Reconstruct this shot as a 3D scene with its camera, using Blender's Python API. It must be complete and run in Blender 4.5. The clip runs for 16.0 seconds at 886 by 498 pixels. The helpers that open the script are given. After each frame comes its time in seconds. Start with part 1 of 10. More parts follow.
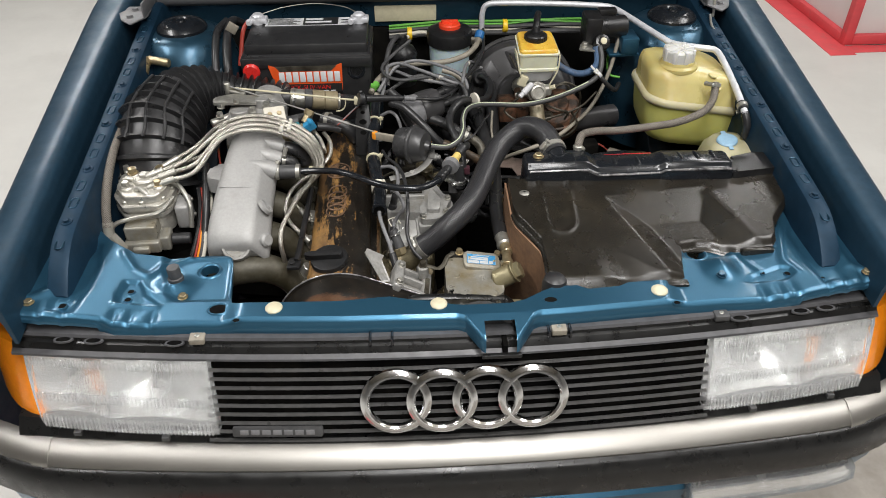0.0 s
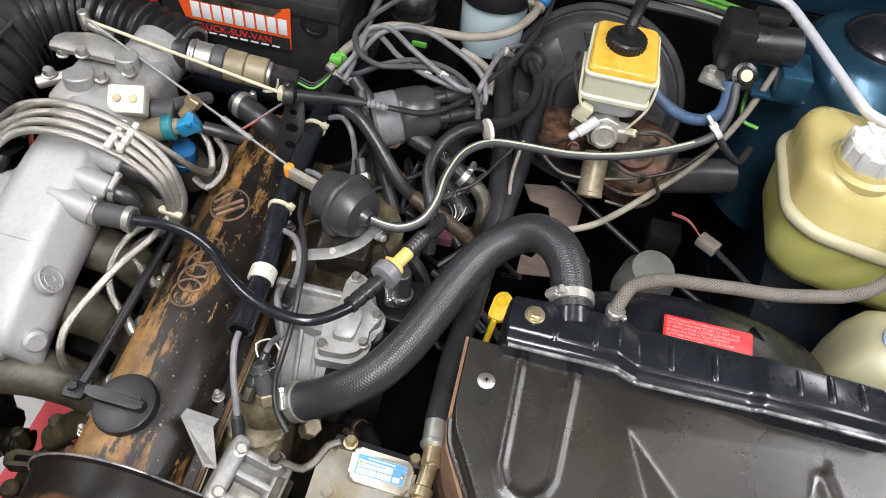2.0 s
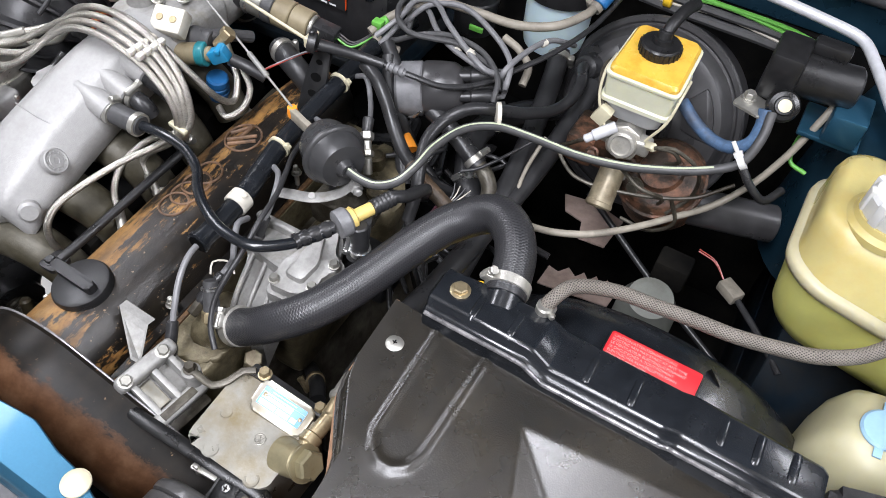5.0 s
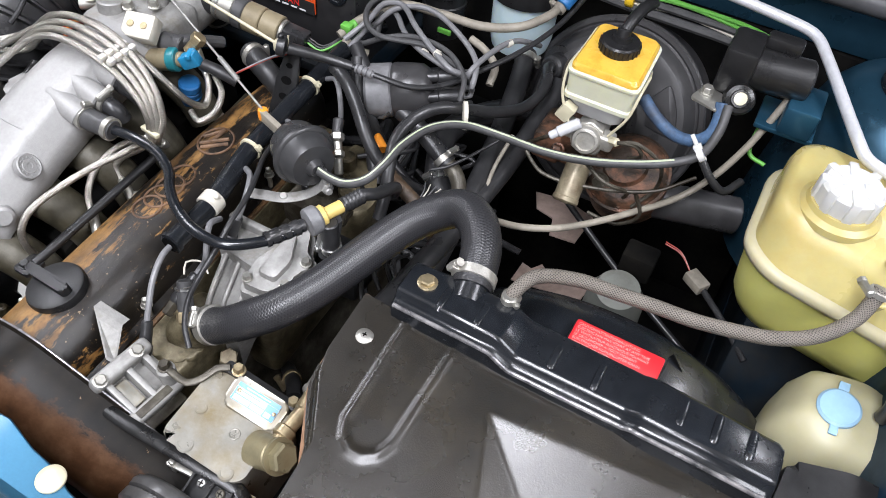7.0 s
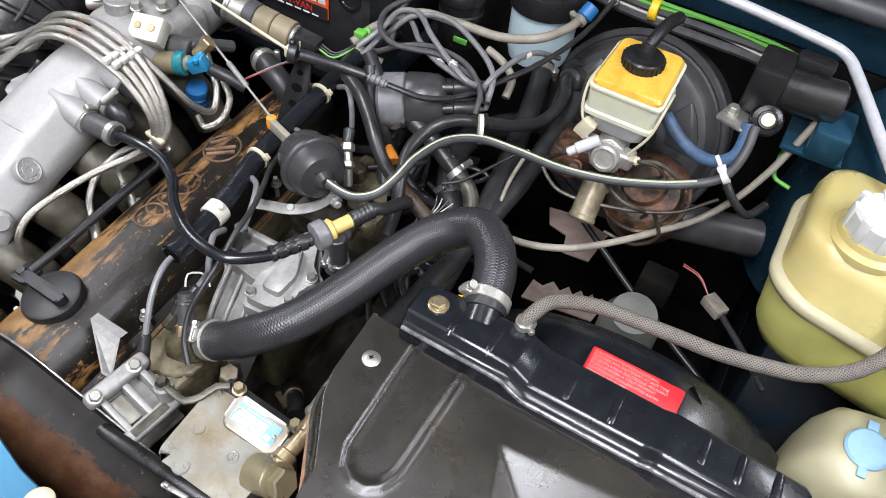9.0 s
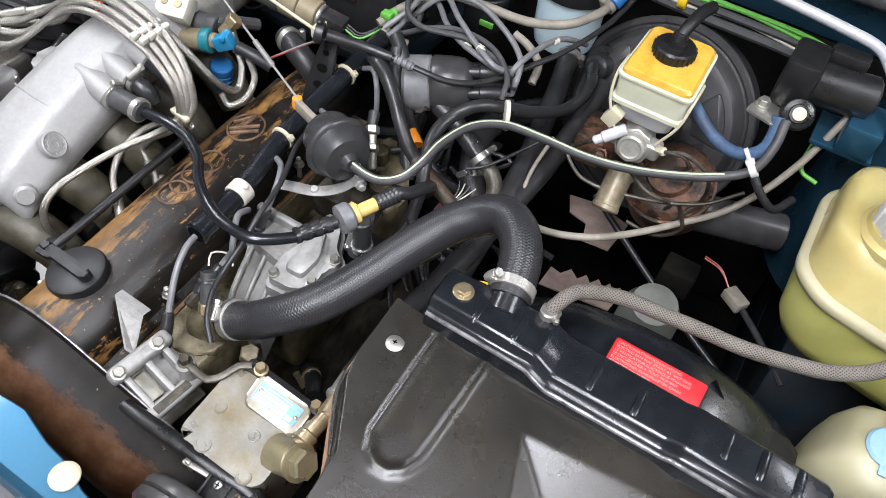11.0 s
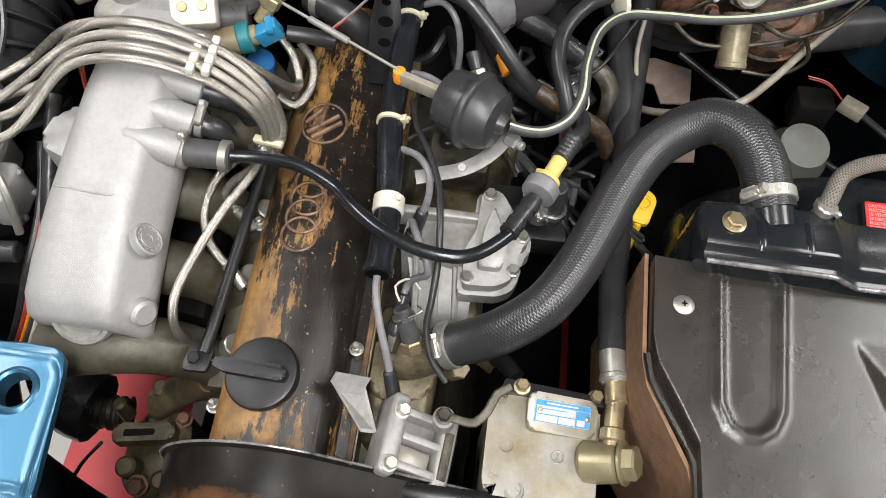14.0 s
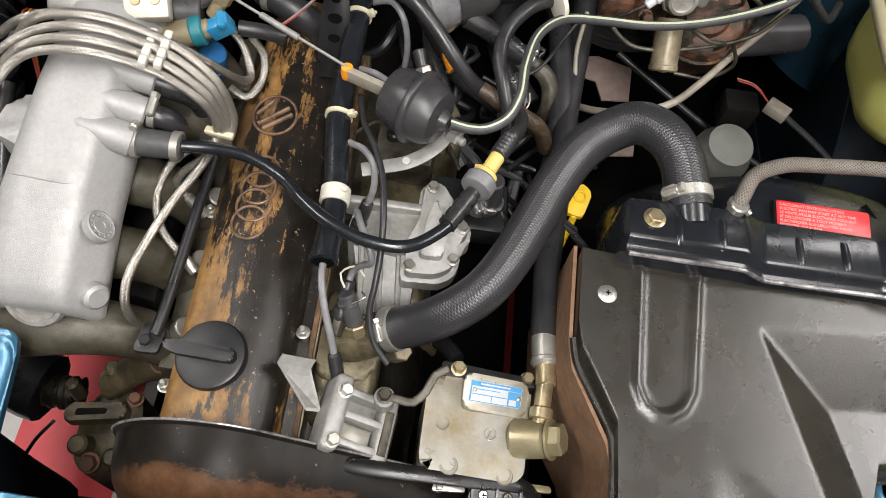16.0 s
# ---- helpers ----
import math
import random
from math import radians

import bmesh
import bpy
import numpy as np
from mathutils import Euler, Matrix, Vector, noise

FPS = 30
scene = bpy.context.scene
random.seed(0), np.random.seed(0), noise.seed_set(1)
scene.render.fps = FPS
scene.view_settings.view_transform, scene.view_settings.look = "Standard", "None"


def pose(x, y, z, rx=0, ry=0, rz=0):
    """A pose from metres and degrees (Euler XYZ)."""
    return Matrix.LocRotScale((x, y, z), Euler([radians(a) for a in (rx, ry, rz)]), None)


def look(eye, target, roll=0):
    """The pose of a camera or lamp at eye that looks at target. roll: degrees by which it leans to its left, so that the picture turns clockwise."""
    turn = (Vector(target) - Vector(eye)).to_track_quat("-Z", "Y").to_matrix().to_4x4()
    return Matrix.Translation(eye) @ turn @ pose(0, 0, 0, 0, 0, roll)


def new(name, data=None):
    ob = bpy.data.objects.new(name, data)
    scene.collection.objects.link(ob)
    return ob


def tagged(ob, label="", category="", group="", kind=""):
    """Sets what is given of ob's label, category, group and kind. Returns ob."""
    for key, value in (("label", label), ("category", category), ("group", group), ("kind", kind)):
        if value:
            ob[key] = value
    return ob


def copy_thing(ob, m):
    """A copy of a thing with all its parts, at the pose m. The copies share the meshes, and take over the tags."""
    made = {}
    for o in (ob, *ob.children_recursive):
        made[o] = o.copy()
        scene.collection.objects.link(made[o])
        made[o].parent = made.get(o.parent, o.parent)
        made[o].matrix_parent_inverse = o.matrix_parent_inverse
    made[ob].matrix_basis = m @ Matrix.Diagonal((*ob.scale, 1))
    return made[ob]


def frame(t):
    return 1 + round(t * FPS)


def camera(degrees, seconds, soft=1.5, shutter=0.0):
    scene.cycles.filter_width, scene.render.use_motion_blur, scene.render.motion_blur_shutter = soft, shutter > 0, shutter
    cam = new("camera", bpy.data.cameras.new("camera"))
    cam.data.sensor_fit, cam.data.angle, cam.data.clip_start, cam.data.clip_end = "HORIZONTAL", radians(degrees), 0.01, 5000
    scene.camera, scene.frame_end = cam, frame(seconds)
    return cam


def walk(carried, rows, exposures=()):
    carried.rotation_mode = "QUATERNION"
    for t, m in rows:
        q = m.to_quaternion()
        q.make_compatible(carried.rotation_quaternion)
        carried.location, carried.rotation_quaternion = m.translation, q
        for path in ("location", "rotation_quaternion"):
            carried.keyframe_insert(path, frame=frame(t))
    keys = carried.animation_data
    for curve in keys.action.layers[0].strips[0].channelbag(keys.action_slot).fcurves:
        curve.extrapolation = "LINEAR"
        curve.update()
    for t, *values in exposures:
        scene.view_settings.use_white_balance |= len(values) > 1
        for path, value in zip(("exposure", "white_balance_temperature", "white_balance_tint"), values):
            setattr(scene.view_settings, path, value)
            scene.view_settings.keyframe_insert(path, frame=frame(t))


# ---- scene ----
cam = camera(61.9, 16.0, soft=0.88, shutter=0.1)
PATH = [
    (0, (-0.073, -0.857, 1.577), (0.021, 0.726, 0.358), -0.1),
    (0.5, (0.007, -0.608, 1.523), (0.052, 0.934, 0.25), 0.0),
    (1, (0.066, -0.409, 1.519), (0.046, 1.005, 0.105), 2.6),
    (1.5, (0.038, -0.207, 1.526), (0.052, 1.093, 0.007), 6.7),
    (2, (0.117, -0.101, 1.489), (-0.005, 1.139, -0.076), 8.3),
    (2.5, (0.262, -0.032, 1.411), (-0.291, 1.089, -0.15), 3.4),
    (3, (0.315, -0.053, 1.431), (-0.233, 1.067, -0.134), 3.7),
    (3.5, (0.33, -0.061, 1.44), (-0.205, 1.078, -0.114), 4.5),
    (4, (0.347, -0.065, 1.454), (-0.199, 1.075, -0.096), 5.8),
    (6.3, (0.328, -0.065, 1.449), (-0.209, 1.096, -0.088), 6.2),
    (6.5, (0.333, -0.069, 1.452), (-0.2, 1.095, -0.084), 6.0),
    (7, (0.368, -0.076, 1.458), (-0.151, 1.106, -0.069), 6.1),
    (7.5, (0.373, -0.082, 1.462), (-0.137, 1.116, -0.056), 6.4),
    (8, (0.37, -0.078, 1.463), (-0.139, 1.129, -0.049), 6.8),
    (8.5, (0.357, -0.061, 1.453), (-0.172, 1.137, -0.059), 6.6),
    (9, (0.346, -0.051, 1.443), (-0.188, 1.133, -0.077), 7.2),
    (9.5, (0.334, -0.05, 1.446), (-0.217, 1.12, -0.08), 7.2),
    (10, (0.338, -0.05, 1.443), (-0.218, 1.094, -0.1), 7.2),
    (10.2, (0.333, -0.051, 1.439), (-0.22, 1.089, -0.109), 7.4),
    (12.5, (0.321, -0.06, 1.454), (-0.164, 1.09, -0.108), 9.1),
    (13, (0.256, -0.039, 1.43), (-0.19, 1.088, -0.162), 6.8),
    (13.5, (0.021, -0.015, 1.386), (-0.23, 1.041, -0.294), 2.3),
    (14, (-0.054, -0.026, 1.398), (-0.094, 0.955, -0.345), 5.0),
    (14.5, (-0.05, -0.03, 1.401), (-0.071, 0.959, -0.337), 5.7),
    (15, (-0.027, -0.049, 1.421), (-0.035, 0.923, -0.327), 5.8),
    (15.5, (-0.008, -0.071, 1.429), (0.028, 0.895, -0.321), 7.7),
    (16, (-0.038, -0.038, 1.438), (0.036, 0.914, -0.319), 11.7),
]
walk(cam, [(t, look(eye, target, roll)) for t, eye, target, roll in PATH],
     exposures=[(0, -0.17, 6480, 10), (1.0, 0.02, 6600, 11), (1.5, 0.12, 6500, 11), (2.5, 0.36, 6020, 14), (12.5, 0.34, 5980, 13), (13.5, 0.29, 6350, 11), (16, 0.18, 6550, 12)])

# ---------------------------------------------------------------- world and light
world = bpy.data.worlds.new("workshop_air")
scene.world = world
world.use_nodes = True
world.node_tree.nodes["Background"].inputs[0].default_value = (0.80, 0.88, 1.0, 1)
world.node_tree.nodes["Background"].inputs[1].default_value = 0.002
scene.view_settings.exposure = 0.0


# Assumed area lamps, all out of view; places and watts fit the brightness.
def assumed_lamp(x, y, z, w, h, watts, colour=(1.0, 0.982, 0.962)):
    data = bpy.data.lights.new("unseen_lamp", "AREA")
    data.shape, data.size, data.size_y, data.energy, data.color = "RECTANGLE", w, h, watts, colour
    ob = new("unseen_lamp", data)
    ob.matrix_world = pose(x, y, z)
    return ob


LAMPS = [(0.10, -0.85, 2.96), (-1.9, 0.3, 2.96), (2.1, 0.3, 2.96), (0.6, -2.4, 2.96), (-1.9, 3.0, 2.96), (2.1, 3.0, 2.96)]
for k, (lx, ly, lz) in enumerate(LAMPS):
    assumed_lamp(lx, ly, lz, (0.5, 0.5, 1.1, 0.5, 0.5, 0.5)[k], 1.5, (70, 46, 62, 55, 70, 36)[k])

# ---------------------------------------------------------------- materials
def nodes_of(name):
    m = bpy.data.materials.new(name)
    m.use_nodes = True
    nt = m.node_tree
    return m, nt, nt.nodes["Principled BSDF"]


def ramp(nt, fac, stops):
    r = nt.nodes.new("ShaderNodeValToRGB")
    while len(r.color_ramp.elements) < len(stops):
        r.color_ramp.elements.new(0.5)
    for e, (p, c) in zip(r.color_ramp.elements, stops):
        e.position, e.color = p, (*c, 1)
    nt.links.new(fac, r.inputs[0])
    return r.outputs[0]


def tex(nt, scale, detail=4.0, rough=0.6, stretch=None, kind="ShaderNodeTexNoise"):
    co = nt.nodes.new("ShaderNodeTexCoord")
    mp = nt.nodes.new("ShaderNodeMapping")
    if stretch:
        mp.inputs["Scale"].default_value = stretch
    nt.links.new(co.outputs["Object"], mp.inputs[0])
    n = nt.nodes.new(kind)
    n.inputs["Scale"].default_value = scale
    if kind == "ShaderNodeTexNoise":
        n.inputs["Detail"].default_value, n.inputs["Roughness"].default_value = detail, rough
    nt.links.new(mp.outputs[0], n.inputs["Vector"])
    return n.outputs[0]


def mixc(nt, fac, a, b):
    m = nt.nodes.new("ShaderNodeMix")
    m.data_type = "RGBA"
    for s, v in ((m.inputs[0], fac), (m.inputs[6], a), (m.inputs[7], b)):
        if isinstance(v, bpy.types.NodeSocket):
            nt.links.new(v, s)
        else:
            s.default_value = (*v, 1) if isinstance(v, tuple) else v
    return m.outputs[2]


def surface(name, colour, rough=0.5, metal=0.0, vary=0.25, grain=60.0, bump=0.0, bump_scale=400.0, dirt=None, dirt_amount=0.45,
            dirt_scale=14.0, coat=0.0, sss=0.0, sss_radius=0.01, rough_vary=0.12, stretch=None, spec=0.5):
    """A plain worn surface: colour varied at two scales, blotches of a second colour (mostly dirt), uneven gloss and
    fine relief.
    """
    m, nt, b = nodes_of(name)
    lo = tuple(c * (1 - vary) for c in colour)
    hi = tuple(min(1.0, c * (1 + vary)) for c in colour)
    col = ramp(nt, tex(nt, grain, 6, 0.65, stretch), [(0.3, lo), (0.7, hi)])
    if dirt:
        mask = ramp(nt, tex(nt, dirt_scale, 7, 0.7), [(1 - dirt_amount - 0.14, (0, 0, 0)), (1 - dirt_amount + 0.14, (1, 1, 1))])
        col = mixc(nt, mask, col, dirt)
    nt.links.new(col, b.inputs["Base Color"])
    rv = ramp(nt, tex(nt, grain * 0.4, 5, 0.6), [(0.3, (max(0.02, rough - rough_vary),) * 3), (0.7, (min(1, rough + rough_vary),) * 3)])
    nt.links.new(rv, b.inputs["Roughness"])
    b.inputs["Metallic"].default_value = metal
    b.inputs["Specular IOR Level"].default_value = spec
    if coat:
        b.inputs["Coat Weight"].default_value, b.inputs["Coat Roughness"].default_value = coat, 0.06
    if sss:
        b.inputs["Subsurface Weight"].default_value = sss
        b.inputs["Subsurface Radius"].default_value = (1.0, 0.8, 0.35)
        b.inputs["Subsurface Scale"].default_value = sss_radius
    if bump:
        bn = nt.nodes.new("ShaderNodeBump")
        bn.inputs["Strength"].default_value, bn.inputs["Distance"].default_value = bump, 0.002
        nt.links.new(tex(nt, bump_scale, 3, 0.6), bn.inputs["Height"])
        nt.links.new(bn.outputs[0], b.inputs["Normal"])
    return m


PAINT = surface("blue_metallic_paint", (0.034, 0.118, 0.195), 0.37, 0.70, 0.05, 500, coat=0.3, dirt=(0.032, 0.095, 0.14), dirt_amount=0.22, dirt_scale=9, rough_vary=0.03)
# Body blue set darker on the wings, with greyish dust blotches.
PAINT_WING = surface("darker_dusty_wing_paint", (0.014, 0.040, 0.067), 0.46, 0.35, 0.12, 60, coat=0.08, spec=0.3, dirt=(0.030, 0.044, 0.055), dirt_amount=0.3, dirt_scale=7)
# Pale metallic blotches paint a lip's highlight as well as its worn edge.
WORN_HIGHLIGHT = surface("worn_highlight_lip", (0.05, 0.05, 0.054), 0.26, 0.5, 0.3, 60, dirt=(0.36, 0.35, 0.35), dirt_amount=0.52, dirt_scale=40)
# Body blue with a darker base under greyish dust blotches.
PLATE_PAINT = surface("darker_dusty_paint", (0.022, 0.066, 0.106), 0.34, 0.62, 0.1, 60, coat=0.12, dirt=(0.045, 0.075, 0.095), dirt_amount=0.3, dirt_scale=9)
# Dull bay blue darkened for the inner walls' shade; blotches are dust.
PAINT_DULL = surface("dull_shaded_paint", (0.0085, 0.028, 0.052), 0.50, 0.2, 0.18, 40, spec=0.2, dirt=(0.035, 0.045, 0.05), dirt_amount=0.28, dirt_scale=16)
# Bay blue taken near black: deep-bay shade is put into the colour.
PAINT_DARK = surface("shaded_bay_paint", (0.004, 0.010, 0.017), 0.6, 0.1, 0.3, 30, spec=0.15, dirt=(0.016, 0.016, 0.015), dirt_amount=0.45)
BLACK = surface("black_plastic", (0.013, 0.013, 0.0135), 0.36, 0, 0.3, 80, bump=0.12, bump_scale=700, dirt=(0.020, 0.019, 0.018), dirt_amount=0.25, spec=0.4)
BLACK_GLOSS = surface("black_gloss_paint", (0.010, 0.0115, 0.014), 0.24, 0, 0.3, 60, dirt=(0.016, 0.016, 0.016), dirt_amount=0.22, coat=0.12, rough_vary=0.08)
BLACK_SATIN = surface("satin_black_trim", (0.009, 0.009, 0.009), 0.33, 0, 0.25, 90, bump=0.06, bump_scale=900)
# Brown in base and blotches stands in for the warm ceiling's reflection.
LEATHER = surface("grained_black_plastic", (0.0140, 0.0120, 0.0090), 0.27, 0, 0.3, 30, bump=0.10, bump_scale=560, dirt=(0.032, 0.026, 0.017), dirt_amount=0.36, dirt_scale=7, spec=0.62, rough_vary=0.06)
RUBBER = surface("black_rubber", (0.023, 0.023, 0.024), 0.35, 0, 0.3, 60, bump=0.10, bump_scale=500, dirt=(0.024, 0.023, 0.021), dirt_amount=0.25, dirt_scale=22)
RUBBER_GREY = surface("greyed_rubber", (0.055, 0.055, 0.056), 0.5, 0, 0.25, 70, bump=0.1, dirt=(0.02, 0.02, 0.02), dirt_amount=0.3)
CABLE = surface("grey_cable_sleeve", (0.165, 0.165, 0.170), 0.42, 0, 0.2, 90, dirt=(0.03, 0.03, 0.03), dirt_amount=0.3)
BEIGE_HOSE = surface("beige_hose", (0.26, 0.235, 0.19), 0.55, 0, 0.2, 60, dirt=(0.09, 0.08, 0.065), dirt_amount=0.35)
CAST = surface("cast_aluminium", (0.325, 0.32, 0.305), 0.52, 0.45, 0.16, 150, bump=0.16, bump_scale=700, dirt=(0.20, 0.18, 0.13), dirt_amount=0.34, dirt_scale=24)
CAST_CLEAN = surface("silver_painted_casting", (0.345, 0.341, 0.333), 0.50, 0.30, 0.07, 220, bump=0.22, bump_scale=950, dirt=(0.27, 0.265, 0.25), dirt_amount=0.28, dirt_scale=11)
CAST_DIRTY = surface("oily_casting", (0.13, 0.12, 0.095), 0.42, 0.35, 0.4, 60, bump=0.25, bump_scale=400, dirt=(0.024, 0.019, 0.012), dirt_amount=0.55, dirt_scale=20)
PUMP = surface("grimy_pump_casting", (0.285, 0.275, 0.24), 0.36, 0.40, 0.12, 70, bump=0.05, bump_scale=300, dirt=(0.20, 0.155, 0.075), dirt_amount=0.40, dirt_scale=18)
ZINC = surface("zinc_steel", (0.44, 0.43, 0.39), 0.40, 0.8, 0.15, 90, dirt=(0.26, 0.23, 0.17), dirt_amount=0.3, dirt_scale=40)
BRASS = surface("yellow_passivated_steel", (0.44, 0.36, 0.22), 0.38, 0.8, 0.2, 90, dirt=(0.22, 0.18, 0.11), dirt_amount=0.4, dirt_scale=40)
STEEL = surface("bright_steel", (0.58, 0.58, 0.57), 0.30, 0.95, 0.1, 200)
CHROME = surface("chrome", (0.70, 0.70, 0.70), 0.17, 1.0, 0.04, 60, rough_vary=0.03)
STAINLESS = surface("brushed_stainless", (0.39, 0.375, 0.35), 0.45, 1.0, 0.04, 60, bump=0.03, bump_scale=300, stretch=(1, 30, 30), rough_vary=0.015)
PIPE = surface("dull_aluminium_pipe", (0.68, 0.69, 0.72), 0.40, 0.35, 0.1, 100)
RUST = surface("rusty_steel", (0.15, 0.07, 0.04), 0.7, 0.2, 0.6, 120, bump=0.6, bump_scale=260, dirt=(0.03, 0.02, 0.015), dirt_amount=0.45, dirt_scale=30)
TAN = surface("oiled_tan_cover", (0.19, 0.085, 0.04), 0.5, 0, 0.3, 30, dirt=(0.05, 0.028, 0.018), dirt_amount=0.42, dirt_scale=12)
CARD = surface("brown_fibre_board", (0.22, 0.125, 0.07), 0.8, 0, 0.25, 90, bump=0.3, dirt=(0.13, 0.07, 0.04), dirt_amount=0.35)
TANK = surface("yellowed_tank_plastic", (0.46, 0.395, 0.16), 0.30, 0, 0.10, 12, sss=0.35, sss_radius=0.02, dirt=(0.47, 0.345, 0.11), dirt_amount=0.38, dirt_scale=10, bump=0.08, bump_scale=200)
TANK_LOW = surface("coolant_filled_plastic", (0.50, 0.49, 0.15), 0.36, 0, 0.10, 12, sss=0.35, sss_radius=0.02, dirt=(0.56, 0.52, 0.13), dirt_amount=0.36, dirt_scale=9)
TANK_EDGE = surface("pale_tank_seam", (0.46, 0.42, 0.27), 0.4, 0, 0.1, 20, sss=0.3, sss_radius=0.015)
BOTTLE = surface("cream_bottle_plastic", (0.38, 0.355, 0.225), 0.42, 0, 0.08, 14, sss=0.35, sss_radius=0.02, dirt=(0.42, 0.39, 0.23), dirt_amount=0.3, dirt_scale=9)
WHITE = surface("white_plastic", (0.56, 0.56, 0.54), 0.38, 0, 0.06, 40, sss=0.1, sss_radius=0.005)
WHITE_OLD = surface("aged_white_plastic", (0.58, 0.55, 0.47), 0.45, 0, 0.12, 60, dirt=(0.42, 0.36, 0.24), dirt_amount=0.25, dirt_scale=60)
CREAM = surface("cream_plastic", (0.55, 0.51, 0.36), 0.4, 0, 0.1, 60)
YELLOW = surface("yellow_plastic", (0.64, 0.48, 0.15), 0.4, 0, 0.1, 60)
YELLOW_TAPE = surface("yellow_tape", (0.80, 0.52, 0.02), 0.45, 0, 0.1, 60)
RES_TOP = surface("brake_fluid_yellow_plastic", (0.66, 0.42, 0.06), 0.3, 0, 0.12, 30, sss=0.2, sss_radius=0.008, dirt=(0.60, 0.24, 0.01), dirt_amount=0.38, dirt_scale=40)
RES_MID = surface("milky_reservoir_plastic", (0.62, 0.62, 0.47), 0.36, 0, 0.08, 30, sss=0.3, sss_radius=0.008)
RES_LOW = surface("grey_reservoir_plastic", (0.50, 0.505, 0.52), 0.4, 0, 0.1, 30)
PALE_BLUE = surface("pale_blue_reservoir", (0.50, 0.62, 0.66), 0.36, 0, 0.08, 20, sss=0.25, sss_radius=0.01)
BLUE_PLASTIC = surface("blue_plastic", (0.02, 0.13, 0.34), 0.4, 0, 0.15, 60)
SKY_PLASTIC = surface("bright_blue_plastic", (0.02, 0.20, 0.38), 0.4, 0, 0.15, 60, dirt=(0.05, 0.12, 0.16), dirt_amount=0.3)
BLUE_CAP = surface("pale_blue_cap", (0.24, 0.39, 0.52), 0.42, 0, 0.1, 60)
BLUE_SLEEVE = surface("blue_woven_hose", (0.065, 0.125, 0.23), 0.6, 0, 0.25, 200, dirt=(0.03, 0.03, 0.035), dirt_amount=0.4)
RED = surface("red_plastic", (0.62, 0.025, 0.02), 0.35, 0, 0.1, 60)
RED_CAP = surface("orange_red_cap", (0.75, 0.06, 0.02), 0.3, 0, 0.1, 60)
RED_WIRE = surface("red_wire", (0.34, 0.045, 0.03), 0.4, 0, 0.1, 60)
GREEN = surface("green_wire", (0.13, 0.40, 0.06), 0.4, 0, 0.12, 60)
ORANGE = surface("orange_plastic", (0.80, 0.28, 0.02), 0.4, 0, 0.12, 60)
LABEL_RED = surface("red_label", (0.52, 0.016, 0.022), 0.4, 0, 0.05, 60)
LABEL_ORANGE = surface("orange_label", (0.72, 0.09, 0.015), 0.35, 0, 0.1, 30)
LABEL_BLUE = surface("blue_label", (0.035, 0.22, 0.44), 0.35, 0, 0.08, 60)
LABEL_WHITE = surface("white_label", (0.64, 0.65, 0.66), 0.4, 0, 0.06, 60)
LABEL_GREY = surface("pale_grey_label", (0.40, 0.42, 0.43), 0.45, 0, 0.08, 60)
LABEL_BLACK = surface("black_label", (0.02, 0.02, 0.02), 0.4, 0, 0.1, 60)
PALE_INK = surface("pale_label_ink", (0.62, 0.36, 0.34), 0.5, 0, 0.05, 60)
# Near black that puts deep shade into the colour, with brownish dirt blotches.
VOID = surface("shade_black", (0.0025, 0.0025, 0.0025), 0.85, 0, 0.3, 30, spec=0.08, dirt=(0.010, 0.009, 0.007), dirt_amount=0.4)
CONCRETE = surface("painted_concrete", (0.62, 0.61, 0.58), 0.55, 0, 0.05, 3, bump=0.10, bump_scale=60, dirt=(0.50, 0.485, 0.46), dirt_amount=0.36, dirt_scale=1.1)
FLOOR_RED = surface("red_floor_paint", (0.66, 0.075, 0.085), 0.5, 0, 0.12, 6, dirt=(0.36, 0.15, 0.13), dirt_amount=0.30, dirt_scale=9)
GREY_WALL = surface("grey_wall_paint", (0.50, 0.495, 0.485), 0.7, 0, 0.05, 2, bump=0.1, bump_scale=90)
FLOOR_DIRT_SHADE = surface("stained_shaded_concrete", (0.30, 0.275, 0.245), 0.6, 0, 0.15, 5, bump=0.1, bump_scale=60, dirt=(0.17, 0.15, 0.125), dirt_amount=0.4, dirt_scale=3)
WALL = surface("white_wall_paint", (0.72, 0.71, 0.69), 0.7, 0, 0.05, 2, bump=0.1, bump_scale=90)
AMBER = surface("amber_lens_plastic", (0.85, 0.26, 0.01), 0.14, 0, 0.08, 60, sss=0.3, sss_radius=0.006, bump=0.2, bump_scale=240)
LAMP_WHITE = surface("lamp_tube", (0.9, 0.9, 0.9), 0.4, 0, 0.02, 10)


def ribbed_glass():
    m, nt, b = nodes_of("ribbed_lamp_glass")
    b.inputs["Base Color"].default_value = (0.96, 0.97, 0.97, 1)
    b.inputs["Roughness"].default_value = 0.09
    b.inputs["Transmission Weight"].default_value = 0.82
    b.inputs["IOR"].default_value = 1.45
    w = nt.nodes.new("ShaderNodeTexWave")
    w.inputs["Scale"].default_value, w.inputs["Distortion"].default_value = 70.0, 0.0
    co = nt.nodes.new("ShaderNodeTexCoord")
    nt.links.new(co.outputs["Object"], w.inputs["Vector"])
    bn = nt.nodes.new("ShaderNodeBump")
    bn.inputs["Strength"].default_value, bn.inputs["Distance"].default_value = 0.14, 0.002
    nt.links.new(w.outputs[0], bn.inputs["Height"])
    nt.links.new(bn.outputs[0], b.inputs["Normal"])
    return m


GLASS = ribbed_glass()


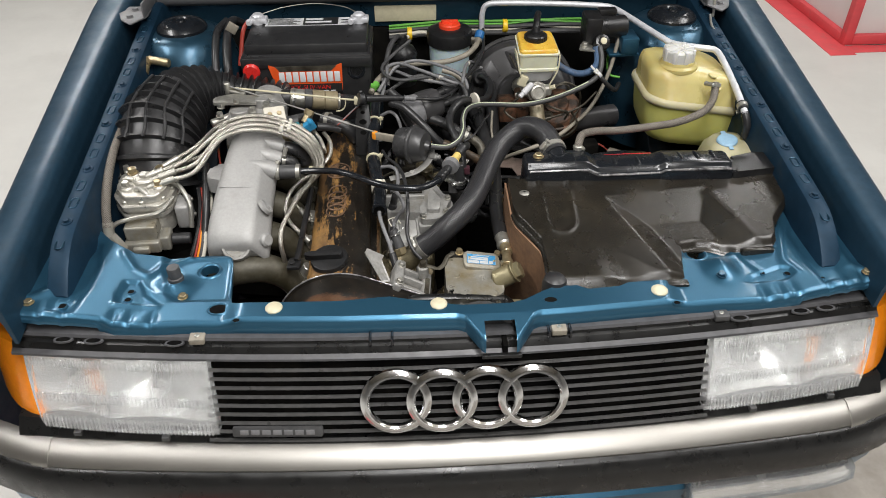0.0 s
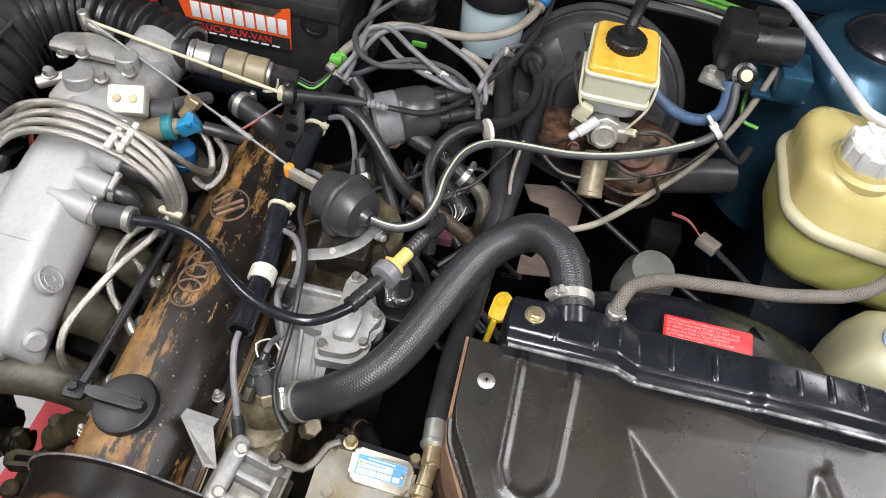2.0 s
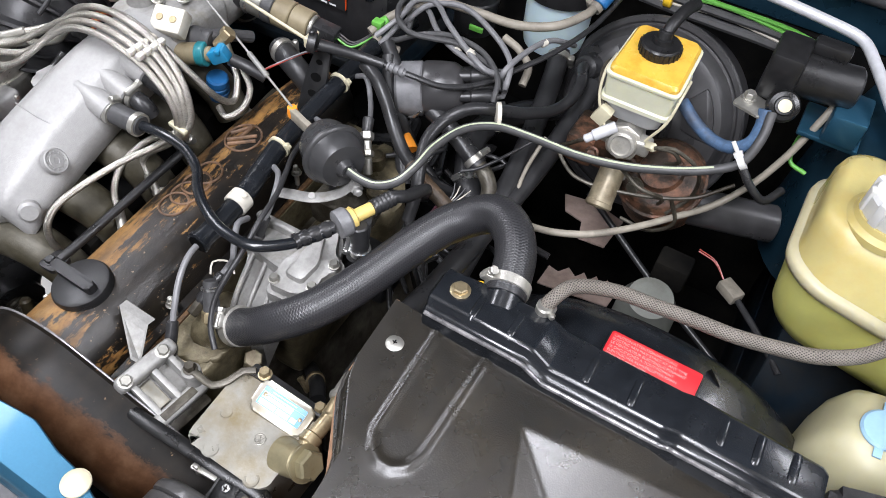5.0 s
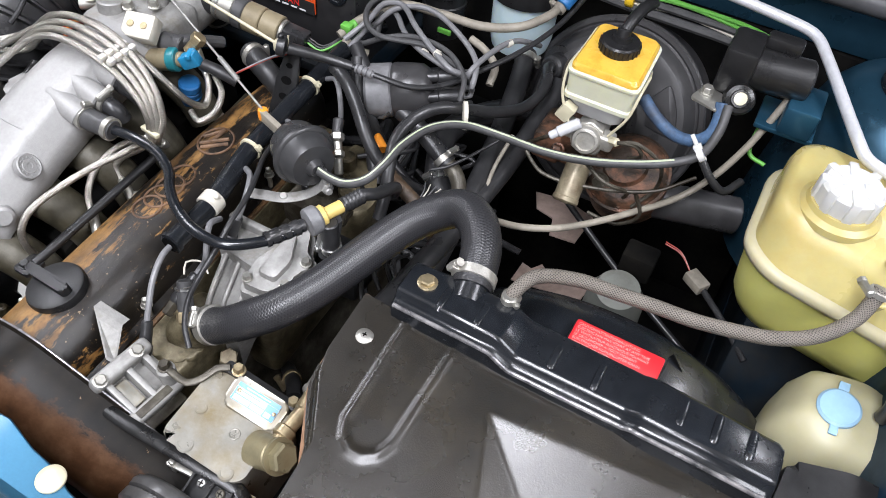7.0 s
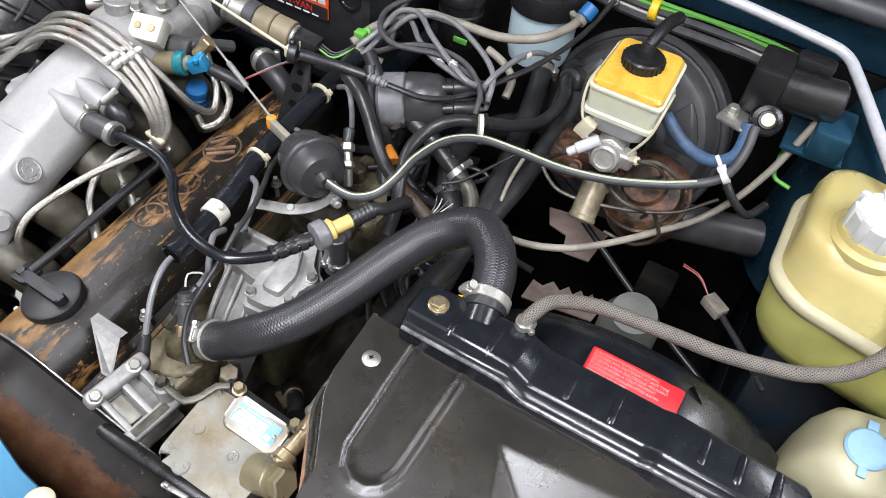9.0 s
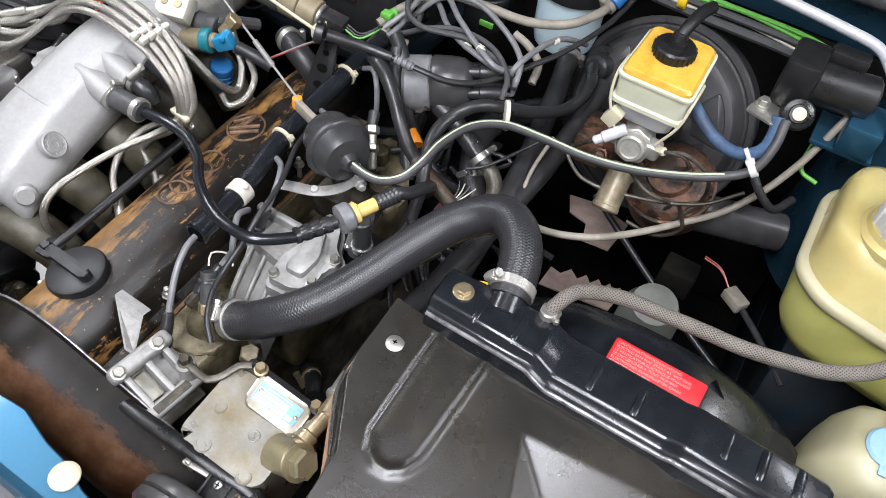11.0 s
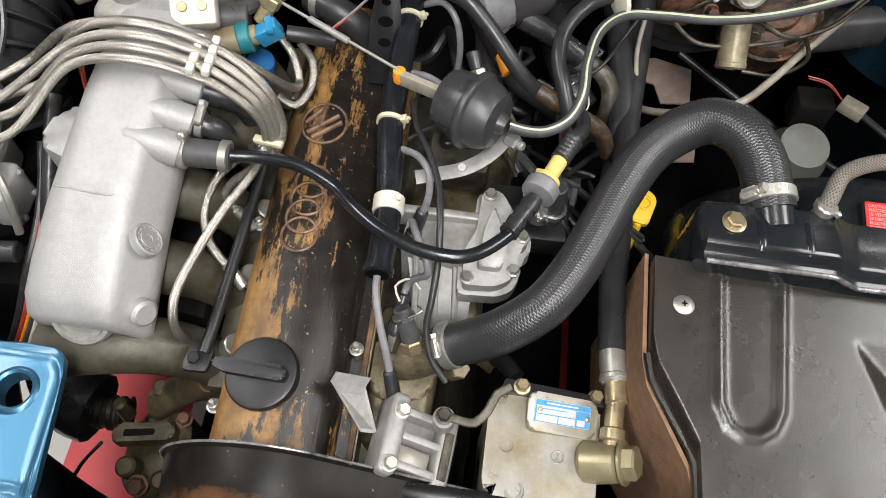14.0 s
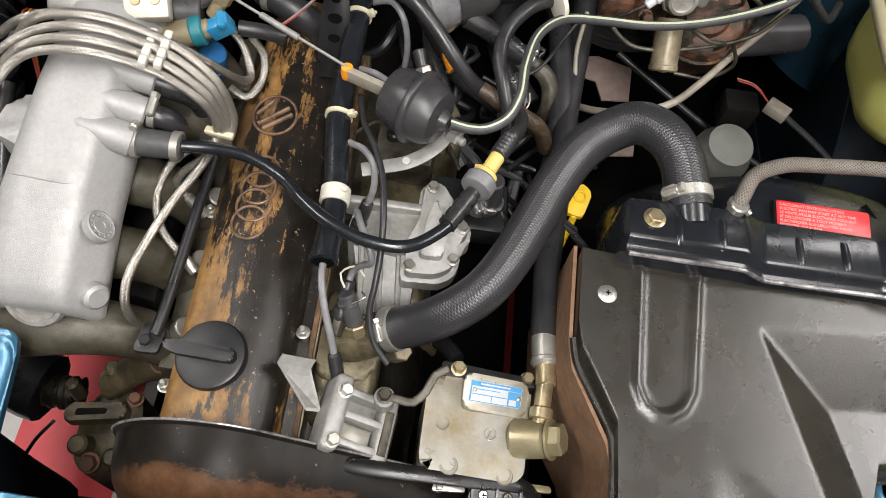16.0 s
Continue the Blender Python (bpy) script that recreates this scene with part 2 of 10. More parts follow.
def woven(name, lo, hi, metal, rough, freq, relief=0.6):
    """A braided or woven sleeve: two crossing waves in the tube's own coordinates."""
    m, nt, b = nodes_of(name)
    uv = nt.nodes.new("ShaderNodeUVMap")
    hs = []
    for a in (0.75, -0.75):
        mp = nt.nodes.new("ShaderNodeMapping")
        mp.inputs["Rotation"].default_value = (0, 0, a)
        w = nt.nodes.new("ShaderNodeTexWave")
        w.inputs["Scale"].default_value = freq
        nt.links.new(uv.outputs[0], mp.inputs[0])
        nt.links.new(mp.outputs[0], w.inputs["Vector"])
        hs.append(w.outputs[1])
    mx = nt.nodes.new("ShaderNodeMath")
    mx.operation = "MAXIMUM"
    nt.links.new(hs[0], mx.inputs[0]), nt.links.new(hs[1], mx.inputs[1])
    n = tex(nt, 50, 5, 0.7)
    ad = nt.nodes.new("ShaderNodeMath")
    ad.operation = "MULTIPLY_ADD"
    nt.links.new(n, ad.inputs[0])
    ad.inputs[1].default_value = 0.7
    sc = nt.nodes.new("ShaderNodeMath")
    sc.operation = "MULTIPLY_ADD"
    nt.links.new(mx.outputs[0], sc.inputs[0])
    sc.inputs[1].default_value, sc.inputs[2].default_value = 0.75, -0.3
    nt.links.new(sc.outputs[0], ad.inputs[2])
    nt.links.new(ramp(nt, ad.outputs[0], [(0.1, lo), (0.75, hi)]), b.inputs["Base Color"])
    b.inputs["Metallic"].default_value, b.inputs["Roughness"].default_value = metal, rough
    bn = nt.nodes.new("ShaderNodeBump")
    bn.inputs["Strength"].default_value, bn.inputs["Distance"].default_value = relief, 0.001
    nt.links.new(mx.outputs[0], bn.inputs["Height"])
    nt.links.new(bn.outputs[0], b.inputs["Normal"])
    return m


BRAID = woven("steel_braid", (0.16, 0.145, 0.12), (0.58, 0.555, 0.50), 0.9, 0.32, 170, 0.45)
COTTON = woven("grey_cotton_braid", (0.024, 0.021, 0.018), (0.20, 0.178, 0.15), 0.1, 0.55, 120)
CORD_HOSE = woven("cord_pattern_rubber", (0.013, 0.013, 0.015), (0.030, 0.030, 0.032), 0.0, 0.32, 150, 0.26)


def belt_cover():
    """Black enamel above, worn along an uneven line to oily tan on the belly of the shell."""
    m, nt, b = nodes_of("worn_belt_cover")
    black = ramp(nt, tex(nt, 40, 6), [(0.3, (0.006, 0.0055, 0.005)), (0.7, (0.015, 0.012, 0.009))])
    tan = ramp(nt, tex(nt, 22, 7, 0.7), [(0.25, (0.022, 0.011, 0.006)), (0.48, (0.060, 0.027, 0.012)), (0.75, (0.118, 0.064, 0.034))])
    co = nt.nodes.new("ShaderNodeTexCoord")
    sep = nt.nodes.new("ShaderNodeSeparateXYZ")
    nt.links.new(co.outputs["Object"], sep.inputs[0])
    ma = nt.nodes.new("ShaderNodeMath")
    ma.operation = "MULTIPLY_ADD"
    nt.links.new(sep.outputs[1], ma.inputs[0])
    ma.inputs[1].default_value, ma.inputs[2].default_value = -22.0, 1.62
    mb = nt.nodes.new("ShaderNodeMath")
    mb.operation = "MULTIPLY_ADD"
    nt.links.new(tex(nt, 30, 9, 0.75, (0.6, 1.2, 1)), mb.inputs[0]), nt.links.new(ma.outputs[0], mb.inputs[2])
    mb.inputs[1].default_value = 1.2
    mask = ramp(nt, mb.outputs[0], [(0.46, (0, 0, 0)), (0.53, (0.55, 0.55, 0.55)), (0.66, (1, 1, 1))])
    nt.links.new(mixc(nt, mask, black, tan), b.inputs["Base Color"])
    fleck = ramp(nt, tex(nt, 170, 5, 0.7), [(0.67, (0, 0, 0)), (0.70, (1, 1, 1))])
    nt.links.new(mixc(nt, mask, mixc(nt, fleck, black, (0.24, 0.16, 0.09)), tan), b.inputs["Base Color"])
    nt.links.new(ramp(nt, mask, [(0, (0.38,) * 3), (1, (0.55,) * 3)]), b.inputs["Roughness"])
    b.inputs["Specular IOR Level"].default_value = 0.13
    return m


BELT_COVER = belt_cover()


def worn_cover():
    """Black enamel worn through to rusty tan primer, most on the side next to the inlet manifold and towards the front."""
    m, nt, b = nodes_of("worn_black_enamel")
    black = ramp(nt, tex(nt, 50, 6), [(0.3, (0.006, 0.0055, 0.005)), (0.7, (0.019, 0.015, 0.011))])
    tan = ramp(nt, tex(nt, 34, 6, 0.7), [(0.28, (0.055, 0.028, 0.010)), (0.42, (0.24, 0.12, 0.035)), (0.58, (0.40, 0.22, 0.065)), (0.75, (0.46, 0.31, 0.15))])
    oil = ramp(nt, tex(nt, 9, 7, 0.7, (1.4, 0.6, 1)), [(0.38, (0, 0, 0)), (0.62, (0.85, 0.85, 0.85))])
    tan = mixc(nt, oil, tan, (0.070, 0.040, 0.018))
    co = nt.nodes.new("ShaderNodeTexCoord")
    sep = nt.nodes.new("ShaderNodeSeparateXYZ")
    nt.links.new(co.outputs["Object"], sep.inputs[0])
    n = tex(nt, 22, 9, 0.74, (2.0, 0.34, 1))
    # wear grows towards -x of the cover
    ma = nt.nodes.new("ShaderNodeMath")
    ma.operation = "MULTIPLY_ADD"
    nt.links.new(sep.outputs[0], ma.inputs[0])
    ma.inputs[1].default_value, ma.inputs[2].default_value = -9.0, -2.62
    mb = nt.nodes.new("ShaderNodeMath")
    mb.operation = "MULTIPLY_ADD"
    fine = nt.nodes.new("ShaderNodeMath")
    fine.operation = "MULTIPLY_ADD"
    nt.links.new(tex(nt, 95, 8, 0.8, (1.6, 0.6, 1)), fine.inputs[0]), nt.links.new(n, fine.inputs[2])
    fine.inputs[1].default_value = 0.40
    nt.links.new(fine.outputs[0], mb.inputs[0])
    mb.inputs[1].default_value = 4.2
    # more wear round the filler at the front
    fr = nt.nodes.new("ShaderNodeMapRange")
    nt.links.new(sep.outputs[1], fr.inputs[0])
    for k, v in ((1, 0.24), (2, 0.13), (3, 0.0), (4, 0.34)):
        fr.inputs[k].default_value = v
    mc = nt.nodes.new("ShaderNodeMath")
    nt.links.new(ma.outputs[0], mc.inputs[0]), nt.links.new(fr.outputs[0], mc.inputs[1])
    nt.links.new(mc.outputs[0], mb.inputs[2])
    mask = ramp(nt, mb.outputs[0], [(0.50, (0, 0, 0)), (0.56, (0.6, 0.6, 0.6)), (0.70, (1, 1, 1))])
    fleck = ramp(nt, tex(nt, 150, 5, 0.7), [(0.635, (0, 0, 0)), (0.66, (1, 1, 1))])
    black = mixc(nt, fleck, black, (0.26, 0.19, 0.12))
    nt.links.new(mixc(nt, mask, black, tan), b.inputs["Base Color"])
    nt.links.new(ramp(nt, mask, [(0, (0.30,) * 3), (1, (0.50,) * 3)]), b.inputs["Roughness"])
    bn = nt.nodes.new("ShaderNodeBump")
    bn.inputs["Strength"].default_value, bn.inputs["Distance"].default_value = 0.3, 0.001
    nt.links.new(mb.outputs[0], bn.inputs["Height"])
    nt.links.new(bn.outputs[0], b.inputs["Normal"])
    return m


COVER = worn_cover()


# ---------------------------------------------------------------- mesh tools
def finish(name, bm, material, parent=None, label="", smooth=35, loc=None):
    """Links a bmesh as one mesh object."""
    if not isinstance(material, (list, tuple)):
        material = [material]
    bmesh.ops.recalc_face_normals(bm, faces=bm.faces)
    me = bpy.data.meshes.new(name)
    bm.to_mesh(me)
    bm.free()
    for mt in material:
        me.materials.append(mt)
    if smooth:
        me.polygons.foreach_set("use_smooth", [True] * len(me.polygons))
        me.set_sharp_from_angle(angle=radians(smooth))
    ob = new(name, me)
    if parent is not None:
        ob.parent = parent
    if label:
        ob["label"] = label
    return ob


def part(name, bm, material, parent, label="", smooth=35):
    return finish(name, bm, material, parent, label, smooth)


def thing(name, label, category, group="", kind="", at=(0, 0, 0)):
    ob = new(name)
    ob.empty_display_size = 0.02
    ob.location = (0, 0, 0)
    return tagged(ob, label, category, group, kind)


def V(*a):
    return Vector(a)


def along(p0, p1):
    """A matrix at p0 whose z points to p1."""
    p0, p1 = Vector(p0), Vector(p1)
    return Matrix.Translation(p0) @ (p1 - p0).to_track_quat("Z", "Y").to_matrix().to_4x4()


def box(bm, lo, hi, bevel=0.003, m=None, seg=2):
    lo, hi = Vector(lo), Vector(hi)
    r = bmesh.ops.create_cube(bm, size=1.0)
    vs = r["verts"]
    for v in vs:
        v.co = Vector([(lo[i] + hi[i]) / 2 + v.co[i] * (hi[i] - lo[i]) for i in range(3)])
    if bevel:
        es = list({e for v in vs for e in v.link_edges})
        g = bmesh.ops.bevel(bm, geom=es, offset=bevel, segments=seg, affect="EDGES", profile=0.5)
        vs = list({v for f in g["faces"] for v in f.verts} | {v for v in vs if v.is_valid})
    if m is not None:
        bmesh.ops.transform(bm, matrix=m, verts=vs)
    return bm


def lathe(bm, profile, m=None, seg=28, caps=True):
    """Turns (radius, height) pairs about z."""
    rings = []
    for r, h in profile:
        if r < 1e-5:
            rings.append([bm.verts.new((0, 0, h))])
        else:
            rings.append([bm.verts.new((r * math.cos(2 * math.pi * i / seg), r * math.sin(2 * math.pi * i / seg), h)) for i in range(seg)])
    for a, b in zip(rings, rings[1:]):
        for i in range(seg):
            j = (i + 1) % seg
            if len(a) == 1 and len(b) == 1:
                continue
            if len(a) == 1:
                bm.faces.new((a[0], b[i], b[j]))
            elif len(b) == 1:
                bm.faces.new((a[i], a[j], b[0]))
            else:
                bm.faces.new((a[i], a[j], b[j], b[i]))
    for ring, flip in ((rings[0], True), (rings[-1], False)):
        if caps and len(ring) > 1:
            bm.faces.new(ring[::-1] if flip else ring)
    vs = [v for ring in rings for v in ring]
    if m is not None:
        bmesh.ops.transform(bm, matrix=m, verts=vs)
    return bm


def rod(bm, p0, p1, r0, r1=None, seg=16, edge=0.0015):
    r1 = r0 if r1 is None else r1
    h = (Vector(p1) - Vector(p0)).length
    e = min(edge, h * 0.3, r0 * 0.4, r1 * 0.4)
    return lathe(bm, [(r0 - e, 0), (r0, e), (r1, h - e), (r1 - e, h)], along(p0, p1), seg)


def spline(points, step=0.006):
    """A smooth curve through the points (centripetal in effect), at about even steps."""
    P = [Vector(p) for p in points]
    if len(P) == 2:
        n = max(2, int((P[1] - P[0]).length / step))
        return [P[0].lerp(P[1], i / n) for i in range(n + 1)]
    out = []
    Q = [2 * P[0] - P[1]] + P + [2 * P[-1] - P[-2]]
    for i in range(1, len(Q) - 2):
        a, b, c, d = Q[i - 1:i + 3]
        L = (c - b).length
        n = max(2, int(L / step))
        ta = (c - a) * (L / max(1e-6, (b - a).length + L))
        tb = (d - b) * (L / max(1e-6, (d - c).length + L))
        for k in range(n):
            t = k / n
            h = (2 * t**3 - 3 * t**2 + 1, t**3 - 2 * t**2 + t, -2 * t**3 + 3 * t**2, t**3 - t**2)
            out.append(b * h[0] + ta * h[1] + c * h[2] + tb * h[3])
    out.append(P[-1])
    return out


def tube(bm, points, r, seg=12, step=0.006, shape=None, caps=True, flat=1.0, raw=False):
    """A tube along a smooth curve. r: a radius, or a function of the share of the way and the metres gone. UV runs along and around in metres."""
    C = points if raw else spline(points, step)
    total = sum((b - a).length for a, b in zip(C, C[1:]))
    uvl = bm.loops.layers.uv.verify()
    tang = [(C[min(i + 1, len(C) - 1)] - C[max(i - 1, 0)]).normalized() for i in range(len(C))]
    up = Vector((0, 0, 1)) if abs(tang[0].z) < 0.9 else Vector((1, 0, 0))
    nrm = (up - tang[0] * up.dot(tang[0])).normalized()
    rings, gone, S = [], 0.0, []
    for i, c in enumerate(C):
        if i:
            gone += (C[i] - C[i - 1]).length
            nrm = (nrm - tang[i] * nrm.dot(tang[i])).normalized()
        bi = tang[i].cross(nrm)
        rr = r(gone / total, gone) if callable(r) else r
        rings.append([bm.verts.new(c + nrm * (rr * flat * math.cos(2 * math.pi * k / seg)) + bi * (rr * math.sin(2 * math.pi * k / seg))) for k in range(seg)])
        S.append((gone, rr))
    for i in range(len(rings) - 1):
        for k in range(seg):
            j = (k + 1) % seg
            f = bm.faces.new((rings[i][k], rings[i][j], rings[i + 1][j], rings[i + 1][k]))
            w = 2 * math.pi * 0.01 / seg
            for lp, (u, v) in zip(f.loops, ((S[i][0], k * w), (S[i][0], (k + 1) * w), (S[i + 1][0], (k + 1) * w), (S[i + 1][0], k * w))):
                lp[uvl].uv = (u, v)
    if caps:
        bm.faces.new(rings[0][::-1])
        bm.faces.new(rings[-1])
    return bm


def hexnut(bm, p, axis, r, h, washer=True):
    m = along(p, Vector(p) + Vector(axis))
    if washer:
        lathe(bm, [(r * 1.25, 0), (r * 1.25, h * 0.16), (r * 1.1, h * 0.2)], m, 20)
    lathe(bm, [(r, h * 0.18), (r, h * 0.85), (r * 0.85, h)], m, 6)
    return bm


def prism(bm, pts, z0, z1, bevel=0.0, m=None, seg=2):
    """A plate with an outline in x, y. z0, z1: heights, or functions of x, y."""
    f0 = z0 if callable(z0) else (lambda x, y: z0)
    f1 = z1 if callable(z1) else (lambda x, y: z1)
    a = [bm.verts.new((x, y, f0(x, y))) for x, y in pts]
    b = [bm.verts.new((x, y, f1(x, y))) for x, y in pts]
    fs = [bm.faces.new(a[::-1]), bm.faces.new(b)]
    n = len(pts)
    for i in range(n):
        j = (i + 1) % n
        fs.append(bm.faces.new((a[i], a[j], b[j], b[i])))
    vs = a + b
    if bevel:
        es = list(fs[1].edges)
        g = bmesh.ops.bevel(bm, geom=es, offset=bevel, segments=seg, affect="EDGES", profile=0.5)
        vs = list({v for v in vs if v.is_valid} | {v for f in g["faces"] for v in f.verts})
    if m is not None:
        bmesh.ops.transform(bm, matrix=m, verts=vs)
    return bm


def rounded(pts, r, n=5):
    """The outline pts with its corners rounded; r one radius or a list."""
    out = []
    for i, p in enumerate(pts):
        rr = r[i] if isinstance(r, (list, tuple)) else r
        p, a, b = Vector(p), Vector(pts[i - 1]), Vector(pts[(i + 1) % len(pts)])
        da, db = (a - p), (b - p)
        d = min(rr, da.length * 0.45, db.length * 0.45)
        if d < 1e-5:
            out.append(tuple(p))
            continue
        s, e = p + da.normalized() * d, p + db.normalized() * d
        for k in range(n + 1):
            t = k / n
            out.append(tuple(s * (1 - t) ** 2 + p * 2 * t * (1 - t) + e * t * t))
    return out


def loft(bm, sections, closed=True, caps=True):
    """Joins equal-length rings of points."""
    R = [[bm.verts.new(p) for p in s] for s in sections]
    n = len(R[0])
    for a, b in zip(R, R[1:]):
        for i in range(n if closed else n - 1):
            j = (i + 1) % n
            bm.faces.new((a[i], a[j], b[j], b[i]))
    if caps and closed:
        bm.faces.new(R[0][::-1])
        bm.faces.new(R[-1])
    return bm


def clamp(bm, p, axis, r, w=0.010, ears=True, turn=0.0):
    """A worm-drive hose clamp round a hose."""
    m = along(Vector(p) - Vector(axis).normalized() * w / 2, Vector(p) + Vector(axis)) @ pose(0, 0, 0, 0, 0, turn)
    lathe(bm, [(r, 0), (r + 0.0014, 0.0004), (r + 0.0014, w - 0.0004), (r, w)], m, 24)
    if ears:
        box(bm, (r * 0.85, -0.007, 0.0005), (r + 0.007, 0.007, w - 0.0005), 0.001, m)
        rod(bm, m @ V(r + 0.004, -0.011, w / 2), m @ V(r + 0.004, 0.009, w / 2), 0.0042, seg=10)
        lathe(bm, [(0.0048, 0), (0.0048, 0.004), (0.004, 0.005)], along(m @ V(r + 0.004, -0.015, w / 2), m @ V(r + 0.004, 0, w / 2)), 6)
    return bm


def text_part(name, words, m, size, material, parent, depth=0.0002, label="", align="LEFT"):
    cu = bpy.data.curves.new(name, "FONT")
    cu.body, cu.size, cu.extrude, cu.align_x = words, size, depth, align
    ob = bpy.data.objects.new(name, cu)
    scene.collection.objects.link(ob)
    me = bpy.data.meshes.new_from_object(ob.evaluated_get(bpy.context.evaluated_depsgraph_get()))
    bpy.data.objects.remove(ob)
    me.transform(m)
    me.materials.clear()
    me.materials.append(material)
    o = new(name, me)
    o.parent = parent
    if label:
        o["label"] = label
    return o


BM = bmesh.new

# ---------------------------------------------------------------- the workshop
CEILING = surface("warm_grey_ceiling", (0.30, 0.27, 0.22), 0.8, 0, 0.1, 3)
REFLECTOR_BOARD = surface("pale_reflector_board", (0.72, 0.66, 0.52), 0.7, 0, 0.08, 4)


def workshop():
    bm = BM()
    box(bm, (-6, -6, -0.10), (6, 7, 0.0), 0)
    tagged(finish("floor", bm, CONCRETE), "pale painted concrete workshop floor with scuffs", "floor", kind="structure")
    for nm, lo, hi in (("wall_north", (-6, 7, 0), (6, 7.2, 3.2)), ("wall_south", (-6, -6.2, 0), (6, -6, 3.2)),
                       ("wall_west", (-6.2, -6, 0), (-6, 7, 3.2)), ("wall_east", (6, -6, 0), (6.2, 7, 3.2))):
        bm = BM()
        box(bm, lo, hi, 0)
        tagged(finish(nm, bm, GREY_WALL), "plain grey workshop wall", "wall", kind="structure")
    bm = BM()
    box(bm, (-6.2, -6.2, 3.2), (6.2, 7.2, 3.35), 0)
    tagged(finish("ceiling", bm, CEILING), "plain warm grey workshop ceiling", "ceiling", kind="structure")
    # unseen reflector, added so the air duct mirrors something pale and warm
    bm = BM()
    box(bm, (0.45, -0.9, 3.14), (2.6, 0.9, 3.2), 0.01)
    tagged(finish("reflector_board", bm, REFLECTOR_BOARD), "unseen pale warm board added to brighten the duct's reflection", "ceiling board", kind="structure")
    # painted bands on the floor, a few millimetres proud of it
    for lo, hi in (((-0.72, -0.6), (-0.52, 0.62)), ((0.12, 0.25), (0.45, 1.2)), ((2.20, 2.74), (2.34, 6.8)), ((2.34, 2.77), (5.0, 2.86))):
        bm = BM()
        box(bm, (*lo, 0.0), (*hi, 0.004), 0.001)
        tagged(finish("trim", bm, FLOOR_RED), "worn red band painted on the workshop floor", "floor marking", kind="structure")
    # floor patch that paints the car's shade together with brown dirt
    bm = BM()
    prism(bm, rounded([(-1.2, -1.6), (1.5, -1.6), (1.35, 0.35), (0.6, 0.6), (-0.7, 0.0)], 0.2), 0.0, 0.0025)
    tagged(finish("floor_stain_shade", bm, FLOOR_DIRT_SHADE), "brown stained concrete below the nose with the car's shade painted in", "floor marking", kind="structure")
    # low white plinth with red edging
    t = thing("plinth", "low white workshop plinth edged with red steel trim", "plinth")
    bm = BM()
    box(bm, (2.36, 2.90, 0.004), (4.6, 6.4, 0.72), 0.004)
    part("body", bm, WALL, t)
    for lo, hi in (((2.325, 2.865, 0.004), (2.375, 2.915, 0.74)), ((2.375, 2.865, 0.004), (4.6, 2.905, 0.055)), ((2.325, 2.915, 0.004), (2.365, 6.4, 0.055)), ((2.375, 2.865, 0.68), (4.6, 2.905, 0.74))):
        bm = BM()
        box(bm, lo, hi, 0.004)
        part("edging", bm, FLOOR_RED, t, "red steel edging strip")
    # unseen housings added on the ceiling, one over each assumed lamp
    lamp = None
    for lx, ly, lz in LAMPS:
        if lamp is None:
            lamp = thing("assumed_ceiling_light", "long white ceiling light, unseen, added over an assumed lamp", "ceiling light", "ceiling lights")
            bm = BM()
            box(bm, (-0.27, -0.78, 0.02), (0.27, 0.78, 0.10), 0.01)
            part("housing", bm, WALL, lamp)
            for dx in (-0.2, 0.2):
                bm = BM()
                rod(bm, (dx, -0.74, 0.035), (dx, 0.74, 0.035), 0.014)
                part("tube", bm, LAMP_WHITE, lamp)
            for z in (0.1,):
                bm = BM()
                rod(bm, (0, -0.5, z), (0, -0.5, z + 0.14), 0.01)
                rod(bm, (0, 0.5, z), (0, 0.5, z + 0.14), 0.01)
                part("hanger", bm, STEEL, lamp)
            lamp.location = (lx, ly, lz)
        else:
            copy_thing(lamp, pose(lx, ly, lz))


workshop()


# ---------------------------------------------------------------- car body
def bonnet_line(y):
    """Height of the wing's upper edge along the car."""
    return 0.842 + 0.128 * y


car = thing("car", "blue metallic car with its bonnet open and bare engine bay", "car")


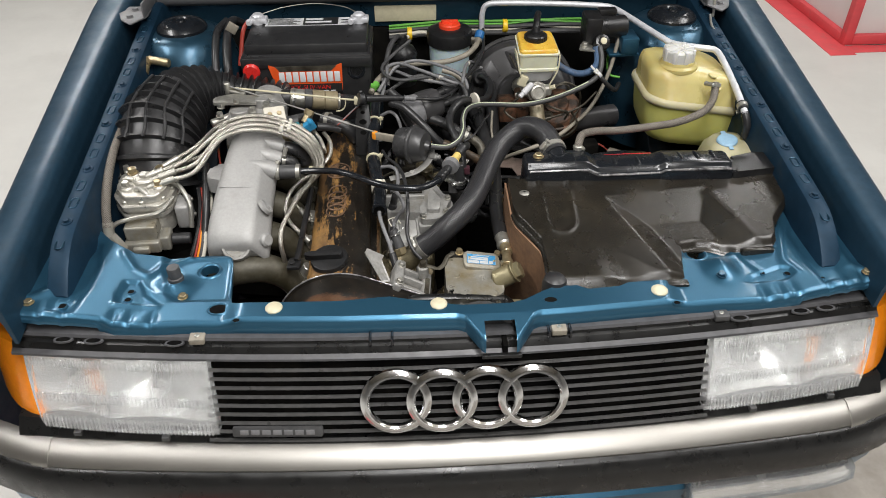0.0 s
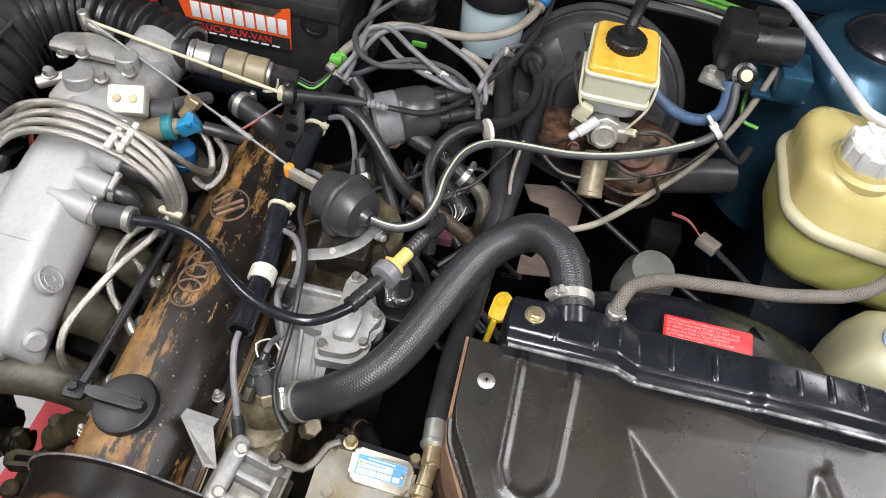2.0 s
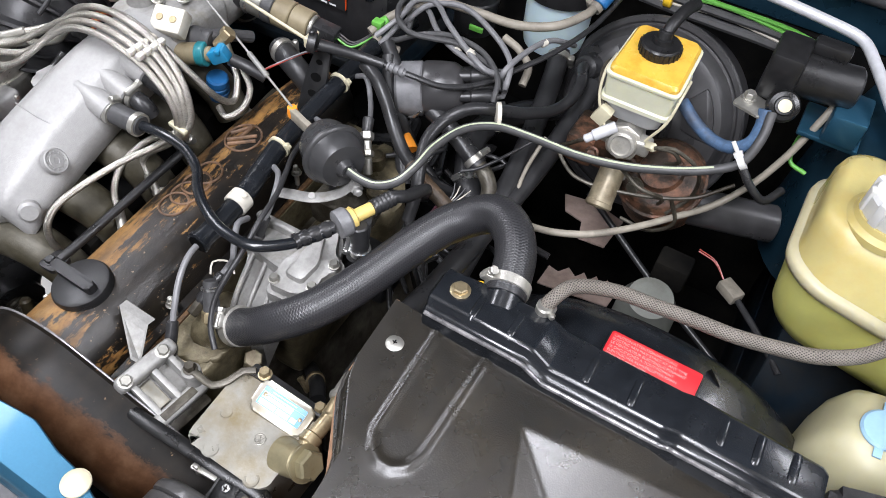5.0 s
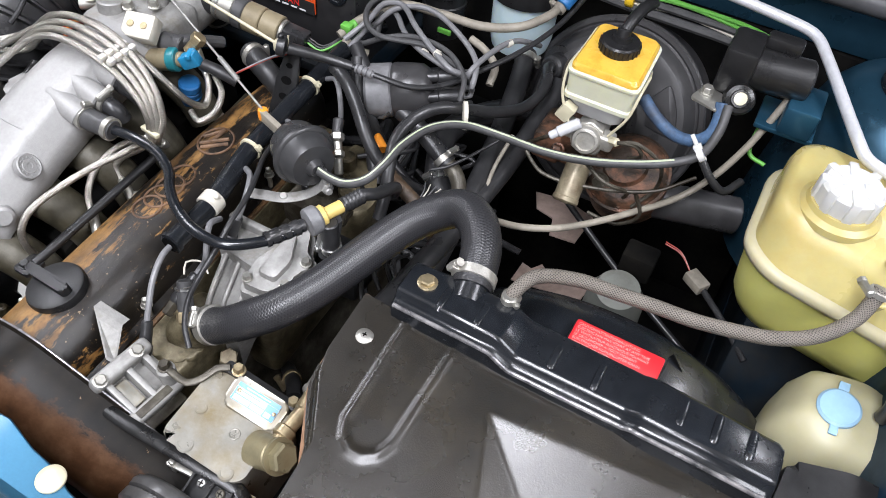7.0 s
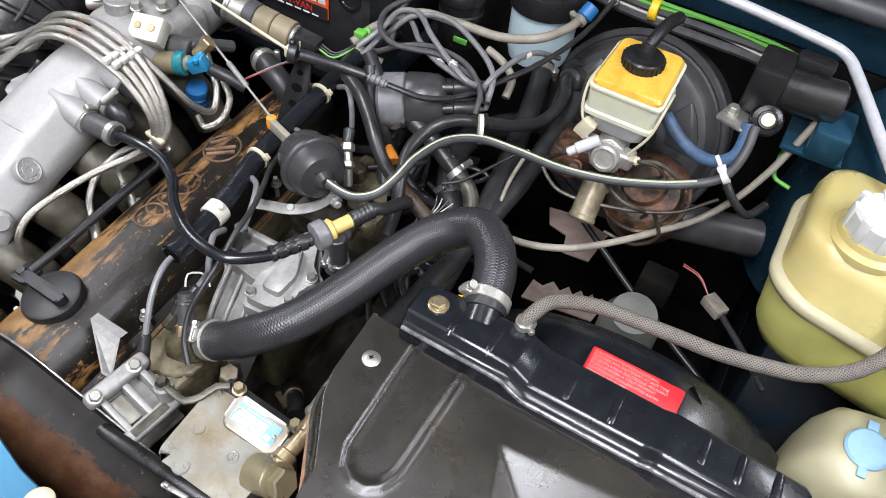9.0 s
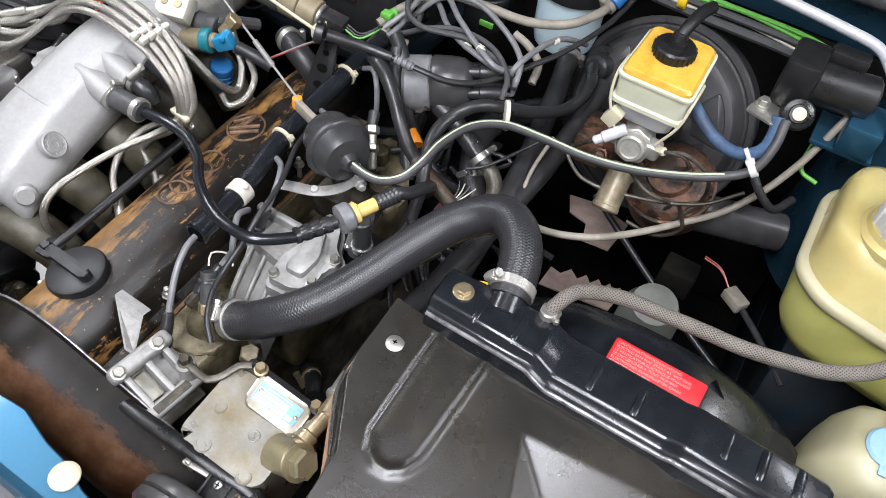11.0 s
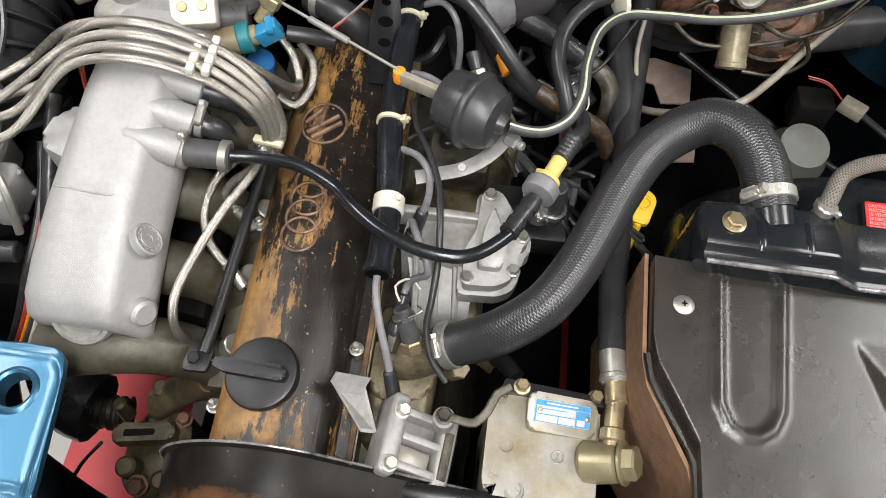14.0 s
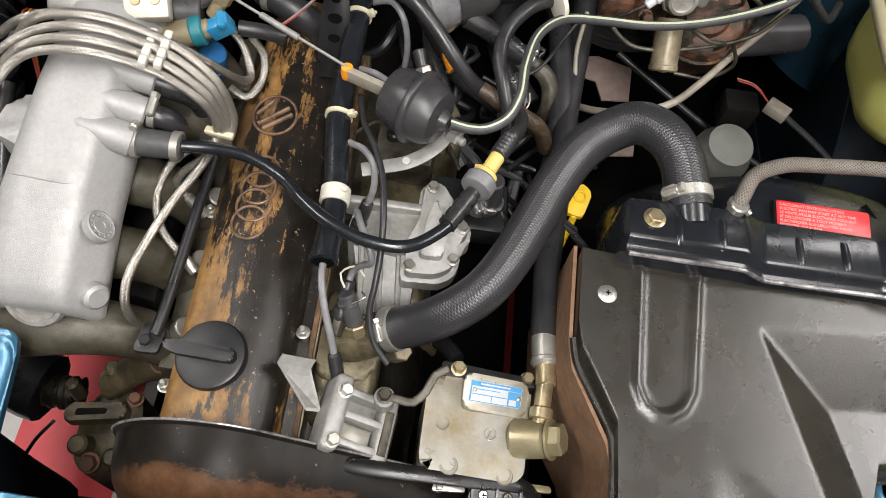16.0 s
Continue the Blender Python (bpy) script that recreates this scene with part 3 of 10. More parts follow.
def wings():
    ys = [-0.012 + 1.142 * i / 16 for i in range(17)]
    for s in (-1, 1):
        # outer wing: a folded sheet that runs from the shut line over the shoulder and down the flank
        secs = []
        for y in ys:
            z, w = bonnet_line(y), 0.028 * min(1.0, max(0.0, y / 0.9))
            prof = [(0.672, -0.066), (0.676, -0.004), (0.679, 0.008), (0.684, 0.0135), (0.700, 0.0165), (0.728, 0.0140), (0.742, 0.005), (0.760, -0.020), (0.780, -0.070), (0.799, -0.16), (0.808, -0.28), (0.800, -0.42), (0.797, -0.42), (0.795, -0.16), (0.756, -0.04), (0.722, 0.004), (0.690, 0.002), (0.682, -0.030), (0.678, -0.066)]
            secs.append([(s * (x + w + (0.9 * w if x > 0.705 else 0.0)), y, z + dz) for x, dz in prof])
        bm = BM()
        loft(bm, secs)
        part("wing", bm, PAINT_WING, car, "blue metallic front wing with a clean shoulder", 50)
        # inner wing: gutter, ledge and wall
        secs = []
        for y in [0.066, 0.072, 0.080, 0.090, 0.102, 0.116, 0.132, 0.150, 0.175] + [0.21 + 0.92 * i / 13 for i in range(14)]:
            z, w = bonnet_line(y) - 0.050 * max(0.0, (0.175 - y) / 0.109) ** 2.2, 0.024 * min(1.0, max(0.0, y / 0.9))
            prof = [(0.676, -0.066), (0.660, -0.064), (0.653, -0.054), (0.650, -0.010), (0.648, -0.002), (0.643, 0.0), (0.624, 0.0), (0.617, -0.003), (0.613, -0.014), (0.611, -0.05), (0.605, -0.16), (0.596, -0.42), (0.600, -0.42), (0.609, -0.16), (0.616, -0.05), (0.622, -0.008), (0.643, -0.005), (0.646, -0.010), (0.648, -0.056), (0.658, -0.070), (0.676, -0.072)]
            secs.append([(s * (x + w), y, z + dz) for x, dz in prof])
        bm = BM()
        loft(bm, secs)
        iw = part("inner_wing", bm, PAINT_DULL, car, "dusty blue inner wing ledge with pressed slots, shade in its paint", 40)
        # pressed slots and bolts along the ledge
        for k in range(17):
            y = 0.135 + k * 0.046
            w = 0.024 * min(1.0, y / 0.9)
            m = pose(s * (0.6335 + w), y, bonnet_line(y) - 0.050 * max(0.0, (0.175 - y) / 0.109) ** 2.2 + 0.0003, 7.3, 0, 0)
            bm = BM()
            if k % 3 == 1:
                lathe(bm, [(0.010, -0.001), (0.0095, 0.0012), (0.0075, 0.0012), (0.0070, 0.0004)], m, 20, caps=False)
                hexnut(bm, m.translation, m.to_3x3() @ V(0, 0, 1), 0.0052, 0.005)
                part("bolt", bm, PAINT_DULL, iw)
            else:
                out = rounded([(-0.0062, -0.0125), (0.0062, -0.0125), (0.0062, 0.0125), (-0.0062, 0.0125)], 0.006, 6)
                tube(bm, [m @ V(px, py, 0.0) for px, py in out + out[:1]], 0.0013, 6, raw=True, caps=False)
                part("slot_rim", bm, PLATE_PAINT, iw)


wings()


HINGE = surface("grey_primed_steel", (0.15, 0.15, 0.155), 0.5, 0.2, 0.15, 50, dirt=(0.07, 0.07, 0.07), dirt_amount=0.3)
SEAL = surface("grey_seal_rubber", (0.075, 0.075, 0.079), 0.42, 0, 0.2, 40, dirt=(0.12, 0.12, 0.12), dirt_amount=0.3)


def bay_shell():
    """Firewall, floor of the bay, chassis legs, strut towers and the cowl."""
    bm = BM()
    box(bm, (-0.69, 0.985, 0.88), (0.69, 1.0, 0.955), 0.004)
    part("firewall", bm, PLATE_PAINT, car, "blue bulkhead at the back of the engine bay")
    # lower bulkhead: its shade is put into a near-black colour
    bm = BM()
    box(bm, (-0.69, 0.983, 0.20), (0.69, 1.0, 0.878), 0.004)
    part("dark_lower_bulkhead", bm, VOID, car, "lower bulkhead in near black for the shade there")
    bm = BM()
    tube(bm, [(-0.68, 0.972, 0.966), (0.68, 0.972, 0.966)], 0.017, 16)
    part("bulkhead_seal", bm, SEAL, car, "black rubber seal along the bulkhead")
    bm = BM()
    loft(bm, [[(x, 1.0, 0.962), (x, 1.06, 0.972), (x, 1.20, 1.0), (x, 1.36, 1.05), (x, 1.36, 1.03), (x, 1.0, 0.945)] for x in (-0.74, 0.74)])
    cowl = part("cowl", bm, RUBBER_GREY, car, "dark grey scuttle panel below the windscreen")
    for k in range(26):
        bm = BM()
        x = -0.52 + k * 0.04
        box(bm, (x, 1.09, 0.984), (x + 0.022, 1.16, 0.999), 0.002)
        part("louvre", bm, BLACK_SATIN, cowl)
    bm = BM()
    loft(bm, [[(x, 1.30, 1.045), (x, 1.62, 1.26), (x, 1.62, 1.255), (x, 1.30, 1.040)] for x in (-0.66, 0.66)])
    part("windscreen", bm, GLASS_CLEAR, car, "sloping clear windscreen")
    for s in (-1, 1):
        bm = BM()
        lathe(bm, [(0.150, -0.30), (0.135, -0.14), (0.112, -0.060), (0.092, -0.030), (0.080, -0.022), (0.060, -0.018)], Matrix.Translation((s * 0.578, 0.85, 0.955)), 40)
        tw = part("strut_tower", bm, PLATE_PAINT, car, "blue domed suspension strut tower")
        bm = BM()
        lathe(bm, [(0.058, -0.022), (0.057, -0.012), (0.050, -0.004), (0.036, 0.002), (0.022, 0.003), (0.018, -0.001), (0.012, -0.001), (0.010, 0.004), (0.004, 0.005), (0, 0.005)], Matrix.Translation((s * 0.578, 0.85, 0.955)), 36)
        part("strut_cap", bm, BLACK_GLOSS, tw, "black rubber strut mount cap")
        # chassis leg and the wheel arch below, in blue darkened for shade
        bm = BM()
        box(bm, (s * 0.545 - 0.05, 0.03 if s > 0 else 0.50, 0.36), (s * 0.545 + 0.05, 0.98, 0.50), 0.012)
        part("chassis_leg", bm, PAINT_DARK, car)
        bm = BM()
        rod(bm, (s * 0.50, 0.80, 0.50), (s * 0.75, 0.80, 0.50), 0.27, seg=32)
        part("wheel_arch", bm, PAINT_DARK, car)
        # road wheel standing on the floor
        bm = BM()
        c = Matrix.Translation((s * 0.70, 0.80, 0.302)) @ Matrix.Rotation(radians(90), 4, "Y")
        lathe(bm, [(0.19, -0.085), (0.27, -0.088), (0.298, -0.07), (0.302, 0.0), (0.298, 0.07), (0.27, 0.088), (0.19, 0.085)], c, 40)
        wh = part("wheel", bm, RUBBER, car, "black road tyre under the wing")
        bm = BM()
        lathe(bm, [(0.19, -0.08), (0.17, -0.05), (0.06, -0.04), (0, -0.04)], c, 32)
        lathe(bm, [(0, 0.04), (0.06, 0.04), (0.17, 0.05), (0.19, 0.08)], c, 32)
        part("rim", bm, PIPE, wh)
        # bonnet hinge plates, folded, at the rear end of the ledges
        bm = BM()
        prism(bm, rounded([(s * x, y) for x, y in ((0.735, 0.915), (0.655, 0.915), (0.650, 0.850), (0.676, 0.800), (0.704, 0.830))][::s], 0.008), 0.966, 0.969, 0.001)
        hg = part("bonnet_hinge", bm, HINGE, car, "dull grey bonnet hinge plate")
        bm = BM()
        box(bm, (s * 0.655 - 0.002, 0.84, 0.969), (s * 0.655 + 0.002, 0.99, 1.000), 0.001)
        part("hinge_arm", bm, HINGE, hg)
        for y in (0.845, 0.890):
            bm = BM()
            hexnut(bm, (s * 0.688, y, 0.969), (0, 0, 1), 0.0075, 0.006)
            part("hinge_bolt", bm, HINGE, hg)
    # unseen subframe and trays close the bay floor; black stands for shade
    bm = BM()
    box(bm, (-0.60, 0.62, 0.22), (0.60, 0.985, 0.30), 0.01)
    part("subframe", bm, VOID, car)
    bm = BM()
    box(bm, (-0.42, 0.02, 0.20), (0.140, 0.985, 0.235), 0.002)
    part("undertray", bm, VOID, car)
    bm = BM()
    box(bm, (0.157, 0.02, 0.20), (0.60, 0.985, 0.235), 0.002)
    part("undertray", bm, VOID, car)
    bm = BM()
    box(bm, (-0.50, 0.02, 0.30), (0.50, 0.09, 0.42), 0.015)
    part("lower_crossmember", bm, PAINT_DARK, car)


def clear_glass():
    m, nt, b = nodes_of("window_glass")
    b.inputs["Base Color"].default_value = (0.75, 0.82, 0.80, 1)
    b.inputs["Roughness"].default_value, b.inputs["Transmission Weight"].default_value = 0.02, 1.0
    return m


GLASS_CLEAR = clear_glass()
bay_shell()


def front_bow(x):
    """How far the nose falls back towards its corners."""
    return 0.10 * x * x


def sweep_x(prof, x0, x1, n=24, bow=front_bow):
    secs = []
    for i in range(n + 1):
        x = x0 + (x1 - x0) * i / n
        secs.append([(x, y + bow(x), z) for y, z in prof])
    bm = BM()
    loft(bm, secs)
    return bm


def ease(v, a, b):
    """0 below a, 1 above b, smooth between."""
    v = max(0.0, min(1.0, (v - a) / (b - a)))
    return v * v * (3 - 2 * v)


def span(line, x):
    """Height of a broken line over x."""
    for (x0, y0), (x1, y1) in zip(line, line[1:]):
        if x <= x1:
            return y0 + (y1 - y0) * max(0.0, x - x0) / (x1 - x0)
    return line[-1][1]


def inside(p, poly):
    """Signed distance to a polygon, positive inside."""
    hit, best = False, 9.0
    for (x0, y0), (x1, y1) in zip(poly, poly[1:] + poly[:1]):
        if (y0 > p[1]) != (y1 > p[1]) and p[0] < (x1 - x0) * (p[1] - y0) / (y1 - y0) + x0:
            hit = not hit
        k = max(0.0, min(1.0, ((p[0] - x0) * (x1 - x0) + (p[1] - y0) * (y1 - y0)) / ((x1 - x0) ** 2 + (y1 - y0) ** 2)))
        best = min(best, math.hypot(p[0] - x0 - k * (x1 - x0), p[1] - y0 - k * (y1 - y0)))
    return best if hit else -best


def near(p, line):
    """Distance to a broken line."""
    best = 9.0
    for (x0, y0), (x1, y1) in zip(line, line[1:]):
        k = max(0.0, min(1.0, ((p[0] - x0) * (x1 - x0) + (p[1] - y0) * (y1 - y0)) / ((x1 - x0) ** 2 + (y1 - y0) ** 2)))
        best = min(best, math.hypot(p[0] - x0 - k * (x1 - x0), p[1] - y0 - k * (y1 - y0)))
    return best


# pressings of the sheet: outline, height, width of the bend
HOLLOWS = [
    ([(-0.492, 0.20), (-0.488, 0.150), (-0.476, 0.112), (-0.466, 0.076), (-0.450, 0.058), (-0.33, 0.055), (-0.33, 0.20)], -0.0056, 0.0134),
    ([(-0.541, 0.056), (-0.545, 0.072), (-0.539, 0.107), (-0.520, 0.107), (-0.512, 0.096), (-0.503, 0.074), (-0.472, 0.050)], -0.0052, 0.0078),
    ([(-0.606, 0.20), (-0.592, 0.142), (-0.593, 0.090), (-0.602, 0.030), (-0.640, 0.034), (-0.640, 0.20), (-0.630, 0.225)], -0.0044, 0.0123),
    ([(0.405, 0.20), (0.404, 0.118), (0.440, 0.104), (0.478, 0.120), (0.490, 0.148), (0.488, 0.20)], -0.0072, 0.0134),
    ([(0.484, 0.046), (0.548, 0.044), (0.566, 0.056), (0.566, 0.070), (0.552, 0.078), (0.500, 0.062)], -0.0036, 0.0090),
    ([(0.628, 0.222), (0.600, 0.156), (0.596, 0.092), (0.606, 0.030), (0.640, 0.034), (0.644, 0.110), (0.654, 0.200)], -0.0044, 0.0123),
]
RIDGES = [
    ([(-0.562, 0.180), (-0.556, 0.168), (-0.532, 0.134), (-0.506, 0.120), (-0.492, 0.140), (-0.486, 0.153), (-0.462, 0.160), (-0.450, 0.168)], 0.0032, 0.0062),
    ([(-0.543, 0.050), (-0.508, 0.046), (-0.474, 0.044)], 0.0022, 0.0047),
    ([(-0.514, 0.100), (-0.490, 0.078), (-0.462, 0.060)], 0.0016, 0.0056),
    ([(-0.690, 0.056), (-0.668, 0.060), (-0.648, 0.074), (-0.640, 0.100), (-0.640, 0.159), (-0.668, 0.272)], 0.0050, 0.0090),
    ([(0.592, 0.180), (0.575, 0.132), (0.562, 0.092), (0.566, 0.074), (0.572, 0.060)], 0.0025, 0.0056),
    ([(0.490, 0.150), (0.506, 0.090), (0.516, 0.068)], 0.0018, 0.0039),
    ([(0.695, 0.040), (0.672, 0.046), (0.658, 0.060), (0.656, 0.100), (0.666, 0.200)], 0.0050, 0.0090),
    ([(-0.366, 0.060), (-0.372, 0.152), (-0.384, 0.166), (-0.45, 0.167)], 0.0020, 0.0045),
]
HUMPS = [(-0.455, 0.098, 0.022, 0.020, 0.010), (0.452, 0.084, 0.020, 0.026, 0.013), (0.646, 0.196, 0.012, 0.022, -0.007), (-0.616, 0.196, 0.012, 0.022, -0.007), (0.473, 0.150, 0.008, 0.012, 0.007)]
FRONT = [(-0.70, 0.030), (-0.60, 0.026), (-0.555, 0.022), (-0.535, 0.013), (-0.47, 0.008), (-0.43, 0.009), (-0.34, 0.0045), (-0.27, 0.0), (-0.18, -0.005), (0.0, -0.009), (0.012, -0.014), (0.036, -0.052), (0.090, -0.054), (0.118, -0.014), (0.13, -0.009), (0.20, -0.005), (0.27, 0.0), (0.34, 0.0045), (0.43, 0.009), (0.49, 0.009), (0.55, 0.014), (0.60, 0.022), (0.70, 0.030)]
BACK = [(-0.70, 0.335), (-0.669, 0.302), (-0.634, 0.256), (-0.592, 0.211), (-0.543, 0.178), (-0.484, 0.171), (-0.417, 0.175), (-0.388, 0.174), (-0.378, 0.168), (-0.373, 0.152), (-0.362, 0.060), (-0.357, 0.043), (-0.345, 0.037), (-0.275, 0.034), (-0.186, 0.031), (-0.124, 0.036), (-0.105, 0.037), (-0.065, 0.026), (-0.033, 0.022), (-0.007, 0.0125), (0.012, 0.010), (0.085, 0.010), (0.11, 0.017), (0.142, 0.036), (0.165, 0.046), (0.20, 0.046), (0.215, 0.036), (0.268, 0.040), (0.285, 0.048), (0.36, 0.052), (0.385, 0.090), (0.395, 0.150), (0.420, 0.162), (0.480, 0.164), (0.495, 0.150), (0.560, 0.150), (0.587, 0.180), (0.625, 0.245), (0.665, 0.305), (0.70, 0.35)]


def sheet(x, y):
    """Height of the slam panel and its corner plates."""
    e = ease(abs(x), 0.335, 0.372)
    z = 0.797 * (1 - e) + (0.788 + 0.10 * max(0, abs(x) - 0.50) + 0.02 * y) * e
    for poly, h, w in HOLLOWS:
        if abs(x - poly[0][0]) < 0.25:
            z += h * ease(inside((x, y), poly), -w / 2, w / 2)
    for line, h, w in RIDGES:
        if abs(x - line[0][0]) < 0.2:
            z += h * math.exp(-(near((x, y), line) / w) ** 2)
    for hx, hy, rx, ry, h in HUMPS:
        z += h * math.exp(-((x - hx) / rx) ** 2 - ((y - hy) / ry) ** 2)
    # crossing steps near the corners, and the latch pressing that falls forward
    if y < span(FRONT, x) + 0.045:
        for gx, gw in ((-0.537, 0.006), (-0.512, 0.005), (-0.478, 0.006), (0.502, 0.006), (0.530, 0.005), (0.552, 0.006), (0.608, 0.004), (0.638, 0.004), (0.667, 0.004), (-0.615, 0.004), (-0.650, 0.004)):
            z -= 0.0028 * math.exp(-((x - gx) / gw) ** 2) * ease(y, span(FRONT, x) + 0.032, span(FRONT, x) + 0.010)
    return z - 0.20 * max(0.0, -0.012 - y) if -0.02 < x < 0.14 else z


def slam_panel():
    # top sheet, column by column, then the rolled face down to the filler panel
    n, cols = 84, sorted(set([round(-0.692 + 1.384 * i / 330, 5) for i in range(331)] + [-0.3735, -0.371, -0.3665, -0.3625, -0.3605, 0.0120, 0.0395, 0.0400, 0.0870, 0.0875]))
    face = [(0.0, -0.0003), (-0.0015, -0.0010), (-0.0045, -0.0031), (-0.0070, -0.0050), (-0.0081, -0.0078), (-0.0084, -0.0120), (-0.0098, -0.0142), (-0.0108, -0.0172), (-0.0110, -0.0270)]
    bm = BM()
    grid = []
    for x in cols:
        f, b = span(FRONT, x), span(BACK, x)
        zb, zf = sheet(x, b), sheet(x, f)
        col = [(x, b, zb - 0.008), (x, b + 0.0012, zb - 0.0012)]
        col += [(x, b + (f - b) * j / n, sheet(x, b + (f - b) * j / n)) for j in range(n)]
        low = 0.6 if abs(x) > 0.56 else 1.0
        col += [(x, f + dy, zf + dz * low) for dy, dz in face]
        grid.append([bm.verts.new(p) for p in col])
    holes = [(-0.409, 0.134, 0.0165), (0.427, 0.131, 0.0165)]
    for ca, cb in zip(grid, grid[1:]):
        for j in range(len(ca) - 1):
            q = (ca[j], cb[j], cb[j + 1], ca[j + 1])
            mx, my = (ca[j].co.x + cb[j].co.x) / 2, (ca[j].co.y + ca[j + 1].co.y) / 2
            if any(math.hypot(mx - hx, my - hy) < r for hx, hy, r in holes) or (0.0398 < mx < 0.0872 and my < -0.026):
                continue
            bm.faces.new(q)
    bmesh.ops.recalc_face_normals(bm, faces=bm.faces)
    sp = part("slam_panel", bm, PAINT, car, "pressed blue slam panel with corner plates, holes and ribs", 60)
    # latch below its opening
    bm = BM()
    box(bm, (0.034, -0.066, 0.750), (0.096, -0.058, 0.757), 0.002)
    part("latch_strip", bm, BLACK_SATIN, sp)
    bm = BM()
    box(bm, (0.036, -0.054, 0.738), (0.092, -0.014, 0.744), 0.002)
    lp = part("latch_plate", bm, TAN, sp, "oily brown latch plate")
    bm = BM()
    box(bm, (0.068, -0.052, 0.744), (0.076, -0.020, 0.764), 0.002)
    part("latch_fork", bm, VOID, lp)
    for x0, x1 in (((0.008, -0.010, 0.786), (0.037, -0.058, 0.772)), ((0.119, -0.012, 0.786), (0.092, -0.058, 0.772))):
        bm = BM()
        tube(bm, [x0, x1], 0.0028, 8)
        part("latch_edge", bm, PAINT, sp)
    # cream rubber bump stops
    for x, y in ((-0.287, 0.020), (-0.028, 0.014), (0.329, 0.024)):
        bm = BM()
        lathe(bm, [(0.0135, 0), (0.0135, 0.002), (0.011, 0.0045), (0.005, 0.006), (0, 0.006)], Matrix.Translation((x, y, sheet(x, y))), 24)
        part("bump_stop", bm, CREAM, sp, "cream rubber bump stop")
    # oval and round holes: soft rims round dark discs painted for depth
    for x, y, r, q in ((-0.376, 0.032, 0.0125, 0.72), (0.150, 0.013, 0.0085, 0.6), (-0.342, -0.004, 0.0042, 0.8), (0.350, -0.003, 0.0042, 0.8), (-0.527, 0.085, 0.0045, 0.9), (-0.527, 0.066, 0.0045, 0.9), (-0.640, 0.188, 0.0050, 0.8), (-0.626, 0.136, 0.0046, 0.8), (-0.621, 0.046, 0.0055, 0.9), (0.558, 0.060, 0.0050, 0.8), (0.647, 0.178, 0.0050, 0.8), (0.518, 0.066, 0.003, 0.9), (0.606, 0.042, 0.0045, 0.5)):
        m = Matrix.Translation((x, y, sheet(x, y))) @ Matrix.Diagonal((1.2, q * 1.2, 1, 1))
        bm = BM()
        lathe(bm, [(r * 1.35, -0.001), (r * 1.18, 0.0012), (r, 0.0010), (r * 0.96, -0.0006)], m, 20, caps=False)
        hr = part("hole_rim", bm, PAINT, sp)
        bm = BM()
        lathe(bm, [(r * 0.98, -0.001), (r * 0.98, 0.0006), (0, 0.0008)], m, 20)
        part("dark_disc", bm, VOID, hr)
    # sight holes through the plates, with a turned edge
    for x, y, r in holes:
        z = max(sheet(x + dx, y) for dx in (-0.017, 0.0, 0.017))
        bm = BM()
        lathe(bm, [(r + 0.007, -0.003), (r + 0.004, 0.0008), (r + 0.001, 0.0020), (r - 0.0015, 0.0005), (r - 0.0025, -0.004), (r - 0.0025, -0.016)], Matrix.Translation((x, y, z)), 32, caps=False)
        part("sight_hole", bm, PAINT, sp)
    for x, y, mt in ((-0.669, 0.046, BRASS), (-0.441, 0.070, BRASS), (0.676, 0.036, BRASS), (0.445, 0.060, PLATE_PAINT)):
        bm = BM()
        hexnut(bm, (x, y, sheet(x, y)), (0, 0, 1), 0.0068, 0.006)
        part("bolt", bm, mt, sp, "yellow passivated bolt" if mt is BRASS else "")
    z = sheet(-0.458, 0.106)
    bm = BM()
    lathe(bm, [(0.0125, -0.004), (0.0125, 0.006), (0.0108, 0.0075), (0.0108, 0.024), (0.0095, 0.0265), (0, 0.0272)], Matrix.Translation((-0.458, 0.106, z)), 24)
    part("rubber_stop", bm, RUBBER_GREY, sp, "grey rubber stop")
    z = sheet(0.659, 0.236)
    bm = BM()
    lathe(bm, [(0.010, -0.004), (0.010, 0.005), (0.006, 0.007), (0.006, 0.011), (0.010, 0.012), (0.008, 0.016), (0, 0.017)], Matrix.Translation((0.659, 0.236, z)), 20)
    part("rubber_stop", bm, YELLOW, sp, "yellow rubber stop")


slam_panel()


# Slat grey lifted so that the lips show as lit edges.
GRILLE = surface("lightened_grille_plastic", (0.060, 0.059, 0.058), 0.36, 0, 0.25, 70, bump=0.08, bump_scale=600, dirt=(0.035, 0.033, 0.030), dirt_amount=0.3, dirt_scale=12)
# Tan of the lit floor that shows through gaps in the bay.
GAP_FLOOR = surface("lit_floor_tan", (0.30, 0.225, 0.19), 0.8, 0, 0.2, 60, dirt=(0.17, 0.12, 0.09), dirt_amount=0.35)
LEDGE = surface("grey_ledge_plastic", (0.062, 0.062, 0.066), 0.45, 0, 0.2, 60)


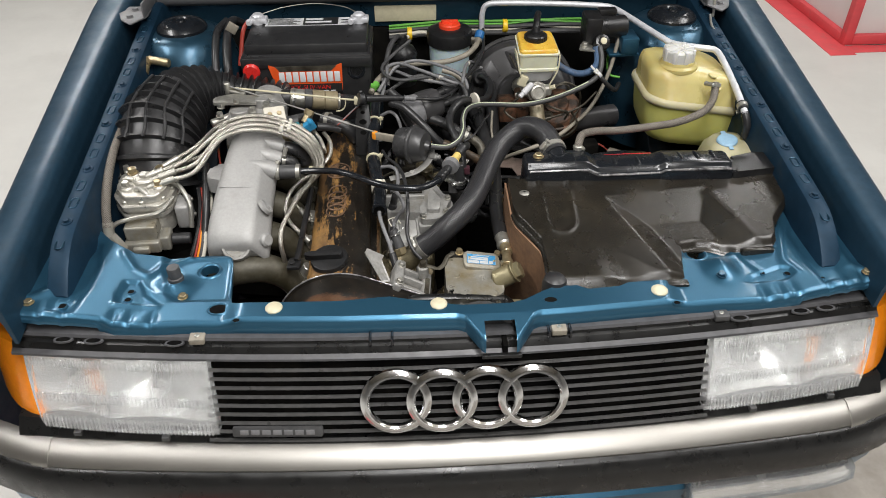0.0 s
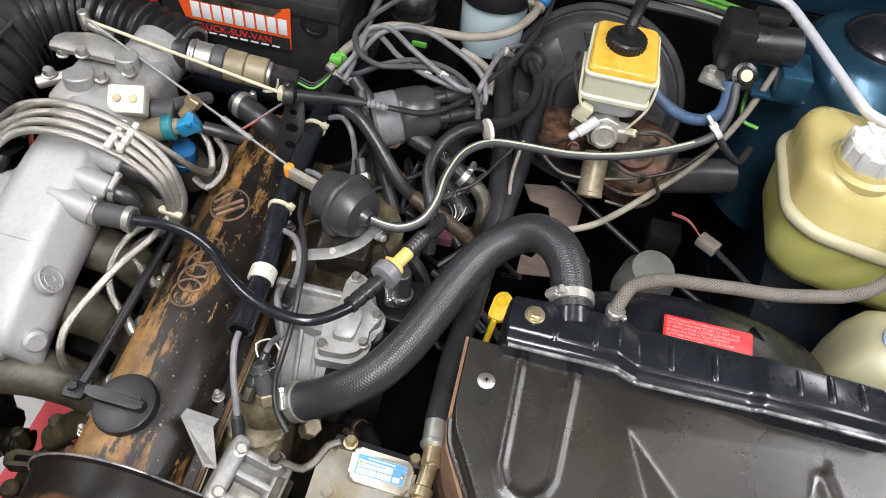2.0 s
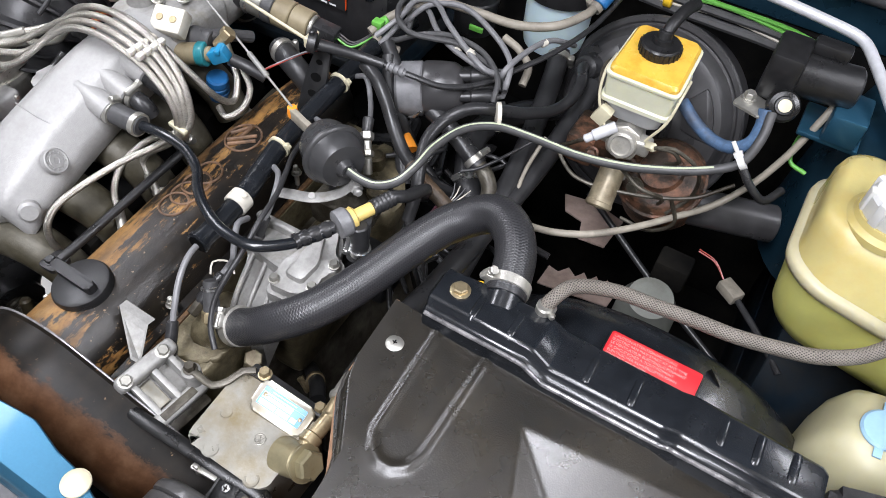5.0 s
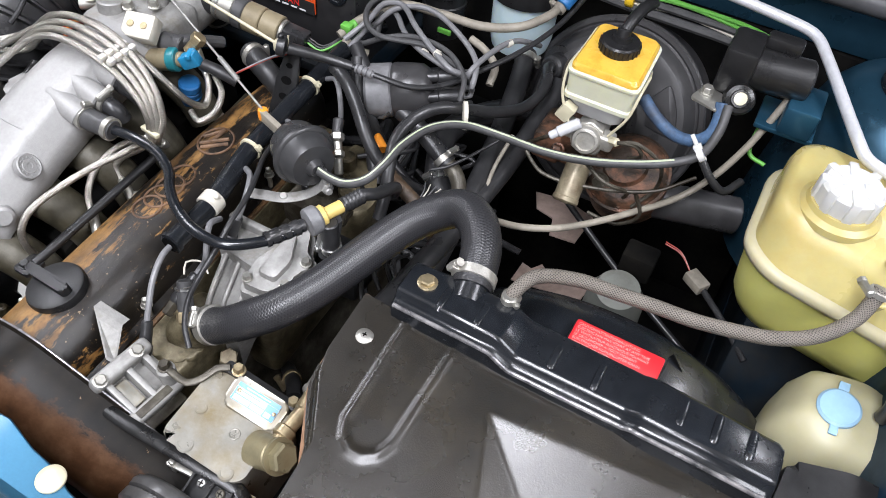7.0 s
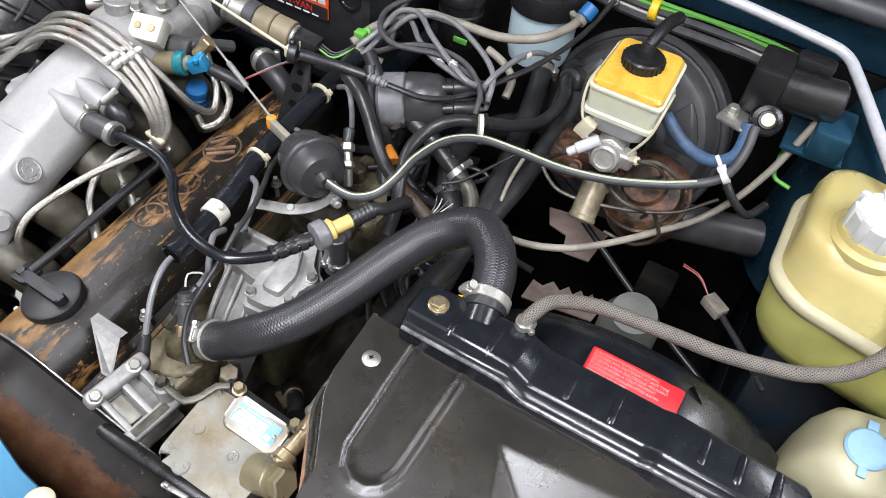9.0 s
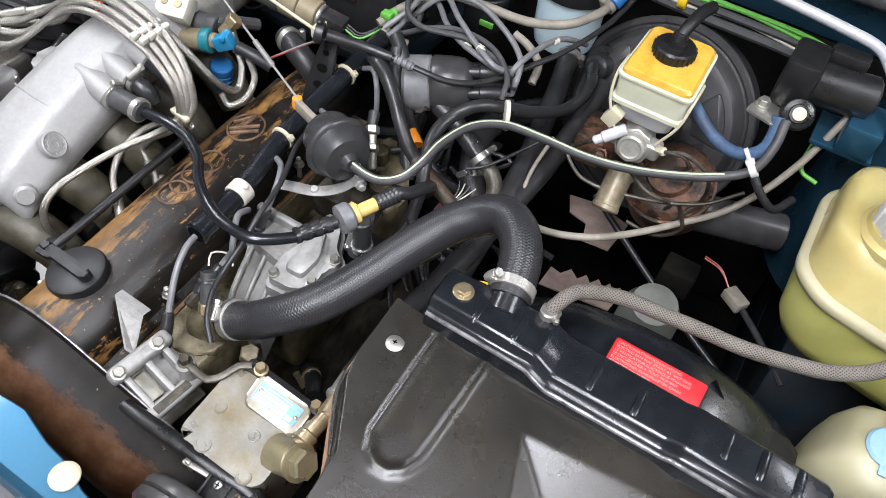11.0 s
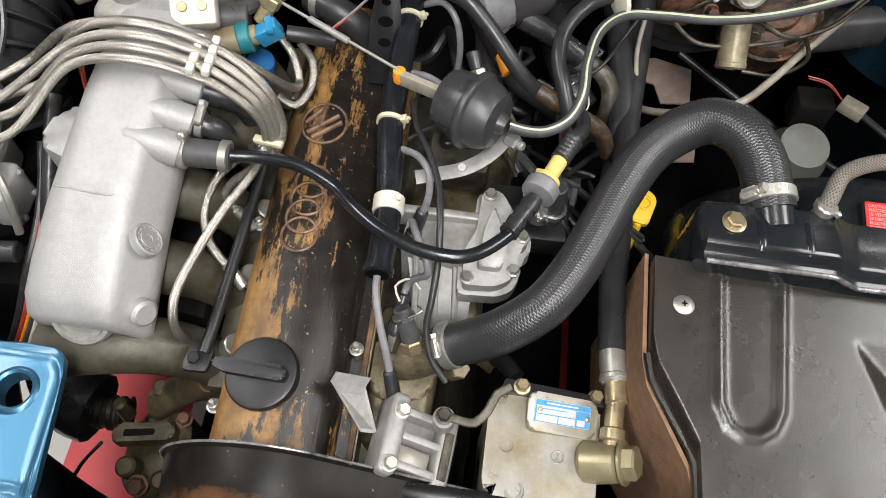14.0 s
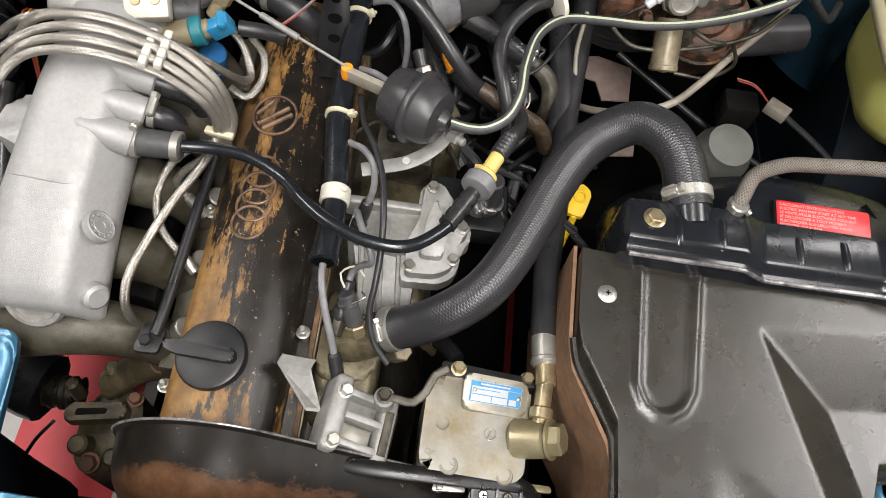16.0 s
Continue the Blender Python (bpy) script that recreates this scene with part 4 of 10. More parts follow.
def nose():
    """Grille, lamps, badge, bumper."""
    # black filler strip above grille and lamps
    prof = [(-0.010, 0.767), (-0.026, 0.765), (-0.028, 0.759), (-0.034, 0.757), (-0.039, 0.750), (-0.043, 0.742), (-0.038, 0.738), (-0.028, 0.748), (-0.010, 0.756)]
    fs = part("filler_panel", sweep_x(prof, -0.70, 0.70, 40), BLACK_SATIN, car, "satin black filler panel above grille and lamps")
    for x, mt in ((-0.405, BEIGE_HOSE), (0.159, BEIGE_HOSE), (0.425, RUBBER_GREY)):
        bm = BM()
        box(bm, (x - 0.012, -0.036 + front_bow(x), 0.762), (x + 0.012, -0.012 + front_bow(x), 0.773), 0.002)
        cl = part("clip", bm, mt, fs, "dirty grille retaining clip")
        bm = BM()
        rod(bm, (x, -0.026 + front_bow(x), 0.772), (x, -0.026 + front_bow(x), 0.7745), 0.004, seg=12)
        part("clip_stud", bm, ZINC, cl)
    for x in (-0.120, 0.159):
        for d in (-0.017, 0.017):
            bm = BM()
            box(bm, (x + d - 0.0022, -0.040 + front_bow(x), 0.760), (x + d + 0.0022, -0.012 + front_bow(x), 0.7735), 0.001)
            part("clip_jaw", bm, BLACK_GLOSS, fs)
    for x in (-0.615, -0.567, 0.56, 0.605, -0.44, 0.455):
        bm = BM()
        lathe(bm, [(0.012, -0.002), (0.0115, 0.001), (0.009, 0.001), (0.0085, -0.001)], Matrix.Translation((x, -0.034 + front_bow(x), 0.7645)) @ Matrix.Diagonal((1.3, 0.6, 1, 1)), 20, caps=False)
        tb = part("tab", bm, LEDGE, fs)
        bm = BM()
        # dark disc in place of the tab's shaded opening
        lathe(bm, [(0.0088, -0.001), (0.0088, 0.0004), (0, 0.0006)], Matrix.Translation((x, -0.034 + front_bow(x), 0.7645)) @ Matrix.Diagonal((1.3, 0.6, 1, 1)), 20)
        part("dark_disc", bm, VOID, tb)
    part("filler_lip", sweep_x([(-0.0405, 0.7480), (-0.0480, 0.7440), (-0.0490, 0.7405), (-0.0440, 0.7385), (-0.0390, 0.7420)], -0.70, 0.70, 40), LEDGE, fs, "grey lower lip of the filler panel")
    part("filler_ledge", sweep_x([(-0.010, 0.7715), (-0.0275, 0.7705), (-0.0300, 0.7660), (-0.026, 0.764), (-0.010, 0.767)], -0.70, 0.70, 40), LEDGE, fs, "dark grey ledge of the filler panel")
    g = thing("grille", "black slatted radiator grille with chrome ring badge", "grille")
    g.parent = car
    del g["label"], g["category"]
    # the shade between the slats is put into this near-black backing
    bm = sweep_x([(-0.030, 0.735), (-0.080, 0.595), (-0.075, 0.592), (-0.022, 0.735)], -0.392, 0.405, 16)
    part("backing", bm, VOID, g)
    lean = Vector((0, -0.046, -0.138)).normalized()
    for k in range(9):
        s = 0.004 + k * 0.0158
        y, z = -0.042 + lean.y * s, 0.730 + lean.z * s
        prof = [(y - 0.0062, z - 0.0004), (y - 0.0112, z - 0.0006), (y - 0.0125, z - 0.0024), (y - 0.0108, z - 0.0042), (y - 0.0062, z - 0.0038)]
        part("slat", sweep_x(prof, -0.392 - 0.0016 * k, 0.405 + 0.0012 * k, 16), GRILLE, g)
    bm = sweep_x([(-0.092, 0.603), (-0.096, 0.590), (-0.080, 0.588), (-0.076, 0.600)], -0.40, 0.415, 16)
    part("frame", bm, BLACK_SATIN, g)
    # four interlocking rings
    face = pose(0, 0, 0, 90 - 18.5, 0, 0)
    for k in range(4):
        x = -0.101 + k * 0.0722
        c = V(x, -0.0835 + front_bow(x) - 0.0015 * (k % 2), 0.682)
        bm = BM()
        R = 0.0482
        lathe(bm, [(R + 0.0080, -0.005), (R + 0.0078, 0.0005), (R + 0.0005, 0.0058), (R - 0.0035, 0.0060), (R - 0.0062, 0.0030), (R - 0.0064, -0.005)], Matrix.Translation(c) @ face, 72, caps=False)
        part("ring", bm, CHROME, g, "chrome ring of the badge")
    # small badge plate with plain bars
    bm = BM()
    pl = pose(-0.292, -0.083, 0.625, 90 - 18.5, 0, -3.0)
    prism(bm, rounded([(-0.072, -0.0085), (0.072, -0.0085), (0.072, 0.0085), (-0.072, 0.0085)], 0.003), -0.004, 0.002, 0.001, pl)
    bp = part("badge_plate", bm, RUBBER_GREY, g, "dark grey badge plate with raised pale bars")
    for k in range(7):
        bm = BM()
        x0 = -0.060 + k * 0.0176
        box(bm, (x0, -0.0045, 0.002), (x0 + 0.0135, 0.0045, 0.0032), 0.0006, pl)
        part("bar", bm, CABLE, bp)
    # black panels below the lamps
    for x0, x1 in ((-0.72, -0.395), (0.41, 0.735)):
        part("lamp_panel", sweep_x([(-0.076, 0.624), (-0.094, 0.600), (-0.090, 0.585), (-0.03, 0.585), (-0.03, 0.624)], x0, x1, 10), BLACK_SATIN, car, "black panel under the headlamp")
    # headlamps
    for s in (-1, 1):
        h = thing("headlamp", "", "")
        h.parent = car
        xi, xo = (0.412, 0.704) if s > 0 else (0.392, 0.688)

        def P(u, v, d=0.0):
            x = xi + (xo - xi) * u - 0.006 * v - 0.004 * u * v
            return V(s * x, -0.041 + front_bow(x) + 0.010 * u * u - 0.045 * v - d, 0.742 - 0.124 * v - 0.004 * u)

        n, q = 14, 8
        secs = []
        for i in range(n + 1):
            u = i / n
            col = [P(u, j / q, 0.006 * math.sin(math.pi * j / q) ** 0.5 + 0.006) for j in range(q + 1)]
            back = [P(u, j / q, -0.012) for j in range(q, -1, -1)]
            secs.append(col + back)
        bm = BM()
        loft(bm, secs)
        lens = part("lens", bm, GLASS, h, "ribbed clear glass headlamp lens")
        lens.visible_shadow = False
        bm = BM()
        bowl = lambda u: math.sin(math.pi * u / 0.60) if u < 0.60 else 0.7 * math.sin(math.pi * (u - 0.60) / 0.40)
        loft(bm, [[P(i / 30, j / 10, -0.016 - 0.055 * bowl(i / 30) * math.sin(math.pi * j / 10)) for j in range(11)] for i in range(31)], closed=False)
        part("reflector", bm, CHROME_DULL, h, "bright lamp reflector")
        bm = BM()
        rod(bm, P(0.30, 0.5, -0.066), P(0.30, 0.5, -0.022), 0.012)
        rod(bm, P(0.80, 0.5, -0.050), P(0.80, 0.5, -0.024), 0.008)
        part("bulb_shield", bm, STEEL, h)
        bm = BM()
        rod(bm, P(0.05, 0.5, 0.0135), P(0.95, 0.5, 0.0135), 0.0012, seg=8)
        part("lens_rib", bm, GLASS, lens)
        # moulded flutes inside the lens, two bands
        bm = BM()
        for i in range(46):
            u = 0.03 + 0.94 * i / 45
            for v0, v1 in ((0.03, 0.13), (0.50, 0.60), (0.80, 0.97)):
                rod(bm, P(u, v0, 0.0125), P(u, v1, 0.0125), 0.0022, seg=6)
        fl = part("fluting", bm, GLASS, lens)
        tagged(fl, kind="stuff")
        for u in (0.30, 0.80):
            bm = BM()
            box(bm, (-0.006, -0.004, -0.006), (0.006, 0.004, 0.003), 0.001, Matrix.Translation(P(u, 1.03, 0.01)))
            part("lens_clip", bm, RUBBER_GREY, h)
        # amber corner lamp
        secs = []
        for i in range(9):
            a = i / 8
            x = (0.690 if s < 0 else 0.706) + 0.092 * a
            yb = -0.030 + front_bow(x) + 0.012 + 0.060 * a * a
            secs.append([(s * x, yb - 0.006, 0.738), (s * (x - 0.005), yb - 0.030, 0.690), (s * (x - 0.013), yb - 0.056, 0.622), (s * (x - 0.013), yb - 0.026, 0.616), (s * x, yb + 0.02, 0.735)])
        bm = BM()
        loft(bm, secs)
        part("indicator", bm, AMBER, car, "amber wraparound indicator lamp")
    # bumper: brushed metal upper face, black rubber below, with a joint near each corner
    bow = lambda x: 0.085 * x * x + 0.30 * max(0, abs(x) - 0.62) ** 2 * 4
    b = thing("bumper", "", "")
    b.parent = car
    prof = [(-0.082, 0.597), (-0.098, 0.597), (-0.114, 0.591), (-0.125, 0.583), (-0.1295, 0.576), (-0.129, 0.571), (-0.112, 0.571), (-0.082, 0.585)]
    part("bumper_face", sweep_x(prof, -0.80, 0.80, 48, bow), STAINLESS, b, "brushed stainless bumper face")
    prof = [(-0.118, 0.573), (-0.132, 0.5715), (-0.139, 0.566), (-0.147, 0.545), (-0.150, 0.508), (-0.146, 0.500), (-0.138, 0.490), (-0.126, 0.470), (-0.10, 0.466), (-0.10, 0.55)]
    part("bumper_rubber", sweep_x(prof, -0.805, 0.805, 48, bow), BLACK_SATIN, b, "black rubber lower bumper strip")
    for s in (-1, 1):
        x0 = s * 0.665
        prof = [(-0.080, 0.599), (-0.099, 0.599), (-0.1155, 0.593), (-0.127, 0.584), (-0.1315, 0.576), (-0.131, 0.570), (-0.114, 0.570), (-0.082, 0.585)]
        part("joint_cover", sweep_x(prof, min(x0, x0 + s * 0.03), max(x0, x0 + s * 0.03), 3, bow), STAINLESS, b)
    prof = [(-0.105, 0.452), (-0.118, 0.440), (-0.112, 0.40), (-0.085, 0.34), (-0.06, 0.34), (-0.07, 0.45)]
    part("valance", sweep_x(prof, -0.79, 0.79, 40, bow), PAINT, car, "blue front valance")
    for s in (-1, 1):
        bm = sweep_x([(-0.118, 0.468), (-0.146, 0.464), (-0.154, 0.440), (-0.140, 0.415), (-0.11, 0.415)], min(s * 0.40, s * 0.71), max(s * 0.40, s * 0.71), 12, bow)
        part("fog_lamp", bm, GLASS, car, "clear ribbed lamp below the bumper")
        bm = sweep_x([(-0.112, 0.462), (-0.132, 0.458), (-0.138, 0.440), (-0.124, 0.420), (-0.105, 0.420)], min(s * 0.405, s * 0.705), max(s * 0.405, s * 0.705), 12, bow)
        part("fog_reflector", bm, CHROME_DULL, car)
    bm = sweep_x([(-0.150, 0.470), (-0.166, 0.466), (-0.160, 0.36), (-0.146, 0.36)], -0.31, 0.19, 4, bow)
    part("number_plate_holder", bm, BLACK, b, "black number plate holder")
    bm = sweep_x([(-0.1665, 0.462), (-0.1685, 0.462), (-0.1625, 0.365), (-0.1605, 0.365)], -0.30, 0.18, 4, bow)
    part("number_plate", bm, LABEL_WHITE, b, "plain white number plate")


CHROME_DULL = surface("lamp_reflector", (0.86, 0.86, 0.85), 0.22, 1.0, 0.03, 60)
nose()

# ---------------------------------------------------------------- engine
HEAD_CAST = surface("oily_head_casting", (0.21, 0.18, 0.11), 0.38, 0.4, 0.3, 50, bump=0.2, bump_scale=420, dirt=(0.045, 0.036, 0.020), dirt_amount=0.50, dirt_scale=24)
FLAKED = surface("flaking_rusty_steel", (0.030, 0.020, 0.013), 0.5, 0.2, 0.5, 90, bump=0.5, bump_scale=260, dirt=(0.27, 0.125, 0.07), dirt_amount=0.42, dirt_scale=34)
DRUM = surface("satin_black_drum", (0.042, 0.041, 0.042), 0.36, 0, 0.25, 40, dirt=(0.04, 0.04, 0.04), dirt_amount=0.3)


def COVER_Z(y):
    """Height of the valve cover's shoulder along the engine."""
    return 0.735 + 0.070 * (y - 0.10)


def engine():
    e = thing("engine", "five-cylinder engine with a worn black valve cover and oily block", "engine")
    # block and head
    m = Matrix.Translation((-0.195, 0.36, 0.70)) @ Matrix.Rotation(radians(-14), 4, "Y")
    bm = BM()
    box(bm, (-0.11, -0.25, -0.40), (0.10, 0.26, -0.06), 0.012, m)
    part("block", bm, CAST_DIRTY, e, "oily grey engine block")
    bm = BM()
    prism(bm, [(-0.258, 0.125), (-0.126, 0.125), (-0.126, 0.61), (-0.258, 0.61)], 0.62, lambda x, y: COVER_Z(y) - 0.046, 0.003)
    part("cylinder_head", bm, HEAD_CAST, e, "stained aluminium cylinder head")
    # valve cover: a rounded trough, rising slightly towards the bulkhead
    secs = []
    for y, sc in ((0.108, 0.93), (0.112, 0.98), (0.122, 1.0), (0.30, 1.0), (0.46, 0.99), (0.52, 0.95), (0.60, 0.86), (0.625, 0.82), (0.632, 0.76)):
        zz = COVER_Z(y)
        ring = []
        for x, dz in ((-0.066, -0.046), (-0.066, -0.041), (-0.0605, -0.039), (-0.0595, -0.014), (-0.055, 0.004), (-0.046, 0.013), (-0.026, 0.0185), (0.0, 0.0205), (0.022, 0.0185), (0.040, 0.010), (0.0485, -0.004), (0.0515, -0.038), (0.062, -0.040), (0.062, -0.046)):
            ring.append((x * sc, y, zz + dz - (1 - sc) * 0.06))
        secs.append(ring)
    bm = BM()
    loft(bm, secs)
    vc = part("valve_cover", bm, COVER, e, "black enamel valve cover worn to rusty tan", 40)
    vc.location.x = -0.196
    bm = BM()
    prism(bm, [(-0.1355, 0.118), (-0.1285, 0.118), (-0.1285, 0.60), (-0.1355, 0.60)], lambda x, y: COVER_Z(y) - 0.048, lambda x, y: COVER_Z(y) - 0.0425, 0.0008)
    part("gasket", bm, GASKET, e, "brown cork gasket edge")
    for x, y in ((-0.1395, 0.231), (-0.1395, 0.47), (-0.2605, 0.35), (-0.2605, 0.16)):
        z = COVER_Z(y) - 0.040
        bm = BM()
        rod(bm, (x, y, z - 0.004), (x, y, z + 0.034), 0.0034)
        hexnut(bm, (x, y, z + 0.020), (0, 0, 1), 0.0058, 0.007)
        part("stud", bm, ZINC, e)
    # cast emblem: a ring with strokes, and four small rings, raised from the cover
    top = lambda x, y: COVER_Z(y) + 0.0205 - 2.2 * (x + 0.196) ** 2
    for cx, cy, r in ((-0.2095, 0.455, 0.0235), (-0.208, 0.384, 0.0175), (-0.2085, 0.364, 0.0175), (-0.209, 0.344, 0.0175), (-0.2095, 0.324, 0.0175)):
        bm = BM()
        pts = []
        for i in range(33):
            a = 2 * math.pi * i / 32
            x, y = cx + r * math.cos(a), cy + r * 1.05 * math.sin(a)
            pts.append(V(x, y, top(x, y)))
        tube(bm, pts, 0.0016, 8, raw=True, caps=False)
        part("cast_ring", bm, COVER_CAST, e)
    for a, b in (((-0.2260, 0.442), (-0.1955, 0.466)), ((-0.2195, 0.436), (-0.1915, 0.458)), ((-0.2295, 0.454), (-0.2115, 0.476)), ((-0.2115, 0.476), (-0.2135, 0.450))):
        bm = BM()
        tube(bm, [(a[0], a[1], top(*a) + 0.0004), (b[0], b[1], top(*b) + 0.0004)], 0.0027, 8)
        part("cast_bar", bm, COVER_CAST, e)
    # timing belt cover: a curved shell with a rolled rim that runs down towards the pump side
    spine = []
    for i in range(29):
        a = radians(215 - 150 * i / 28)
        spine.append((V(-0.195 + 0.108 * math.cos(a), 0, 0.672 + 0.108 * math.sin(a)), V(math.cos(a), 0, math.sin(a))))
    a = radians(65)
    for i in range(1, 15):
        d = 0.0155 * i
        spine.append((V(-0.195 + 0.108 * math.cos(a) + d * math.sin(a), 0, 0.672 + 0.108 * math.sin(a) - d * math.cos(a)), V(math.cos(a), 0, math.sin(a))))
    secs = []
    for c, n in spine:
        secs.append([c + n * k + V(0, y, 0) for y, k in ((0.1175, -0.030), (0.1175, 0.0015), (0.1165, 0.0035), (0.1148, 0.0035), (0.1135, 0.0015), (0.112, -0.0005), (0.100, -0.002), (0.084, -0.004), (0.070, -0.009), (0.057, -0.018), (0.047, -0.030), (0.041, -0.045), (0.038, -0.070), (0.052, -0.098), (0.09, -0.098))])
    bm = BM()
    loft(bm, secs)
    tc = part("timing_cover", bm, BELT_COVER, e, "black timing belt cover worn to oily tan below", 40)
    # thin pale tube added to draw the highlight along the rim
    bm = BM()
    tube(bm, [c + n * 0.0042 + V(0, 0.1155, 0) for c, n in spine[2:-1]], 0.0013, 8, raw=True)
    part("rim", bm, WORN_HIGHLIGHT, tc, "bright edge line added for the cover's highlight")
    bm = BM()
    box(bm, (-0.13, 0.095, 0.60), (-0.06, 0.125, 0.70), 0.006)
    part("pump_housing", bm, CAST_DIRTY, e)
    # oil filler cap with its grip bar
    m = Matrix.Translation((-0.213, 0.182, 0.7615)) @ Matrix.Rotation(radians(-5), 4, "Y") @ Matrix.Rotation(radians(6), 4, "X")
    bm = BM()
    lathe(bm, [(0.030, -0.010), (0.0325, -0.008), (0.0335, 0.004), (0.0320, 0.0075), (0.029, 0.0085), (0, 0.0085)], m, 40)
    oc = part("oil_cap", bm, BLACK, e, "black plastic oil filler cap with a grip bar")
    bm = BM()
    prism(bm, rounded([(-0.043, -0.002), (-0.030, -0.0065), (0.024, -0.0065), (0.027, 0.0), (0.024, 0.0065), (-0.030, 0.0065), (-0.043, 0.004)], 0.004), 0.006, 0.019, 0.003, m @ pose(0, 0, 0, 0, 0, -4))
    part("grip", bm, BLACK, oc)
    # front of the head, coolant outlet and lower castings
    bm = BM()
    box(bm, (-0.126, 0.150, 0.58), (-0.060, 0.30, 0.697), 0.014, seg=3)
    part("side_casting", bm, HEAD_CAST, e)
    bm = BM()
    box(bm, (-0.118, 0.30, 0.56), (-0.02, 0.50, 0.665), 0.014, seg=3)
    part("front_casting", bm, HEAD_CAST, e, "oil-stained casting beside the cover")
    bm = BM()
    rod(bm, (-0.100, 0.235, 0.694), (-0.045, 0.244, 0.733), 0.0225, 0.0200, seg=24, edge=0.003)
    part("outlet_neck", bm, HEAD_CAST, e)
    bm = BM()
    prism(bm, rounded([(-0.124, 0.196), (-0.085, 0.188), (-0.058, 0.212), (-0.062, 0.262), (-0.096, 0.276), (-0.124, 0.262)], 0.014), 0.64, lambda x, y: 0.700 - 0.12 * (x + 0.09), 0.006, None, 3)
    part("coolant_outlet", bm, HEAD_CAST, e, "cast coolant outlet neck")
    for x, y, z in ((-0.089, 0.226, 0.700), (-0.072, 0.268, 0.694), (-0.112, 0.262, 0.702)):
        bm = BM()
        hexnut(bm, (x, y, z), (0.12, 0, 1), 0.0072, 0.008)
        part("bolt", bm, CAST_DIRTY, e)
    # housing in the middle: a pale cast body, a lip on top and a thick flange with bolts
    bm = BM()
    prism(bm, rounded([(-0.112, 0.330), (-0.040, 0.318), (-0.030, 0.372), (-0.106, 0.376)], 0.008), 0.66, lambda x, y: 0.758 + 0.075 * (x + 0.11), 0.004, None, 3)
    hb = part("centre_casting", bm, CAST, e, "clean grey ribbed aluminium housing")
    bm = BM()
    loft(bm, [[(x0, y, z - 0.06), (x0, y, z), (x1, y, z + 0.008), (x1, y, z - 0.06)] for y, z, x0, x1 in ((0.262, 0.686, -0.082, -0.038), (0.285, 0.714, -0.090, -0.036), (0.330, 0.744, -0.104, -0.034), (0.345, 0.748, -0.104, -0.034))])
    part("sloped_face", bm, CAST, hb)
    for k, x in enumerate((-0.098, -0.078, -0.058)):
        bm = BM()
        tube(bm, [(x, 0.345, 0.752 + 0.002 * k), (x + 0.004, 0.322, 0.746), (x + 0.008, 0.285, 0.720), (x + 0.010, 0.266, 0.696)], 0.0034, 8)
        part("rib", bm, CAST, hb)
    bm = BM()
    box(bm, (-0.118, 0.364, 0.744), (-0.034, 0.374, 0.772), 0.003, None, 3)
    part("lip", bm, CAST, hb)
    outline = [(-0.046, 0.296), (-0.014, 0.298), (0.000, 0.306), (0.006, 0.322), (0.004, 0.336), (0.014, 0.344), (0.014, 0.356), (0.000, 0.364), (-0.010, 0.386), (-0.020, 0.398), (-0.036, 0.394), (-0.038, 0.352), (-0.048, 0.330)]
    ftop = lambda x, y: 0.766 + 0.20 * (y - 0.315)
    for d, z0, z1, name in ((0.004, -0.030, -0.014, "flange_base"), (0.0, -0.013, -0.001, "flange")):
        bm = BM()
        c = V(-0.018, 0.345, 0)
        prism(bm, rounded([(x + d * (1 if x > c.x else -1), y + d * (1 if y > c.y else -1)) for x, y in outline], 0.006), lambda x, y: ftop(x, y) + z0, lambda x, y: ftop(x, y) + z1, 0.002)
        part(name, bm, CAST, hb, "pale machined flange")
    bm = BM()
    prism(bm, rounded([(-0.034, 0.312), (-0.010, 0.312), (-0.006, 0.340), (-0.022, 0.376), (-0.030, 0.352)], 0.006), lambda x, y: ftop(x, y) - 0.002, lambda x, y: ftop(x, y) + 0.008, 0.003)
    part("raised_pad", bm, CAST, hb)
    for x, y in ((0.004, 0.315), (0.010, 0.350), (-0.026, 0.390), (-0.040, 0.303)):
        bm = BM()
        hexnut(bm, (x - 0.002, y, ftop(x, y) - 0.001), (0, 0, 1), 0.0055, 0.007)
        part("bolt", bm, ZINC, hb)
    bm = BM()
    box(bm, (-0.030, 0.372, 0.700), (0.060, 0.44, 0.735), 0.008)
    part("dark_bracket", bm, BLACK, e, "black bracket behind the housing")
    # gearbox bell at the back, its shade put into the near-black colour
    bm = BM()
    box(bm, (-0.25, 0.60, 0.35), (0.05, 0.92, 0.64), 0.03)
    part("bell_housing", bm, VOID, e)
    # oily rear casting beside the head, with two bosses
    bm = BM()
    prism(bm, rounded([(-0.100, 0.470), (-0.050, 0.462), (-0.004, 0.480), (0.004, 0.515), (-0.040, 0.585), (-0.092, 0.580)], 0.020), 0.62, lambda x, y: 0.735 + 0.10 * (y - 0.52) - 0.12 * (x + 0.05), 0.010, None, 3)
    part("rear_casting", bm, HEAD_CAST, e, "oil-stained rear casting")
    for p0, p1, r in (((-0.030, 0.500, 0.72), (-0.028, 0.496, 0.756), 0.016), ((-0.062, 0.545, 0.72), (-0.061, 0.543, 0.760), 0.013)):
        bm = BM()
        rod(bm, p0, p1, r, r * 0.9, seg=20, edge=0.003)
        part("boss", bm, HEAD_CAST, e)
    return e


